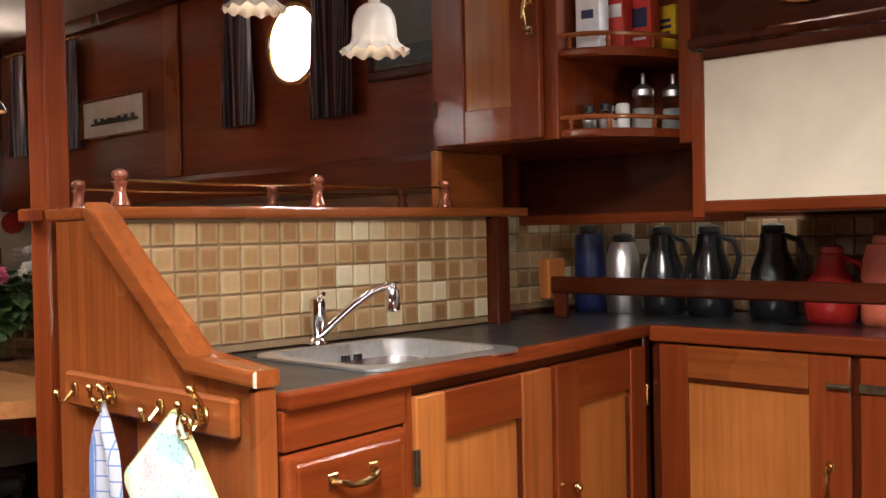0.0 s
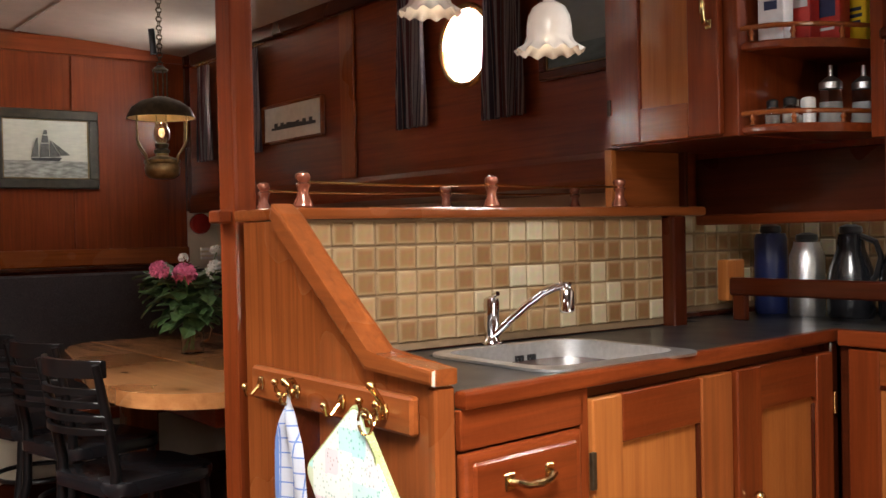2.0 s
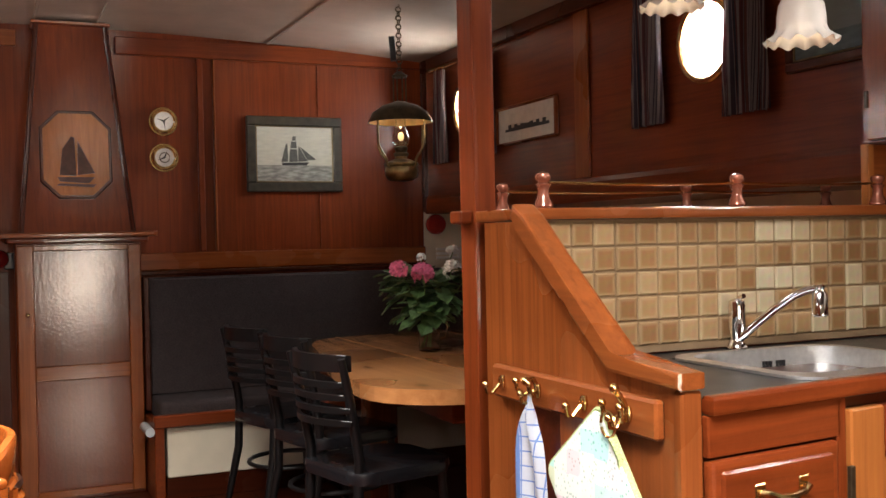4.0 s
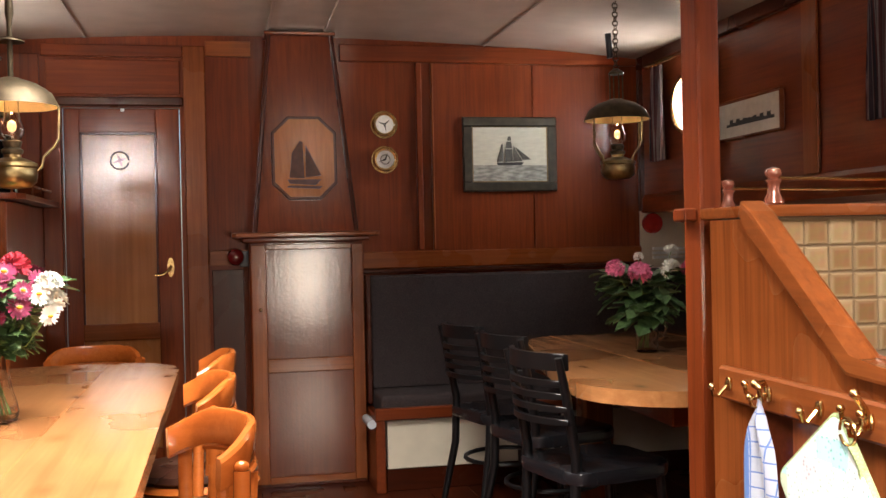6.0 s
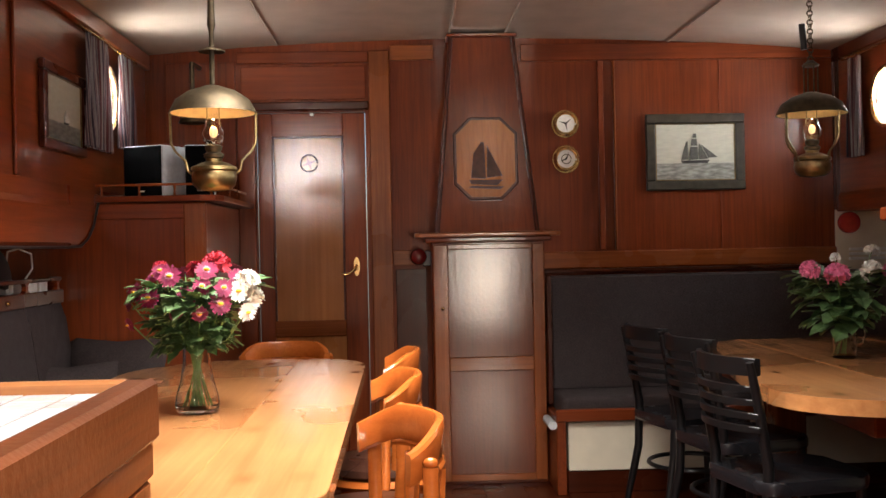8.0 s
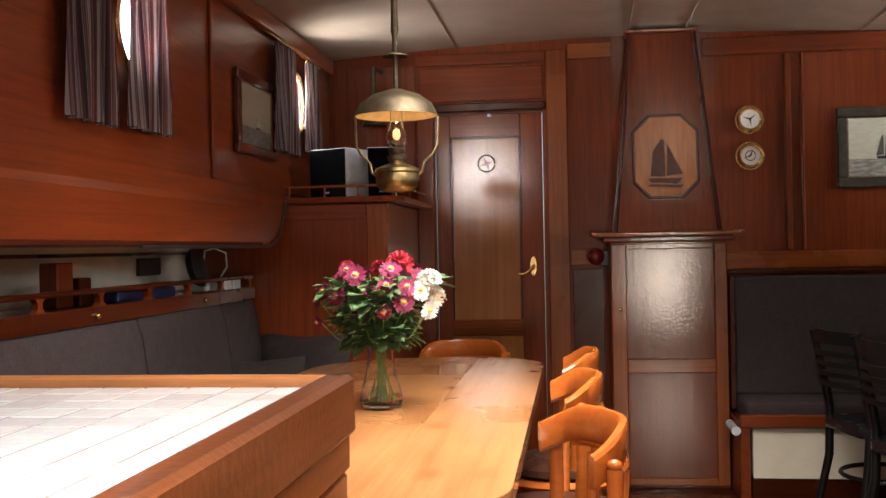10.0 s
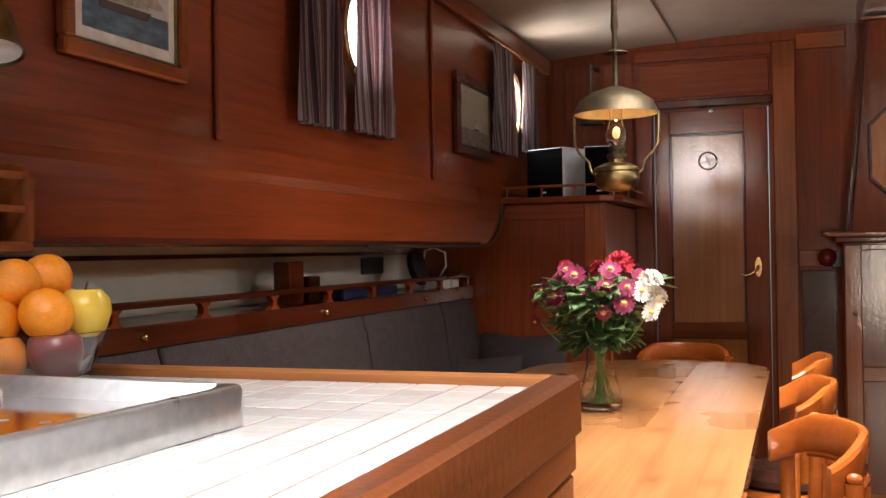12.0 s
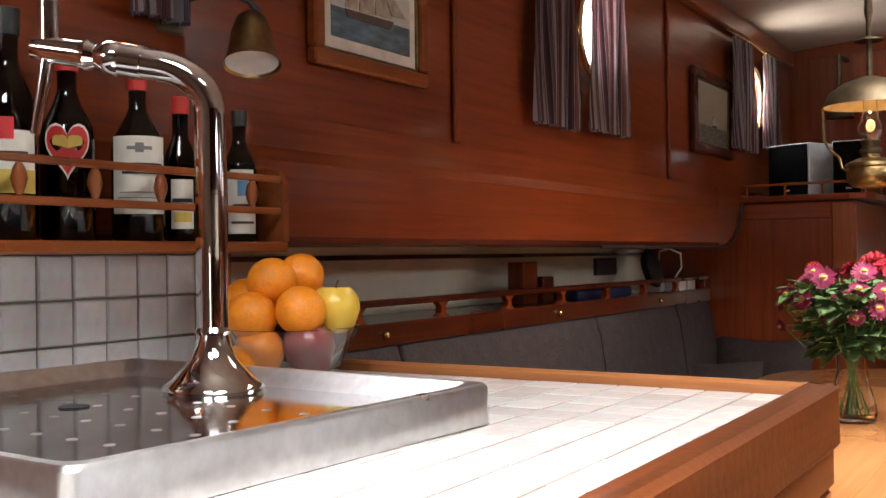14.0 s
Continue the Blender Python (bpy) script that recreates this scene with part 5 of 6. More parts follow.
for z in (1.30, 1.352):
    part("rail", S_(box(-1.172, -1.163, 0.3, 1.396, z - 0.006, z + 0.005, 0.002)), MAH_L["y"], bs)
for y in [0.8, 0.91, 1.025, 1.14, 1.235, 1.33]:
    part("spindle", S_(lathe([(0.004, 0), (0.008, 0.01), (0.0105, 0.02), (0.008, 0.033), (0.004, 0.04)], 12, (-1.1675, y, 1.3055))), MAH_L["z"], bs, "", True)
DGREEN, BROWNG = glassy("dark_green_glass", (0.02, 0.05, 0.02), 0.03), glassy("brown_black_glass", (0.015, 0.008, 0.004), 0.03)
PAPER, GOLD, HEART = plain("label_paper", (0.72, 0.68, 0.58), 0.7), plain("gold_label", (0.6, 0.42, 0.08), 0.5), plain("red_label", (0.5, 0.02, 0.02), 0.5)
GREYP = plain("grey_print", (0.2, 0.19, 0.18), 0.7)


def bottle(y, r, h, neck, glass, capm, label, prints, square=False):
    b = thing("bottle", label, "bottle", "bottles on the rack", at=(-1.225, y, 1.249))
    prof = [(r * 0.9, 0), (r, 0.006), (r, h * 0.52), (r * 0.93, h * 0.6), (r * 0.5, h * 0.72), (neck, h * 0.78), (neck, h * 0.92), (neck * 1.1, h * 0.925), (neck * 1.1, h * 0.94)]
    part("glass", lathe(prof, 24), glass, b, "", True)
    part("cap", lathe([(neck * 1.15, h * 0.885), (neck * 1.18, h * 0.9), (neck * 1.18, h), (neck * 0.9, h * 1.005)], 16), capm, b, "", True)
    for k, (z0, z1, half, mat, off) in enumerate(prints):
        rr = r + 0.0008 + 0.0006 * k
        outer = arc((0, 0, 0), rr, -38 + off - half, -38 + off + half, 10)
        bm = bmesh.new()
        lo = [bm.verts.new((p[0], p[1], z0)) for p in outer]
        hi = [bm.verts.new((p[0], p[1], z1)) for p in outer]
        for i in range(10):
            bm.faces.new((lo[i], lo[i + 1], hi[i + 1], hi[i]))
        part("label", bm, mat, b, "printed paper label" if k == 0 else "", True)
    return b


bottle(0.84, 0.036, 0.27, 0.013, BROWNG, BLACK, "dark bottle with a plain gold label", [(0.06, 0.15, 55, PAPER, 0), (0.06, 0.09, 55, GOLD, 0)])
bottle(0.935, 0.037, 0.3, 0.014, BROWNG, BLACK, "brown black bottle with a cream label", [(0.06, 0.14, 60, PAPER, 0), (0.06, 0.09, 60, GOLD, 0), (0.128, 0.156, 14, HEART, 0), (0.103, 0.113, 40, BLACK, 0)])
hb = bottle(1.027, 0.036, 0.262, 0.013, BROWNG, CRIM, "dark bottle with a red and gold heart label", [])
for k, (sc, mat) in enumerate(((1.0, PAPER), (0.9, HEART), (0.62, GOLD))):
    bm = bmesh.new()
    ring = []
    for i in range(28):
        t = 2 * math.pi * i / 28
        hx, hz = 16 * math.sin(t) ** 3 / 17, (13 * math.cos(t) - 5 * math.cos(2 * t) - 2 * math.cos(3 * t) - math.cos(4 * t)) / 17
        if k == 2:
            hz = max(0.1, min(hz, 0.55))
        a = radians(-38) + hx * sc * 0.92
        rr = 0.0368 + 0.0006 * k
        ring.append(bm.verts.new((rr * math.cos(a), rr * math.sin(a), 0.126 + hz * sc * 0.045)))
    c = bm.verts.new((0.0375 * math.cos(radians(-38)) + 0.0008 * k, 0.0375 * math.sin(radians(-38)), 0.124))
    for i in range(28):
        bm.faces.new((ring[i], ring[(i + 1) % 28], c))
    part("label", bm, mat, hb, "heart-shaped label" if k == 0 else "", True)
bottle(1.15, 0.038, 0.25, 0.0125, DGREEN, CRIM, "dark green bottle with a red cap and white label", [(0.04, 0.152, 64, PAPER, 0), (0.128, 0.142, 9, GREYP, 0), (0.132, 0.137, 26, GREYP, 0), (0.107, 0.113, 52, BLACK, 0), (0.097, 0.101, 36, BLACK, 0), (0.07, 0.0715, 40, GREYP, 0), (0.062, 0.0635, 44, GREYP, 0), (0.054, 0.0555, 38, GREYP, 0)])
bottle(1.234, 0.025, 0.222, 0.012, BROWNG, CRIM, "small dark bottle with a red cap", [(0.02, 0.095, 40, PAPER, 0), (0.06, 0.066, 34, BLACK, 0), (0.03, 0.045, 30, GOLD, 0)])
gb = bottle(1.364, 0.028, 0.216, 0.011, glassy("pale_blue_glass", (0.05, 0.12, 0.15), 0.03), BLACK, "blue glass bottle with a cream arched label", [(0.014, 0.112, 50, PAPER, 0), (0.11, 0.118, 40, PAPER, 0), (0.075, 0.1, 16, plain("blue_print", (0.1, 0.25, 0.4), 0.5), 0), (0.104, 0.111, 34, BLACK, 0), (0.03, 0.034, 36, BLACK, 0), (0.058, 0.062, 30, BLACK, 0)])

# ---- port side: settee, ledge and corner cabinet ----
ls = thing("settee", "long settee with worn dark grey patterned back cushions", "settee", at=(-1.4, 3.0, 0))
U_ = lambda bm: (bm.transform(Matrix.Translation((1.4, -3.0, 0))), bm)[1]
part("base", U_(box(-1.74, -1.12, 1.6, 4.54, 0, 0.36, 0.004)), MAH["y"], ls)
part("seat", U_(box(-1.6, -1.1, 1.6, 4.54, 0.362, 0.47, 0.03, seg=3)), CLOTH, ls, "dark grey seat cushion", True)
for y0, y1 in ((1.6, 2.13), (2.14, 3.3), (3.31, 4.1), (4.11, 4.53)):
    bm = bmesh.new()
    n = 8
    prof = [(-1.36, 0.47), (-1.385, 0.7), (-1.42, 0.95), (-1.44, 1.02), (-1.47, 1.04), (-1.56, 1.04), (-1.5, 0.47)]
    prism(prof, "y", y0, y1, 0.012, 2, bm=bm)
    part("back_cushion", U_(bm), CLOTH, ls, "patterned grey back cushion", True)
lg = thing("settee_ledge", "mahogany ledge with a low open rail behind the settee", "ledge", at=(-1.55, 3.0, 1.05))
V_ = lambda bm: (bm.transform(Matrix.Translation((1.55, -3.0, -1.05))), bm)[1]
part("board", V_(box(-1.74, -1.44, 1.392, 4.54, 1.042, 1.062, 0.003)), MAH_D["y"], lg)
part("front_board", V_(box(-1.452, -1.43, 1.392, 4.54, 1.012, 1.068, 0.004)), MAH_D["y"], lg)
part("rail", V_(box(-1.462, -1.436, 1.392, 4.54, 1.106, 1.122, 0.004)), MAH_D["y"], lg, "rail")
for i in range(9):
    y = 1.62 + 0.36 * i
    part("baluster", V_(prism([(y - 0.028, 1.068), (y - 0.012, 1.078), (y - 0.01, 1.095), (y - 0.026, 1.106), (y + 0.026, 1.106), (y + 0.01, 1.095), (y + 0.012, 1.078), (y + 0.028, 1.068)], "x", -1.458, -1.44)), MAH["z"], lg)
for y in (2.06, 3.0, 3.9):
    part("knob", V_(ball((-1.425, y, 1.04), 0.01)), BRASS, lg, "small brass knob", True)
single("trim", box(-1.738, -1.728, 1.4, 4.54, 1.215, 1.228, 0.002), MAH_D["y"], "dark cable batten on the cream hull side", "trim", "structure")
single("wooden_box", box(-1.62, -1.56, 3.02, 3.12, 1.062, 1.2, 0.004), MAH["z"], "small upright mahogany box on the ledge", "box")
single("wooden_box", box(-1.6, -1.55, 3.14, 3.22, 1.062, 1.15, 0.004), MAH_D["z"], "short dark wooden box on the ledge", "box")
single("wall_socket", box(-1.739, -1.725, 3.98, 4.2, 1.135, 1.205, 0.004), BLACK, "flat black socket plate on the hull side", "socket")
single("folded_cloth", box(-1.62, -1.5, 3.3, 3.8, 1.062, 1.1, 0.012, seg=2), NAVY, "dark blue folded cloth on the ledge", "cloth")
fn = thing("desk_fan", "small black round fan with a cream foot on the ledge", "fan", at=(-1.55, 4.16, 1.062))
bm = lathe([(0.02, -0.025), (0.07, -0.022), (0.082, -0.005), (0.082, 0.008), (0.06, 0.016), (0.01, 0.018)], 28)
bm.transform(Matrix.Translation((0, 0, 0.1)) @ Matrix.Rotation(radians(75), 4, "Y"))
part("head", bm, BLACK, fn, "", True)
part("motor", box(-0.05, 0.0, 0.01, 0.07, 0.08, 0.13, 0.01), WHITE, fn)
part("foot", box(-0.04, 0.03, 0.0, 0.06, 0.0, 0.06, 0.008), WHITE, fn)
for y in (4.3, 4.42):
    single("box", box(-1.55, -1.47, y - 0.05, y + 0.04, 1.062, 1.11, 0.004), WHITE, "small white carton on the ledge", "box")
single("cable", tube([(-1.55, 4.22, 1.16), (-1.55, 4.24, 1.23), (-1.53, 4.3, 1.262 - 0.02), (-1.5, 4.36, 1.22), (-1.5, 4.37, 1.16), (-1.52, 4.33, 1.11), (-1.52, 4.3, 1.1)], 0.004, 6), WHITE, "looped white cable on the ledge", "cable", smooth=True)

cc = thing("corner_cabinet", "mahogany corner cabinet with a railed top", "cabinet", at=(-1.2, 5.0, 0))
X_ = lambda bm: (bm.transform(Matrix.Translation((1.2, -5.0, 0))), bm)[1]
part("body", X_(box(-1.735, -0.83, 4.56, 5.515, 0, 1.43, 0.003)), MAH["z"], cc)
part("corner_post", X_(box(-0.92, -0.825, 4.55, 4.58, 0, 1.425, 0.004)), MAH_L["z"], cc, "lighter corner post")
part("rail", X_(box(-1.3, -0.92, 4.55, 4.562, 1.36, 1.425, 0.003)), MAH["x"], cc)
part("top", X_(prism([(-1.284, 4.52), (-0.84, 4.5), (-0.78, 4.53), (-0.755, 4.6), (-0.755, 5.51), (-1.284, 5.51)], "z", 1.432, 1.458, 0.005, 2)), MAH["x"], cc)
part("gallery_rail", X_(tube([(-1.284, 4.53, 1.505), (-0.85, 4.52, 1.505), (-0.8, 4.55, 1.505), (-0.78, 4.62, 1.505), (-0.78, 5.4, 1.505)], 0.006, 8)), MAH_L["x"], cc, "thin gallery rail", True)
for x, y in ((-1.26, 4.53), (-1.1, 4.525), (-0.95, 4.522), (-0.8, 4.55), (-0.78, 4.9)):
    part("baluster", X_(lathe([(0.006, 0), (0.004, 0.02), (0.006, 0.045)], 8, (x, y, 1.458))), MAH_L["z"], cc, "", True)
for x, w, rz in ((-1.12, 0.21, -24), (-0.9, 0.13, 8)):
    sp_ = thing("loudspeaker", "small black box loudspeaker with a grey side", "loudspeaker", "speakers on the cabinet", at=(x, 4.84, 1.458), rz=rz)
    part("cabinet", box(-w / 2, w / 2, -0.06, 0.12, 0.0, 0.24, 0.004), GREY, sp_, "silver grey case")
    part("grille", box(-w / 2 + 0.003, w / 2 - 0.003, -0.07, -0.061, 0.004, 0.236, 0.003), SPEAKER, sp_, "black cloth grille")
    part("badge", box(-0.012, 0.012, -0.0725, -0.0705, 0.03, 0.037), WHITE, sp_)
single("cable", tube([(-1.27, 4.535, 1.45), (-1.28, 4.525, 1.4), (-1.28, 4.48, 1.335), (-1.28, 4.4, 1.28), (-1.28, 4.3, 1.247), (-1.28, 4.1, 1.243), (-1.285, 3.0, 1.243)], 0.0055, 8), BLACK, "dark cable down the casing", "cable", smooth=True)


def pillow(at, rx, rz, w, h):
    p = thing("pillow", "grey black cloth pillow leaning on the settee", "pillow", "pillows", at=at, rz=rz)
    bm = bmesh.new()
    n = 10
    top, bot = [], []
    for s, grid in ((1, top), (-1, bot)):
        for i in range(n + 1):
            row = []
            for j in range(n + 1):
                u, v = 2 * i / n - 1, 2 * j / n - 1
                f = ((1 - u ** 4) * (1 - v ** 4)) ** 0.5
                k = 1 - 0.1 * (1 - abs(u * v))
                row.append(bm.verts.new((u * w / 2 * k, s * 0.06 * f, v * h / 2 * k + h / 2)))
            grid.append(row)
    for grid in (top, bot):
        for i in range(n):
            for j in range(n):
                bm.faces.new((grid[i][j], grid[i + 1][j], grid[i + 1][j + 1], grid[i][j + 1]))
    bmesh.ops.remove_doubles(bm, verts=bm.verts[:], dist=1e-5)
    bm.transform(Matrix.Rotation(radians(rx), 4, "X"))
    part("cushion", bm, CLOTH, p, "", True)


pillow((-1.22, 4.4, 0.46), -18, -10, 0.46, 0.42)
pillow((-1.3, 4.12, 0.46), -28, 15, 0.4, 0.36)

# ---- pictures, gauges and small wall things ----
def sea_picture(name, sky_c, sea_c, horizon):
    m, n, l, b = nodes_of(name)
    tc = n.new("ShaderNodeTexCoord")
    sep = n.new("ShaderNodeSeparateXYZ")
    l.new(tc.outputs["Object"], sep.inputs[0])
    ns = n.new("ShaderNodeTexNoise")
    ns.inputs["Scale"].default_value, ns.inputs["Detail"].default_value = 22, 6
    mp = n.new("ShaderNodeMapping")
    mp.inputs["Scale"].default_value = (1, 1, 3.5)
    l.new(tc.outputs["Object"], mp.inputs["Vector"])
    l.new(mp.outputs[0], ns.inputs["Vector"])
    gt = n.new("ShaderNodeMath")
    gt.operation = "GREATER_THAN"
    gt.inputs[1].default_value = horizon
    l.new(sep.outputs["Z"], gt.inputs[0])
    r1 = ramp(n, [(0.3, tuple(c * 0.85 for c in sky_c)), (0.7, sky_c)])
    r2 = ramp(n, [(0.35, tuple(c * 0.6 for c in sea_c)), (0.7, tuple(min(1, c * 1.5) for c in sea_c))])
    l.new(ns.outputs["Fac"], r1.inputs[0])
    l.new(ns.outputs["Fac"], r2.inputs[0])
    mx = n.new("ShaderNodeMix")
    mx.data_type = "RGBA"
    l.new(gt.outputs[0], mx.inputs["Factor"])
    l.new(r2.outputs[0], mx.inputs["A"])
    l.new(r1.outputs[0], mx.inputs["B"])
    l.new(mx.outputs["Result"], b.inputs["Base Color"])
    b.inputs["Roughness"].default_value = 0.35
    return m


INKY, SAIL = plain("dark_paint", (0.03, 0.03, 0.03), 0.6), plain("sail_paint", (0.1, 0.1, 0.085), 0.6, var=0.4, scale=60)
PALESAIL = plain("pale_sail_paint", (0.42, 0.4, 0.34), 0.6, var=0.3, scale=60)


def picture(at, rz, w, h, fw, frame_mats, canvas, label, mount=None, ship=None, tilt=0.0):
    """Built flat, facing its own -y, then hung on the wall."""
    p = thing("picture", label, "picture", "framed pictures", at=at, rz=rz)
    a, b = w / 2, h / 2
    for x0, x1, z0, z1 in ((-a, a, b - fw, b), (-a, a, -b, -b + fw), (-a, -a + fw, -b + fw, b - fw), (a - fw, a, -b + fw, b - fw)):
        part("frame", box(x0, x1, -0.025, 0, z0, z1, 0.005), frame_mats, p, "moulded frame")
    for x0, x1, z0, z1 in ((-a + fw, a - fw, b - fw - 0.006, b - fw), (-a + fw, a - fw, -b + fw, -b + fw + 0.006), (-a + fw, -a + fw + 0.006, -b + fw + 0.006, b - fw - 0.006), (a - fw - 0.006, a - fw, -b + fw + 0.006, b - fw - 0.006)):
        part("slip", box(x0, x1, -0.018, -0.003, z0, z1, 0.002), DULL if fw > 0.02 else frame_mats, p, "narrow inner slip")
    if mount:
        part("mount", box(-a + fw, a - fw, -0.012, -0.004, -b + fw, b - fw), mount[0], p, "pale mount")
        g = fw + mount[1]
        part("canvas", box(-a + g, a - g, -0.0145, -0.012, -b + g, b - g), canvas, p, "sea painting")
    else:
        part("canvas", box(-a + fw, a - fw, -0.012, -0.004, -b + fw, b - fw), canvas, p, "sea painting")
    if ship:
        cx, cz, k, mat, hull = ship
        y0, y1 = -0.0165, -0.0135
        part("painted_ship", prism([(cx - 0.5 * k, cz), (cx + 0.45 * k, cz), (cx + 0.55 * k, cz + 0.12 * k), (cx - 0.55 * k, cz + 0.1 * k)], "y", y0, y1), hull, p)
        for pts in ([(-0.55, 0.12), (-0.28, 0.14), (-0.3, 0.85), (-0.36, 0.8)], [(-0.24, 0.12), (0.1, 0.14), (0.08, 0.62), (-0.2, 0.62)], [(-0.18, 0.66), (0.07, 0.66), (0.05, 0.92), (-0.14, 0.92)], [(-0.12, 0.96), (0.04, 0.96), (0.03, 1.12), (-0.08, 1.12)], [(0.12, 0.14), (0.5, 0.16), (0.14, 0.75)], [(0.5, 0.2), (0.85, 0.22), (0.2, 0.72)]):
            part("painted_sail", prism([(cx + q[0] * k, cz + q[1] * k) for q in pts], "y", y0, y1), mat, p)
    return p


GFRAME = plain("grey_green_frame", (0.05, 0.043, 0.03), 0.35, 0.25, 0.3)
picture((1.585, 5.515, 1.692), 0, 0.53, 0.405, 0.05, GFRAME, sea_picture("grey_sea", (0.62, 0.61, 0.5), (0.3, 0.3, 0.26), -0.06), "grey seascape with a sailing ship in a dark frame", None, (0.0, -0.06, 0.14, SAIL, INKY))
SKETCH = plain("sketch_paper", (0.55, 0.5, 0.42), 0.7, var=0.1)
p1 = picture((2.357, 4.29, 1.752), -90, 0.57, 0.185, 0.008, MAH_L["x"], SKETCH, "pale long sketch of ships in a thin frame")
for i in range(14):
    x = -0.2 + 0.03 * i
    hh = 0.012 + 0.02 * abs(math.sin(i * 1.7))
    part("sketch_line", box(x, x + 0.03, -0.0135, -0.0115, -0.03, -0.03 + hh), INKY, p1)
picture((-1.307, 1.84, 1.79), 90, 0.40, 0.385, 0.032, MAH_L["x"], sea_picture("blue_sea", (0.5, 0.5, 0.45), (0.08, 0.13, 0.16), -0.07), "schooner print on a blue sea in a mahogany frame", (plain("mount_card", (0.66, 0.62, 0.54), 0.8), 0.03), (-0.01, -0.085, 0.155, plain("tan_sail_paint", (0.38, 0.32, 0.23), 0.6, var=0.4, scale=50), plain("brown_hull", (0.09, 0.06, 0.045), 0.6)))
picture((-1.307, 4.17, 1.775), 90, 0.5, 0.33, 0.04, MAH_D["x"], sea_picture("dusk_sea", (0.3, 0.27, 0.2), (0.12, 0.12, 0.1), -0.05), "dim seascape in a dark mahogany frame", None, (0.02, -0.05, 0.05, PALESAIL, INKY))
picture((2.357, 2.42, 1.86), -90, 0.34, 0.3, 0.03, MAH_D["x"], sea_picture("dark_sea", (0.1, 0.1, 0.07), (0.03, 0.04, 0.03), -0.05), "dark seascape in a dark frame behind the lamp")


def gauge(z, label, needle):
    g = thing("gauge", label, "gauge", "brass ship instruments", at=(0.892, 5.518, z))
    def disc(r, y0, y1, mat, name, lab=""):
        return part(name, prism([(p[0], p[2]) for p in arc((0, 0, 0), r, 0, 348, 29, "xz")], "y", y0, y1, 0.002), mat, g, lab)
    disc(0.074, -0.012, 0, BRASS, "flange", "brass flange")
    part("bezel", tube(arc((0, -0.03, 0), 0.056, 0, 350, 35, "xz"), 0.009, 8), BRASS, g, "", True)
    disc(0.055, -0.026, -0.013, STEEL if needle else WHITE, "dial", "silver dial")
    for a in ((40, 160, 280) if needle else (70, 200)):
        part("hand", prism([(0.04 * math.cos(radians(a)), 0.04 * math.sin(radians(a))), (0.005 * math.cos(radians(a + 90)), 0.005 * math.sin(radians(a + 90))), (0.005 * math.cos(radians(a - 90)), 0.005 * math.sin(radians(a - 90)))], "y", -0.029, -0.027), BLACK, g)
    if not needle:
        part("inner_ring", tube(arc((0, -0.028, 0), 0.025, 0, 345, 23, "xz"), 0.0025, 6), OLDBRASS, g, "", True)


gauge(1.852, "brass ship clock with a silver dial", True)
gauge(1.665, "brass barometer with a pale dial", False)
al = thing("alarm_light", "dark red round signal lamp on a black bracket", "signal lamp", at=(0.1, 5.46, 1.165))
part("lens", ball((0, -0.03, 0), 0.045), plain("dark_red_lens", (0.13, 0.008, 0.008), 0.12, coat=0.5), al, "red lens", True)
part("bracket", box(0.02, 0.075, -0.03, 0.055, -0.05, 0.03, 0.004), BLACK, al)
single("alarm_bell", prism([(p[0], p[2]) for p in arc((2.405, 0, 1.3), 0.058, 0, 348, 29, "xz")], "y", 5.47, 5.514, 0.012, 2), RED, "round red bell on the cream panel", "bell", smooth=True)
rad = thing("wall_vent", "white slatted vent beside the settee", "vent", at=(2.5, 5.512, 1.13))
for k in range(3):
    part("slat", box(-0.09, 0.2, -0.014, 0.0, -0.03 + 0.025 * k, -0.015 + 0.025 * k, 0.002), WHITE, rad)


# curtains on brass rings
def curtain(x, y0, y1, z0, z1, side, folds):
    c = thing("curtain", "short striped dark curtain on a brass rod", "curtain", "porthole curtains", at=(x, (y0 + y1) / 2, z1))
    bm = bmesh.new()
    n, k = 40, 8
    rows = []
    for j in range(k + 1):
        v = j / k
        w = (y1 - y0) * (0.42 + 0.08 * v)
        rows.append([bm.verts.new((side * (0.02 + 0.016 * (1 + 0.3 * v) * math.sin(i / n * folds * 2 * math.pi) + 0.004 * math.sin(i * 0.9 + v * 4)), w * (2 * i / n - 1), -(z1 - z0) * v)) for i in range(n + 1)])
    fs = []
    for a, b in zip(rows, rows[1:]):
        for i in range(n):
            fs.append(bm.faces.new((a[i], a[i + 1], b[i + 1], b[i])))
    bmesh.ops.solidify(bm, geom=fs, thickness=0.003)
    part("cloth", bm, CURT, c, "", True)
    for i in range(4):
        y = (y1 - y0) * (0.8 * i / 3 - 0.4)
        part("ring", tube(arc((side * 0.02, y, 0.012), 0.012, 0, 330, 12, "xz"), 0.002, 6), BRASS, c, "", True)


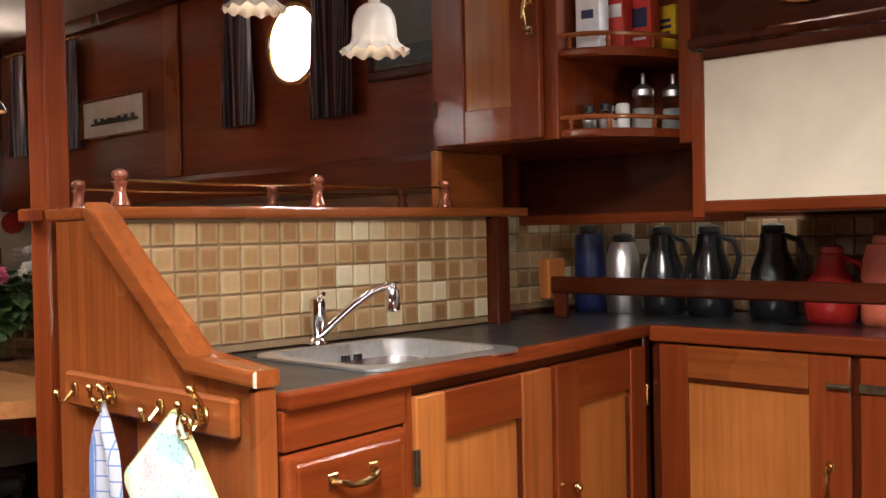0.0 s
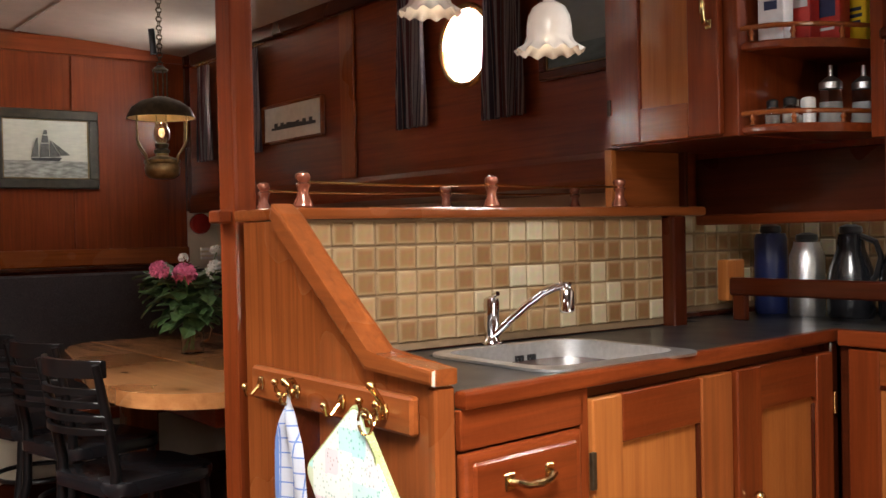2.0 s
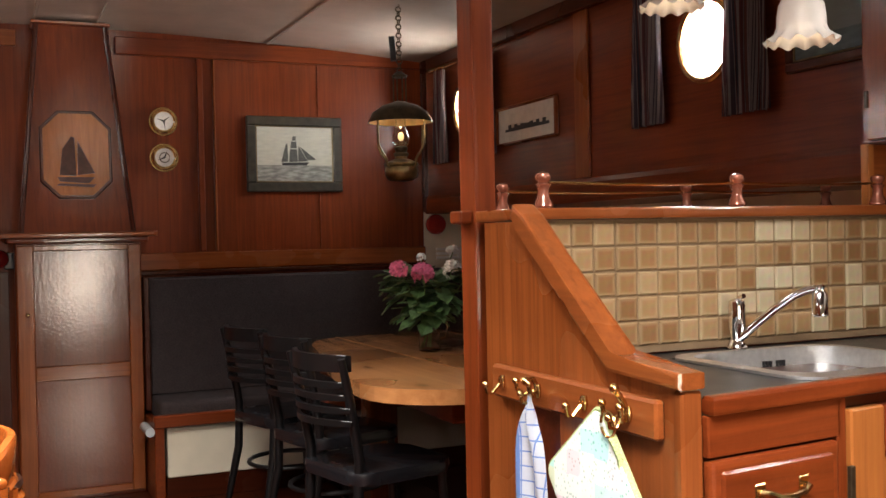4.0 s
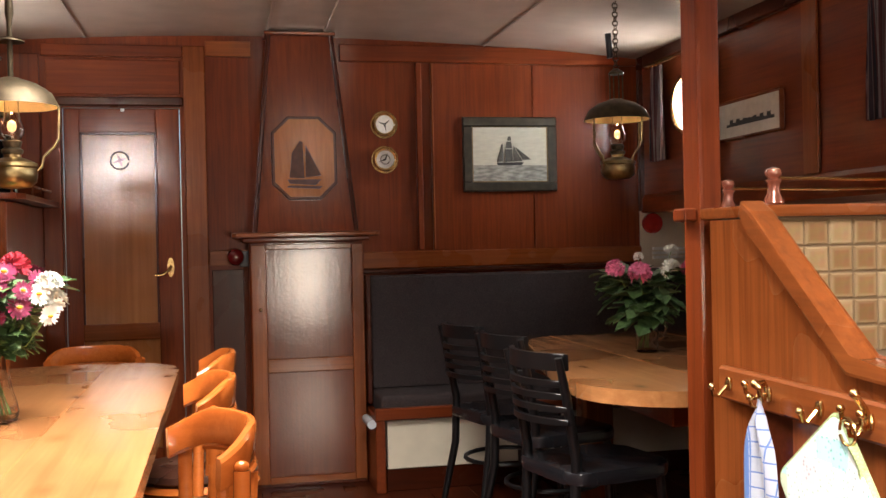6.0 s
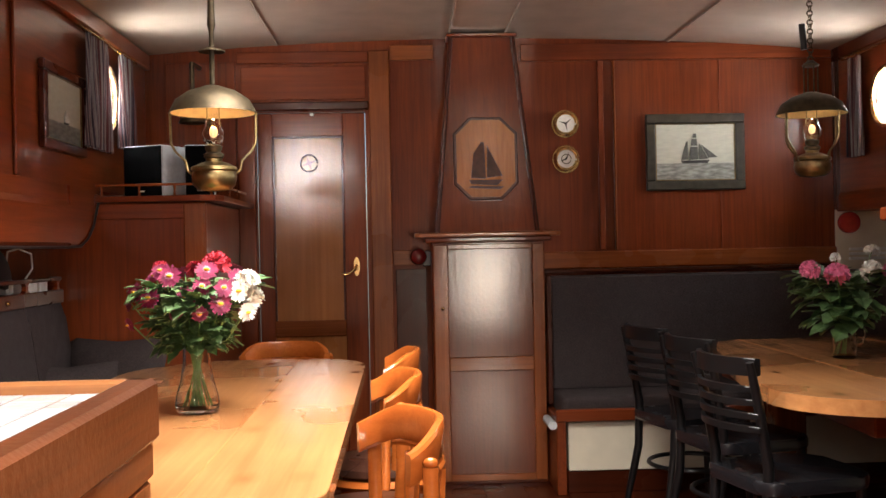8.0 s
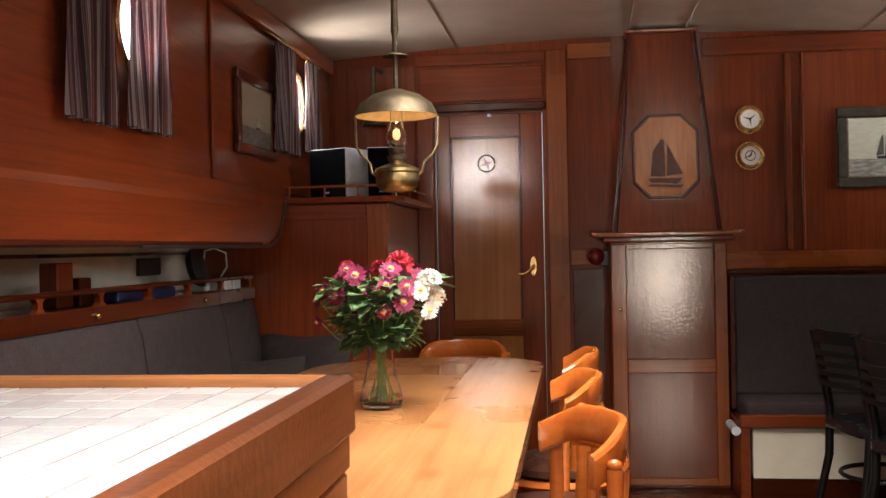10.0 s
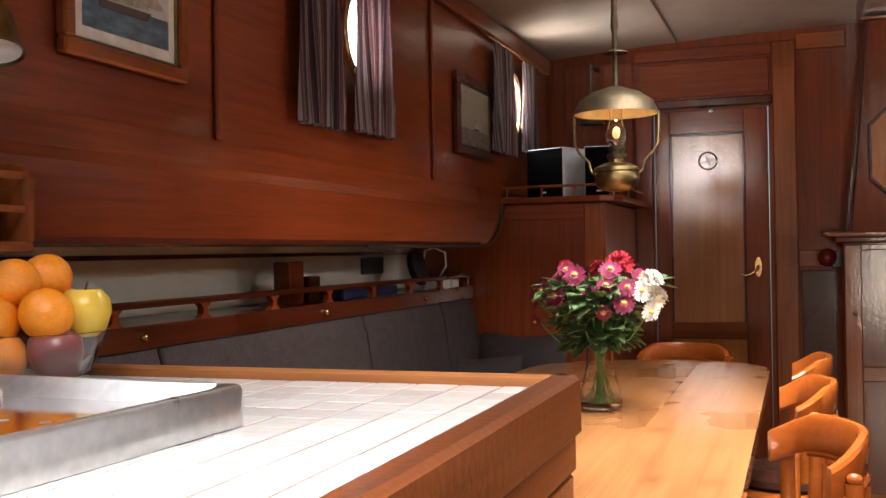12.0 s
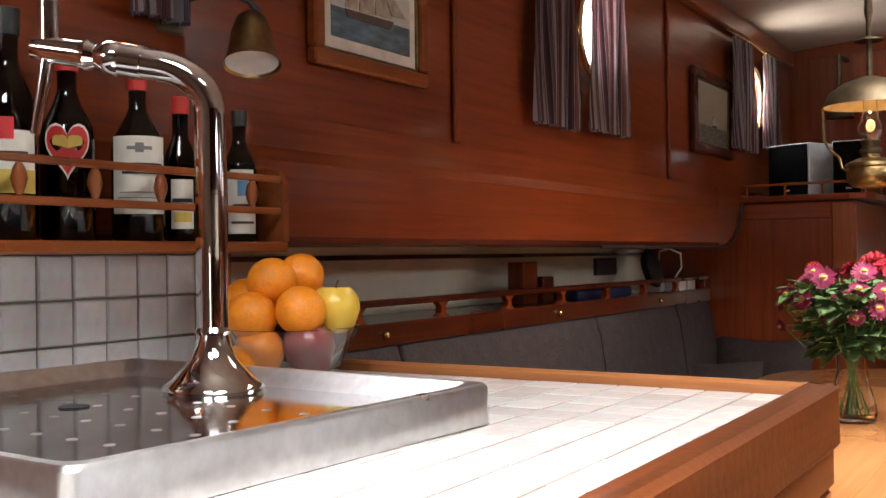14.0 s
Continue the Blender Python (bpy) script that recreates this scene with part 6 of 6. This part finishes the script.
for x, side, spans in ((-1.29, 1, ((2.53, 2.83, 1.575, 2.13), (2.895, 3.215, 1.59, 2.13), (4.35, 4.76, 1.66, 2.13), (4.86, 5.15, 1.7, 2.13), (0.62, 0.86, 1.58, 2.13), (1.18, 1.3, 1.6, 2.13))), (2.34, -1, ((3.19, 3.40, 1.625, 2.13), (2.64, 2.87, 1.61, 2.13), (5.12, 5.3, 1.63, 2.13), (4.55, 4.75, 1.63, 2.13)))):
    for y0, y1, z0, z1 in spans:
        curtain(x, y0, y1, z0, z1, side, 4)
    ys = [v for s_ in spans for v in s_[:2]]
    for lo_, hi_ in ((min(ys) if x > 0 else 2.5, 3.45 if x > 0 else 3.27), (4.5 if x > 0 else 4.3, 5.35 if x > 0 else 5.2)):
        single("curtain_rod", tube([(x + side * 0.02, lo_, 2.142), (x + side * 0.02, hi_, 2.142)], 0.005, 8), BRASS, "thin brass curtain rod", "curtain rod", smooth=True)


# ---- lamps ----
def lantern(at, s, label, chain):
    t = thing("oil_lantern", label, "lantern", "hanging brass lanterns", at=at)
    t.scale = (s, s, s)
    top = (ceil_z(at[0]) - at[2]) / s
    part("shade", lathe([(0.022, 0.33), (0.035, 0.325), (0.075, 0.312), (0.115, 0.285), (0.132, 0.252), (0.136, 0.243), (0.133, 0.244), (0.112, 0.281), (0.073, 0.306), (0.022, 0.322)], 36), OLDBRASS, t, "wide aged brass shade", True)
    part("shade_lining", lathe([(0.024, 0.319), (0.071, 0.303), (0.11, 0.278), (0.1305, 0.244), (0.109, 0.279), (0.07, 0.305), (0.024, 0.3205)], 36), SHADE_IN, t, "cream enamel lining", True)
    part("font", lathe([(0.02, 0.0), (0.05, 0.004), (0.066, 0.02), (0.07, 0.045), (0.066, 0.06), (0.072, 0.065), (0.07, 0.075), (0.04, 0.088), (0.025, 0.092), (0.025, 0.105)], 28), DULL, t, "brass oil font", True)
    part("burner", lathe([(0.022, 0.1), (0.03, 0.105), (0.032, 0.115), (0.022, 0.122), (0.026, 0.13), (0.028, 0.14), (0.02, 0.145)], 20), OLDBRASS, t, "", True)
    part("chimney", lathe([(0.02, 0.142), (0.033, 0.16), (0.036, 0.18), (0.026, 0.205), (0.02, 0.235), (0.021, 0.28), (0.019, 0.28), (0.018, 0.235), (0.024, 0.205), (0.034, 0.18), (0.031, 0.16), (0.018, 0.143)], 20), GLASS, t, "glass chimney", True)
    part("bulb", ball((0, 0, 0.185), 0.013, 1.4), BULB, t, "glowing bulb", True)
    for a in ((0, 180) if not chain else (25, 115, 205, 295)):
        c, s2 = math.cos(radians(a)), math.sin(radians(a))
        part("arm", tube([(c * 0.07, s2 * 0.07, 0.055), (c * 0.082, s2 * 0.082, 0.065), (c * 0.088, s2 * 0.088, 0.095), (c * 0.118, s2 * 0.118, 0.125), (c * 0.132, s2 * 0.132, 0.15), (c * 0.134, s2 * 0.134, 0.245)], 0.004, 8), DULL, t, "bent brass arm", True)
    part("smoke_bell", lathe([(0.01, 0.45), (0.04, 0.44), (0.042, 0.436), (0.01, 0.442)], 20), OLDBRASS, t, "", True) if not chain else None
    if chain:
        part("ballast_tube", tube([(-0.02, 0.012, 0.5), (-0.028, 0.012, 0.6)], 0.013, 10), BLACK, t, "short black tube on the chain", True)
        for a in (0, 90, 180, 270):
            c, s2 = 0.028 * math.cos(radians(a)), 0.028 * math.sin(radians(a))
            part("cage_bar", tube([(c, s2, 0.32), (c, s2, 0.43), (c * 0.5, s2 * 0.5, 0.45)], 0.003, 6), OLDBRASS, t)
        part("cage_top", lathe([(0.03, 0.43), (0.032, 0.438), (0.01, 0.455)], 16), OLDBRASS, t, "", True)
        z, i = 0.46, 0
        while z < top:
            bm = tube(arc((0, 0, z), 0.011, 0, 345, 12, "xz"), 0.0028, 6)
            bm.transform(Matrix.Rotation(radians(90 * (i % 2)), 4, "Z"))
            part("chain_link", bm, OLDBRASS, t)
            z, i = z + 0.018, i + 1
    else:
        part("rod", tube([(0, 0, 0.32), (0, 0, 0.5), (0, 0, 0.52), (0, 0, 0.56), (0, 0, top)], 0.007, 10, radii=[0.008, 0.008, 0.013, 0.011, 0.005]), OLDBRASS, t, "hanging rod", True)
    part("reflector", lathe([(0.03, 0.02), (0.045, 0.0), (0.04, -0.01), (0.01, -0.015)], 18, (0.06, 0.08, 0.03)), OLDBRASS, t, "", True) if chain else None
    lamp("lantern_bulb", "POINT", 2.4 if chain else 3.2, (1.0, 0.66, 0.32), Matrix.Translation((at[0], at[1], at[2] + 0.225 * s)), 0.003)
    return t


lantern((-0.572, 3.35, 1.405), 1.0, "aged brass hanging lantern with a wide shade", False)
lantern((1.755, 4.377, 1.48), 1.08, "aged brass hanging lantern on a chain", True)
sc = thing("wall_sconce", "small aged brass sconce with a conical shade", "sconce", at=(-1.02, 5.3, 1.86))
part("shade", lathe([(0.02, 0.1), (0.03, 0.09), (0.07, 0.0), (0.066, 0.0), (0.026, 0.088)], 24), OLDBRASS, sc, "", True)
part("tube", tube([(0, 0, 0.1), (0, 0, 0.3), (0, 0.2, 0.31)], 0.012, 10), OLDBRASS, sc, "", True)


def pendant(at):
    t = thing("pendant_lamp", "opal glass pendant lamp with a scalloped rim", "lamp", "pendant lamps over the sink", at=at)
    def wave(k, a, r, z):
        f = max(0, 1 - abs(k - 9) / 2.6)
        return r * (1 + 0.045 * f * math.cos(13 * a)), z + 0.0045 * f * math.cos(13 * a)
    part("shade", lathe([(0.012, 0.118), (0.012, 0.105), (0.021, 0.103), (0.034, 0.094), (0.043, 0.076), (0.046, 0.055), (0.0465, 0.036), (0.051, 0.022), (0.062, 0.011), (0.0705, 0.004), (0.068, 0.0055), (0.06, 0.013), (0.048, 0.024), (0.0435, 0.036), (0.043, 0.055), (0.0405, 0.074), (0.032, 0.091), (0.018, 0.1)], 78, wave=wave), OPAL, t, "scalloped opal glass shade", True)
    part("cap", lathe([(0.013, 0.118), (0.016, 0.124), (0.013, 0.14), (0.006, 0.157)], 18), WHITE, t, "", True)
    part("cord", tube([(0, 0, 0.155), (0, 0, ceil_z(at[0]) - at[2])], 0.003, 6), WHITE, t)
    part("bulb", ball((0, 0, 0.055), 0.016, 1.2), BULB, t, "glowing bulb", True)
    lamp("pendant_bulb", "POINT", 0.14, (1.0, 0.8, 0.55), Matrix.Translation((at[0], at[1], at[2] + 0.03)), 0.02)


pendant((1.5, 1.635, 1.582))
pendant((1.43, 1.95, 1.71))
wl = thing("wall_lamp", "brass bell-shaped wall lamp on a curved arm", "lamp", at=(-1.2, 1.37, 1.54))
bm = lathe([(0.012, 0.095), (0.024, 0.085), (0.033, 0.06), (0.038, 0.02), (0.046, 0.004), (0.048, 0.0), (0.045, 0.003), (0.035, 0.02), (0.03, 0.058), (0.022, 0.082)], 28)
bm.transform(Matrix.Rotation(radians(17), 4, (-0.73, -0.68, 0)))
part("shade", bm, DULL, wl, "aged brass shade", True)
bm = lathe([(0.001, 0.011), (0.03, 0.009), (0.042, 0.005), (0.0435, 0.004), (0.041, 0.0065), (0.029, 0.0105), (0.001, 0.0125)], 24)
bm.transform(Matrix.Rotation(radians(17), 4, (-0.73, -0.68, 0)))
part("reflector", bm, WHITE, wl, "white inner reflector", True)
part("arm", tube([(0, 0.02, 0.09), (-0.01, 0.0, 0.11), (-0.03, -0.05, 0.115), (-0.06, -0.08, 0.1), (-0.1, -0.08, 0.09)], 0.006, 8), BLACK, wl, "dark curved arm", True)
part("backplate", box(-0.108, -0.1, -0.11, -0.05, 0.05, 0.13, 0.004), OLDBRASS, wl)

# ---- flowers ----
LEAF = plain("leaf_green", (0.075, 0.14, 0.045), 0.5, var=0.5, scale=40)
PALEP = plain("pale_pink_petal", (0.62, 0.26, 0.36), 0.7, var=0.2, scale=60)
STEM = plain("stem_green", (0.12, 0.22, 0.06), 0.5, var=0.3)
MAGENTA = plain("magenta_petal", (0.24, 0.014, 0.065), 0.7, var=0.5, scale=60)
PINKP = plain("pink_petal", (0.75, 0.18, 0.32), 0.7, var=0.3, scale=60)
REDP = plain("red_petal", (0.42, 0.012, 0.03), 0.7, var=0.4, scale=60)
WHITEP = plain("white_petal", (0.78, 0.78, 0.72), 0.7, var=0.1, scale=60)
YEYE = plain("yellow_eye", (0.75, 0.4, 0.02), 0.8, var=0.3, scale=300)
WATER = glassy("water", (0.95, 0.98, 0.95), 0.0, 1.33)


def petals(bm, centre, normal, r, count, w, cup, rng, layers=1):
    nrm = Vector(normal).normalized()
    q = nrm.to_track_quat("Z", "Y")
    for la in range(layers):
        for i in range(count):
            a = 2 * math.pi * (i + 0.5 * la) / count + rng.uniform(-0.08, 0.08)
            rr = r * (1 - 0.25 * la) * rng.uniform(0.88, 1.06)
            c, s = math.cos(a), math.sin(a)
            pts = []
            for d, hw, h in ((0.12, w * 0.3, 0.0), (0.55, w, cup * 0.35), (0.88, w * 0.8, cup * 0.8), (1.0, w * 0.25, cup)):
                for sg in (-1, 1):
                    pts.append(Vector((c * rr * d - s * sg * hw * rr, s * rr * d + c * sg * hw * rr, h * rr + la * 0.004)))
            vs = [bm.verts.new(Vector(centre) + q @ p) for p in pts]
            for k in range(3):
                bm.faces.new((vs[2 * k], vs[2 * k + 1], vs[2 * k + 3], vs[2 * k + 2]))


def leaf(bm, base, d, size, rng):
    d = Vector(d).normalized()
    side = d.cross(Vector((rng.uniform(-0.3, 0.3), rng.uniform(-0.3, 0.3), 1))).normalized()
    up = side.cross(d)
    b = Vector(base)
    ctr = [(0.0, 0.02), (0.3, 0.3), (0.55, 0.22), (0.65, 0.32), (0.85, 0.15), (1.0, 0.01)]
    rows = []
    for t, w in ctr:
        p = b + d * size * t - up * size * 0.25 * t * t
        rows.append([bm.verts.new(p - side * w * size + up * 0.06 * size), bm.verts.new(p), bm.verts.new(p + side * w * size + up * 0.06 * size)])
    for a, c in zip(rows, rows[1:]):
        for k in range(2):
            bm.faces.new((a[k], a[k + 1], c[k + 1], c[k]))


def bouquet(name, at, label, vase_prof, heads, spread, leaves, seed, handle=False, leaf_size=(0.045, 0.075)):
    rng = random.Random(seed)
    t = thing(name, label, "flowers", "vases of flowers", at=at)
    v = part("vase", lathe(vase_prof, 32), THIN, t, "clear glass vase", True)
    if handle:
        r = vase_prof[2][0]
        h = max(z for _, z in vase_prof)
        part("handle", tube([(r, 0, h * 0.85), (r + 0.03, 0, h * 0.85), (r + 0.04, 0, h * 0.6), (r + 0.03, 0, h * 0.35), (r, 0, h * 0.3)], 0.005, 8), GLASS, v, "", True)
    for x, y, z, r, mat, kind, nx, ny, nz_ in heads:
        st_ = part("stem", tube([(-x * 0.16 + rng.uniform(-0.02, 0.02), -y * 0.16 + rng.uniform(-0.02, 0.02), 0.016), (x * 0.1 + rng.uniform(-0.01, 0.01), y * 0.1 + rng.uniform(-0.01, 0.01), max(q for _, q in vase_prof) * 0.9), (x * 0.6, y * 0.6, z * 0.72), (x, y, z)], 0.0021, 6), STEM, t, "", True)
        bm = bmesh.new()
        if kind == "daisy":
            petals(bm, (x, y, z), (nx, ny, nz_), r * 0.8, 21, 0.115, 0.2, rng, 3)
        else:
            for k in range(18 if kind == "ball" else 22):
                o_ = Vector((rng.uniform(-1, 1), rng.uniform(-1, 1), rng.uniform(-0.3, 1))).normalized()
                petals(bm, Vector((x, y, z)) + o_ * r * 0.55, o_, r * (0.55 if kind == "ball" else 0.32), 9 if kind == "ball" else 5, 0.2 if kind == "ball" else 0.3, 0.4, rng)
        f = part("flower_head", bm, mat, t, "open flower head")
        if kind == "daisy":
            nn = Vector((nx, ny, nz_)).normalized()
            part("flower_eye", ball(tuple(Vector((x, y, z)) + nn * 0.011), r * 0.2, 0.6, u=12, v=8), YEYE, f, "yellow eye", True)
            if mat == MAGENTA:
                ring = bmesh.new()
                petals(ring, Vector((x, y, z)) + nn * 0.0095, nn, r * 0.3, 15, 0.13, 0.1, rng)
                part("inner_petals", ring, PALEP, f, "pale pink inner petals")
    for k in range(leaves):
        a = rng.uniform(0, 2 * math.pi)
        rr = rng.uniform(0.1, 1.0)
        z0 = spread[1] + (spread[2] - spread[1]) * rng.random()
        w = spread[0] * (0.35 + 0.65 * (z0 - spread[1]) / (spread[2] - spread[1])) * rr
        bm = bmesh.new()
        for _ in range(3):
            aa = a + rng.uniform(-0.7, 0.7)
            leaf(bm, (w * math.cos(a), w * math.sin(a), z0), (math.cos(aa), math.sin(aa), rng.uniform(-0.5, 0.7)), rng.uniform(*leaf_size), rng)
        part("leaf", bm, LEAF, t)
    return t


VA = [(0.045, 0), (0.06, 0.005), (0.066, 0.026), (0.061, 0.055), (0.048, 0.1), (0.041, 0.14), (0.039, 0.18), (0.042, 0.212), (0.0395, 0.212), (0.0365, 0.18), (0.0385, 0.14), (0.0455, 0.1), (0.058, 0.055), (0.062, 0.028), (0.05, 0.014), (0.002, 0.012)]
M3 = "daisy"
bouquet("flower_vase", (-0.603, 3.17, 0.74), "magenta and white chrysanthemums in a clear glass vase", VA, [
    (-0.05, -0.1, 0.405, 0.045, MAGENTA, M3, -0.1, -1, 0.5), (-0.16, -0.05, 0.36, 0.039, MAGENTA, M3, -0.5, -1, 0.3), (-0.11, -0.1, 0.345, 0.043, MAGENTA, M3, -0.3, -1, 0.35),
    (0.0, -0.13, 0.345, 0.041, MAGENTA, M3, 0, -1, 0.3), (0.09, -0.1, 0.325, 0.043, MAGENTA, M3, 0.3, -1, 0.2), (0.05, -0.08, 0.42, 0.043, MAGENTA, M3, 0.2, -1, 0.7),
    (0.07, -0.03, 0.435, 0.047, REDP, "ball", 0, -1, 1), (0.01, -0.04, 0.42, 0.034, REDP, "ball", 0, -1, 1), (0.035, -0.12, 0.3, 0.033, MAGENTA, M3, 0.1, -1, -0.1),
    (-0.19, 0.0, 0.33, 0.034, MAGENTA, M3, -0.9, -0.6, 0.1), (-0.18, -0.04, 0.27, 0.028, MAGENTA, M3, -0.8, -0.8, -0.4), (0.13, -0.04, 0.395, 0.043, MAGENTA, M3, 0.7, -0.8, 0.6),
    (0.16, -0.05, 0.385, 0.042, WHITEP, "ball", 1, -1, 0.3), (0.175, -0.03, 0.335, 0.038, WHITEP, "ball", 1, -1, 0), (-0.12, 0.02, 0.4, 0.039, MAGENTA, M3, -0.4, -0.6, 0.9),
    (0.1, 0.08, 0.42, 0.043, MAGENTA, M3, 0.2, 0.5, 1), (-0.05, 0.1, 0.41, 0.043, MAGENTA, M3, -0.2, 0.6, 1), (-0.1, 0.0, 0.43, 0.026, REDP, "ball", 0, 0, 1),
    (-0.08, -0.08, 0.42, 0.036, MAGENTA, M3, -0.2, -0.9, 0.6), (-0.03, -0.13, 0.3, 0.026, MAGENTA, M3, 0, -1, 0), (0.1, -0.1, 0.37, 0.038, MAGENTA, M3, 0.4, -1, 0.4),
    (0.135, -0.08, 0.36, 0.042, WHITEP, M3, 0.6, -1, 0.2), (0.16, -0.07, 0.3, 0.038, WHITEP, M3, 0.8, -1, -0.2), (0.04, -0.1, 0.375, 0.036, MAGENTA, M3, 0.1, -1, 0.5)],
    (0.17, 0.2, 0.38), 210, 4, False, (0.05, 0.085))
VB = [(0.04, 0), (0.046, 0.004), (0.047, 0.12), (0.05, 0.16), (0.047, 0.16), (0.044, 0.12), (0.042, 0.012), (0.002, 0.01)]
bouquet("flower_vase", (1.765, 4.12, 0.74), "pink and white hydrangeas in a glass jug", VB, [
    (-0.09, -0.15, 0.335, 0.055, PINKP, "ball", 0, -1, 0.5), (-0.17, -0.09, 0.355, 0.045, PINKP, "ball", 0, -1, 0.5), (0.15, -0.12, 0.345, 0.05, PINKP, "ball", 0, -1, 0.5),
    (0.04, -0.16, 0.35, 0.06, WHITEP, "cluster", 0, -1, 0.5), (0.08, -0.08, 0.42, 0.045, WHITEP, "cluster", 0, -1, 0.5), (-0.04, -0.02, 0.4, 0.03, WHITEP, "cluster", 0, 0, 1)],
    (0.19, 0.14, 0.35), 64, 9, True, (0.08, 0.13))

# ---- tiles ----
def tile_mesh(name, w, h, d, mat, r=0.003):
    me = bpy.data.meshes.new(name)
    bm = bmesh.new()
    a = [(-w, -h, 0), (w, -h, 0), (w, h, 0), (-w, h, 0)]
    k = r / max(w, h)
    lo = [bm.verts.new(p) for p in a]
    mi = [bm.verts.new((x, y, d * 0.55)) for x, y, _ in a]
    hi = [bm.verts.new((x - math.copysign(r, x), y - math.copysign(r, y), d)) for x, y, _ in a]
    for p, q in ((lo, mi), (mi, hi)):
        for i in range(4):
            bm.faces.new((p[i], p[(i + 1) % 4], q[(i + 1) % 4], q[i]))
    bm.faces.new(hi)
    bm.to_mesh(me)
    bm.free()
    me.materials.append(mat)
    return me


def lay(mesh, parent, frame_m, us, vs, jitter=0.0004):
    for u in us:
        for v in vs:
            ob = new("tile", mesh)
            ob.parent = parent
            ob.matrix_basis = frame_m @ Matrix.Translation((u + random.uniform(-jitter, jitter), v + random.uniform(-jitter, jitter), random.uniform(-0.0004, 0.0004))) @ Matrix.Rotation(random.uniform(-0.004, 0.004), 4, "Z")


# tan mosaic behind the sink
PT = 0.0508
ts = thing("tiled_splashback", "tan glazed mosaic tiles with brown grout", "tiles", kind="structure", at=(0, 0, 0))
part("grout", box(1.02, 2.06, 1.836, 1.8445, 0.98, 1.2515), GROUT_T, ts, "brown grout")
tm = tile_mesh("tile", 0.0233, 0.0233, 0.006, TILE_T)
lay(tm, ts, Matrix.Translation((1.0, 1.8365, 0)) @ Matrix.Rotation(radians(90), 4, "X"), [0.042 + PT * (i + 0.5) for i in range(20)], [1.2485 - PT * (k + 0.5) for k in range(5)])
ts2 = thing("tiled_splashback", "tan glazed mosaic tiles in the galley corner", "tiles", kind="structure", at=(0, 0, 0))
part("grout", box(2.115, 2.698, 1.953, 1.961, 0.98, 1.262), GROUT_T, ts2, "brown grout")
lay(tm, ts2, Matrix.Translation((2.115, 1.9535, 0)) @ Matrix.Rotation(radians(90), 4, "X"), [PT * (i + 0.5) for i in range(11)], [1.256 - PT * (k + 0.5) for k in range(6)][:5])
ts3 = thing("tiled_splashback", "tan glazed mosaic tiles behind the flasks", "tiles", kind="structure", at=(0, 0, 0))
part("grout", box(2.69, 2.698, 0.7, 1.95, 0.98, 1.24), GROUT_T, ts3, "brown grout")
lay(tm, ts3, Matrix.Translation((2.6905, 1.95, 0)) @ Matrix.Rotation(radians(-90), 4, "Z") @ Matrix.Rotation(radians(90), 4, "X"), [PT * (i + 0.5) for i in range(24)], [1.235 - PT * (k + 0.5) for k in range(5)])

# white tiles on the bar and on the wall under the bottle shelf
PW = 0.0595
bt = thing("bar_tiles", "white glazed tiles with grey grout on the bar", "tiles", kind="structure", at=(0, 0, 0))
part("grout", box(-1.262, -0.348, 0.3, 1.418, BT - 0.012, BT - 0.0011), GROUT_W, bt, "grey grout")
wm = tile_mesh("tile", PW / 2 - 0.0021, PW / 2 - 0.0011, 0.006, TILE_W, 0.0005)
lay(wm, bt, Matrix.Translation((-0.349, 1.417, BT - 0.006)), [-PW * (i + 0.5) for i in range(15)], [-PW * (k + 0.5) for k in range(18)])
PV = 0.0585
wt_ = thing("wall_tiles", "white glazed wall tiles under the bottle shelf", "tiles", kind="structure", at=(0, 0, 0))
part("grout", box(-1.266, -1.26, 0.4, 1.375, 1.03, 1.232), GROUT_W, wt_, "grey grout")
vm = tile_mesh("tile", PV / 2 - 0.0017, 0.0305, 0.006, TILE_W, 0.002)
lay(vm, wt_, Matrix.Translation((-1.261, 0.415, 0)) @ Matrix.Rotation(radians(90), 4, "Z") @ Matrix.Rotation(radians(90), 4, "X"), [PV * (i + 0.5) for i in range(16)], [1.232 - 0.0645 * (k + 0.5) for k in range(3)])
# floor planks
for i in range(24):
    me = bpy.data.meshes.new("plank")
    bm = box(-0.098, 0.098, -4.1, 4.1, -0.004, 0.0, 0.001)
    bm.to_mesh(me)
    bm.free()
    me.materials.append(MAH_D["y"])
    ob = new("plank", me)
    ob.parent = floor
    ob.matrix_basis = pose(-1.9 + 0.2 * i, 1.5, 0.0)
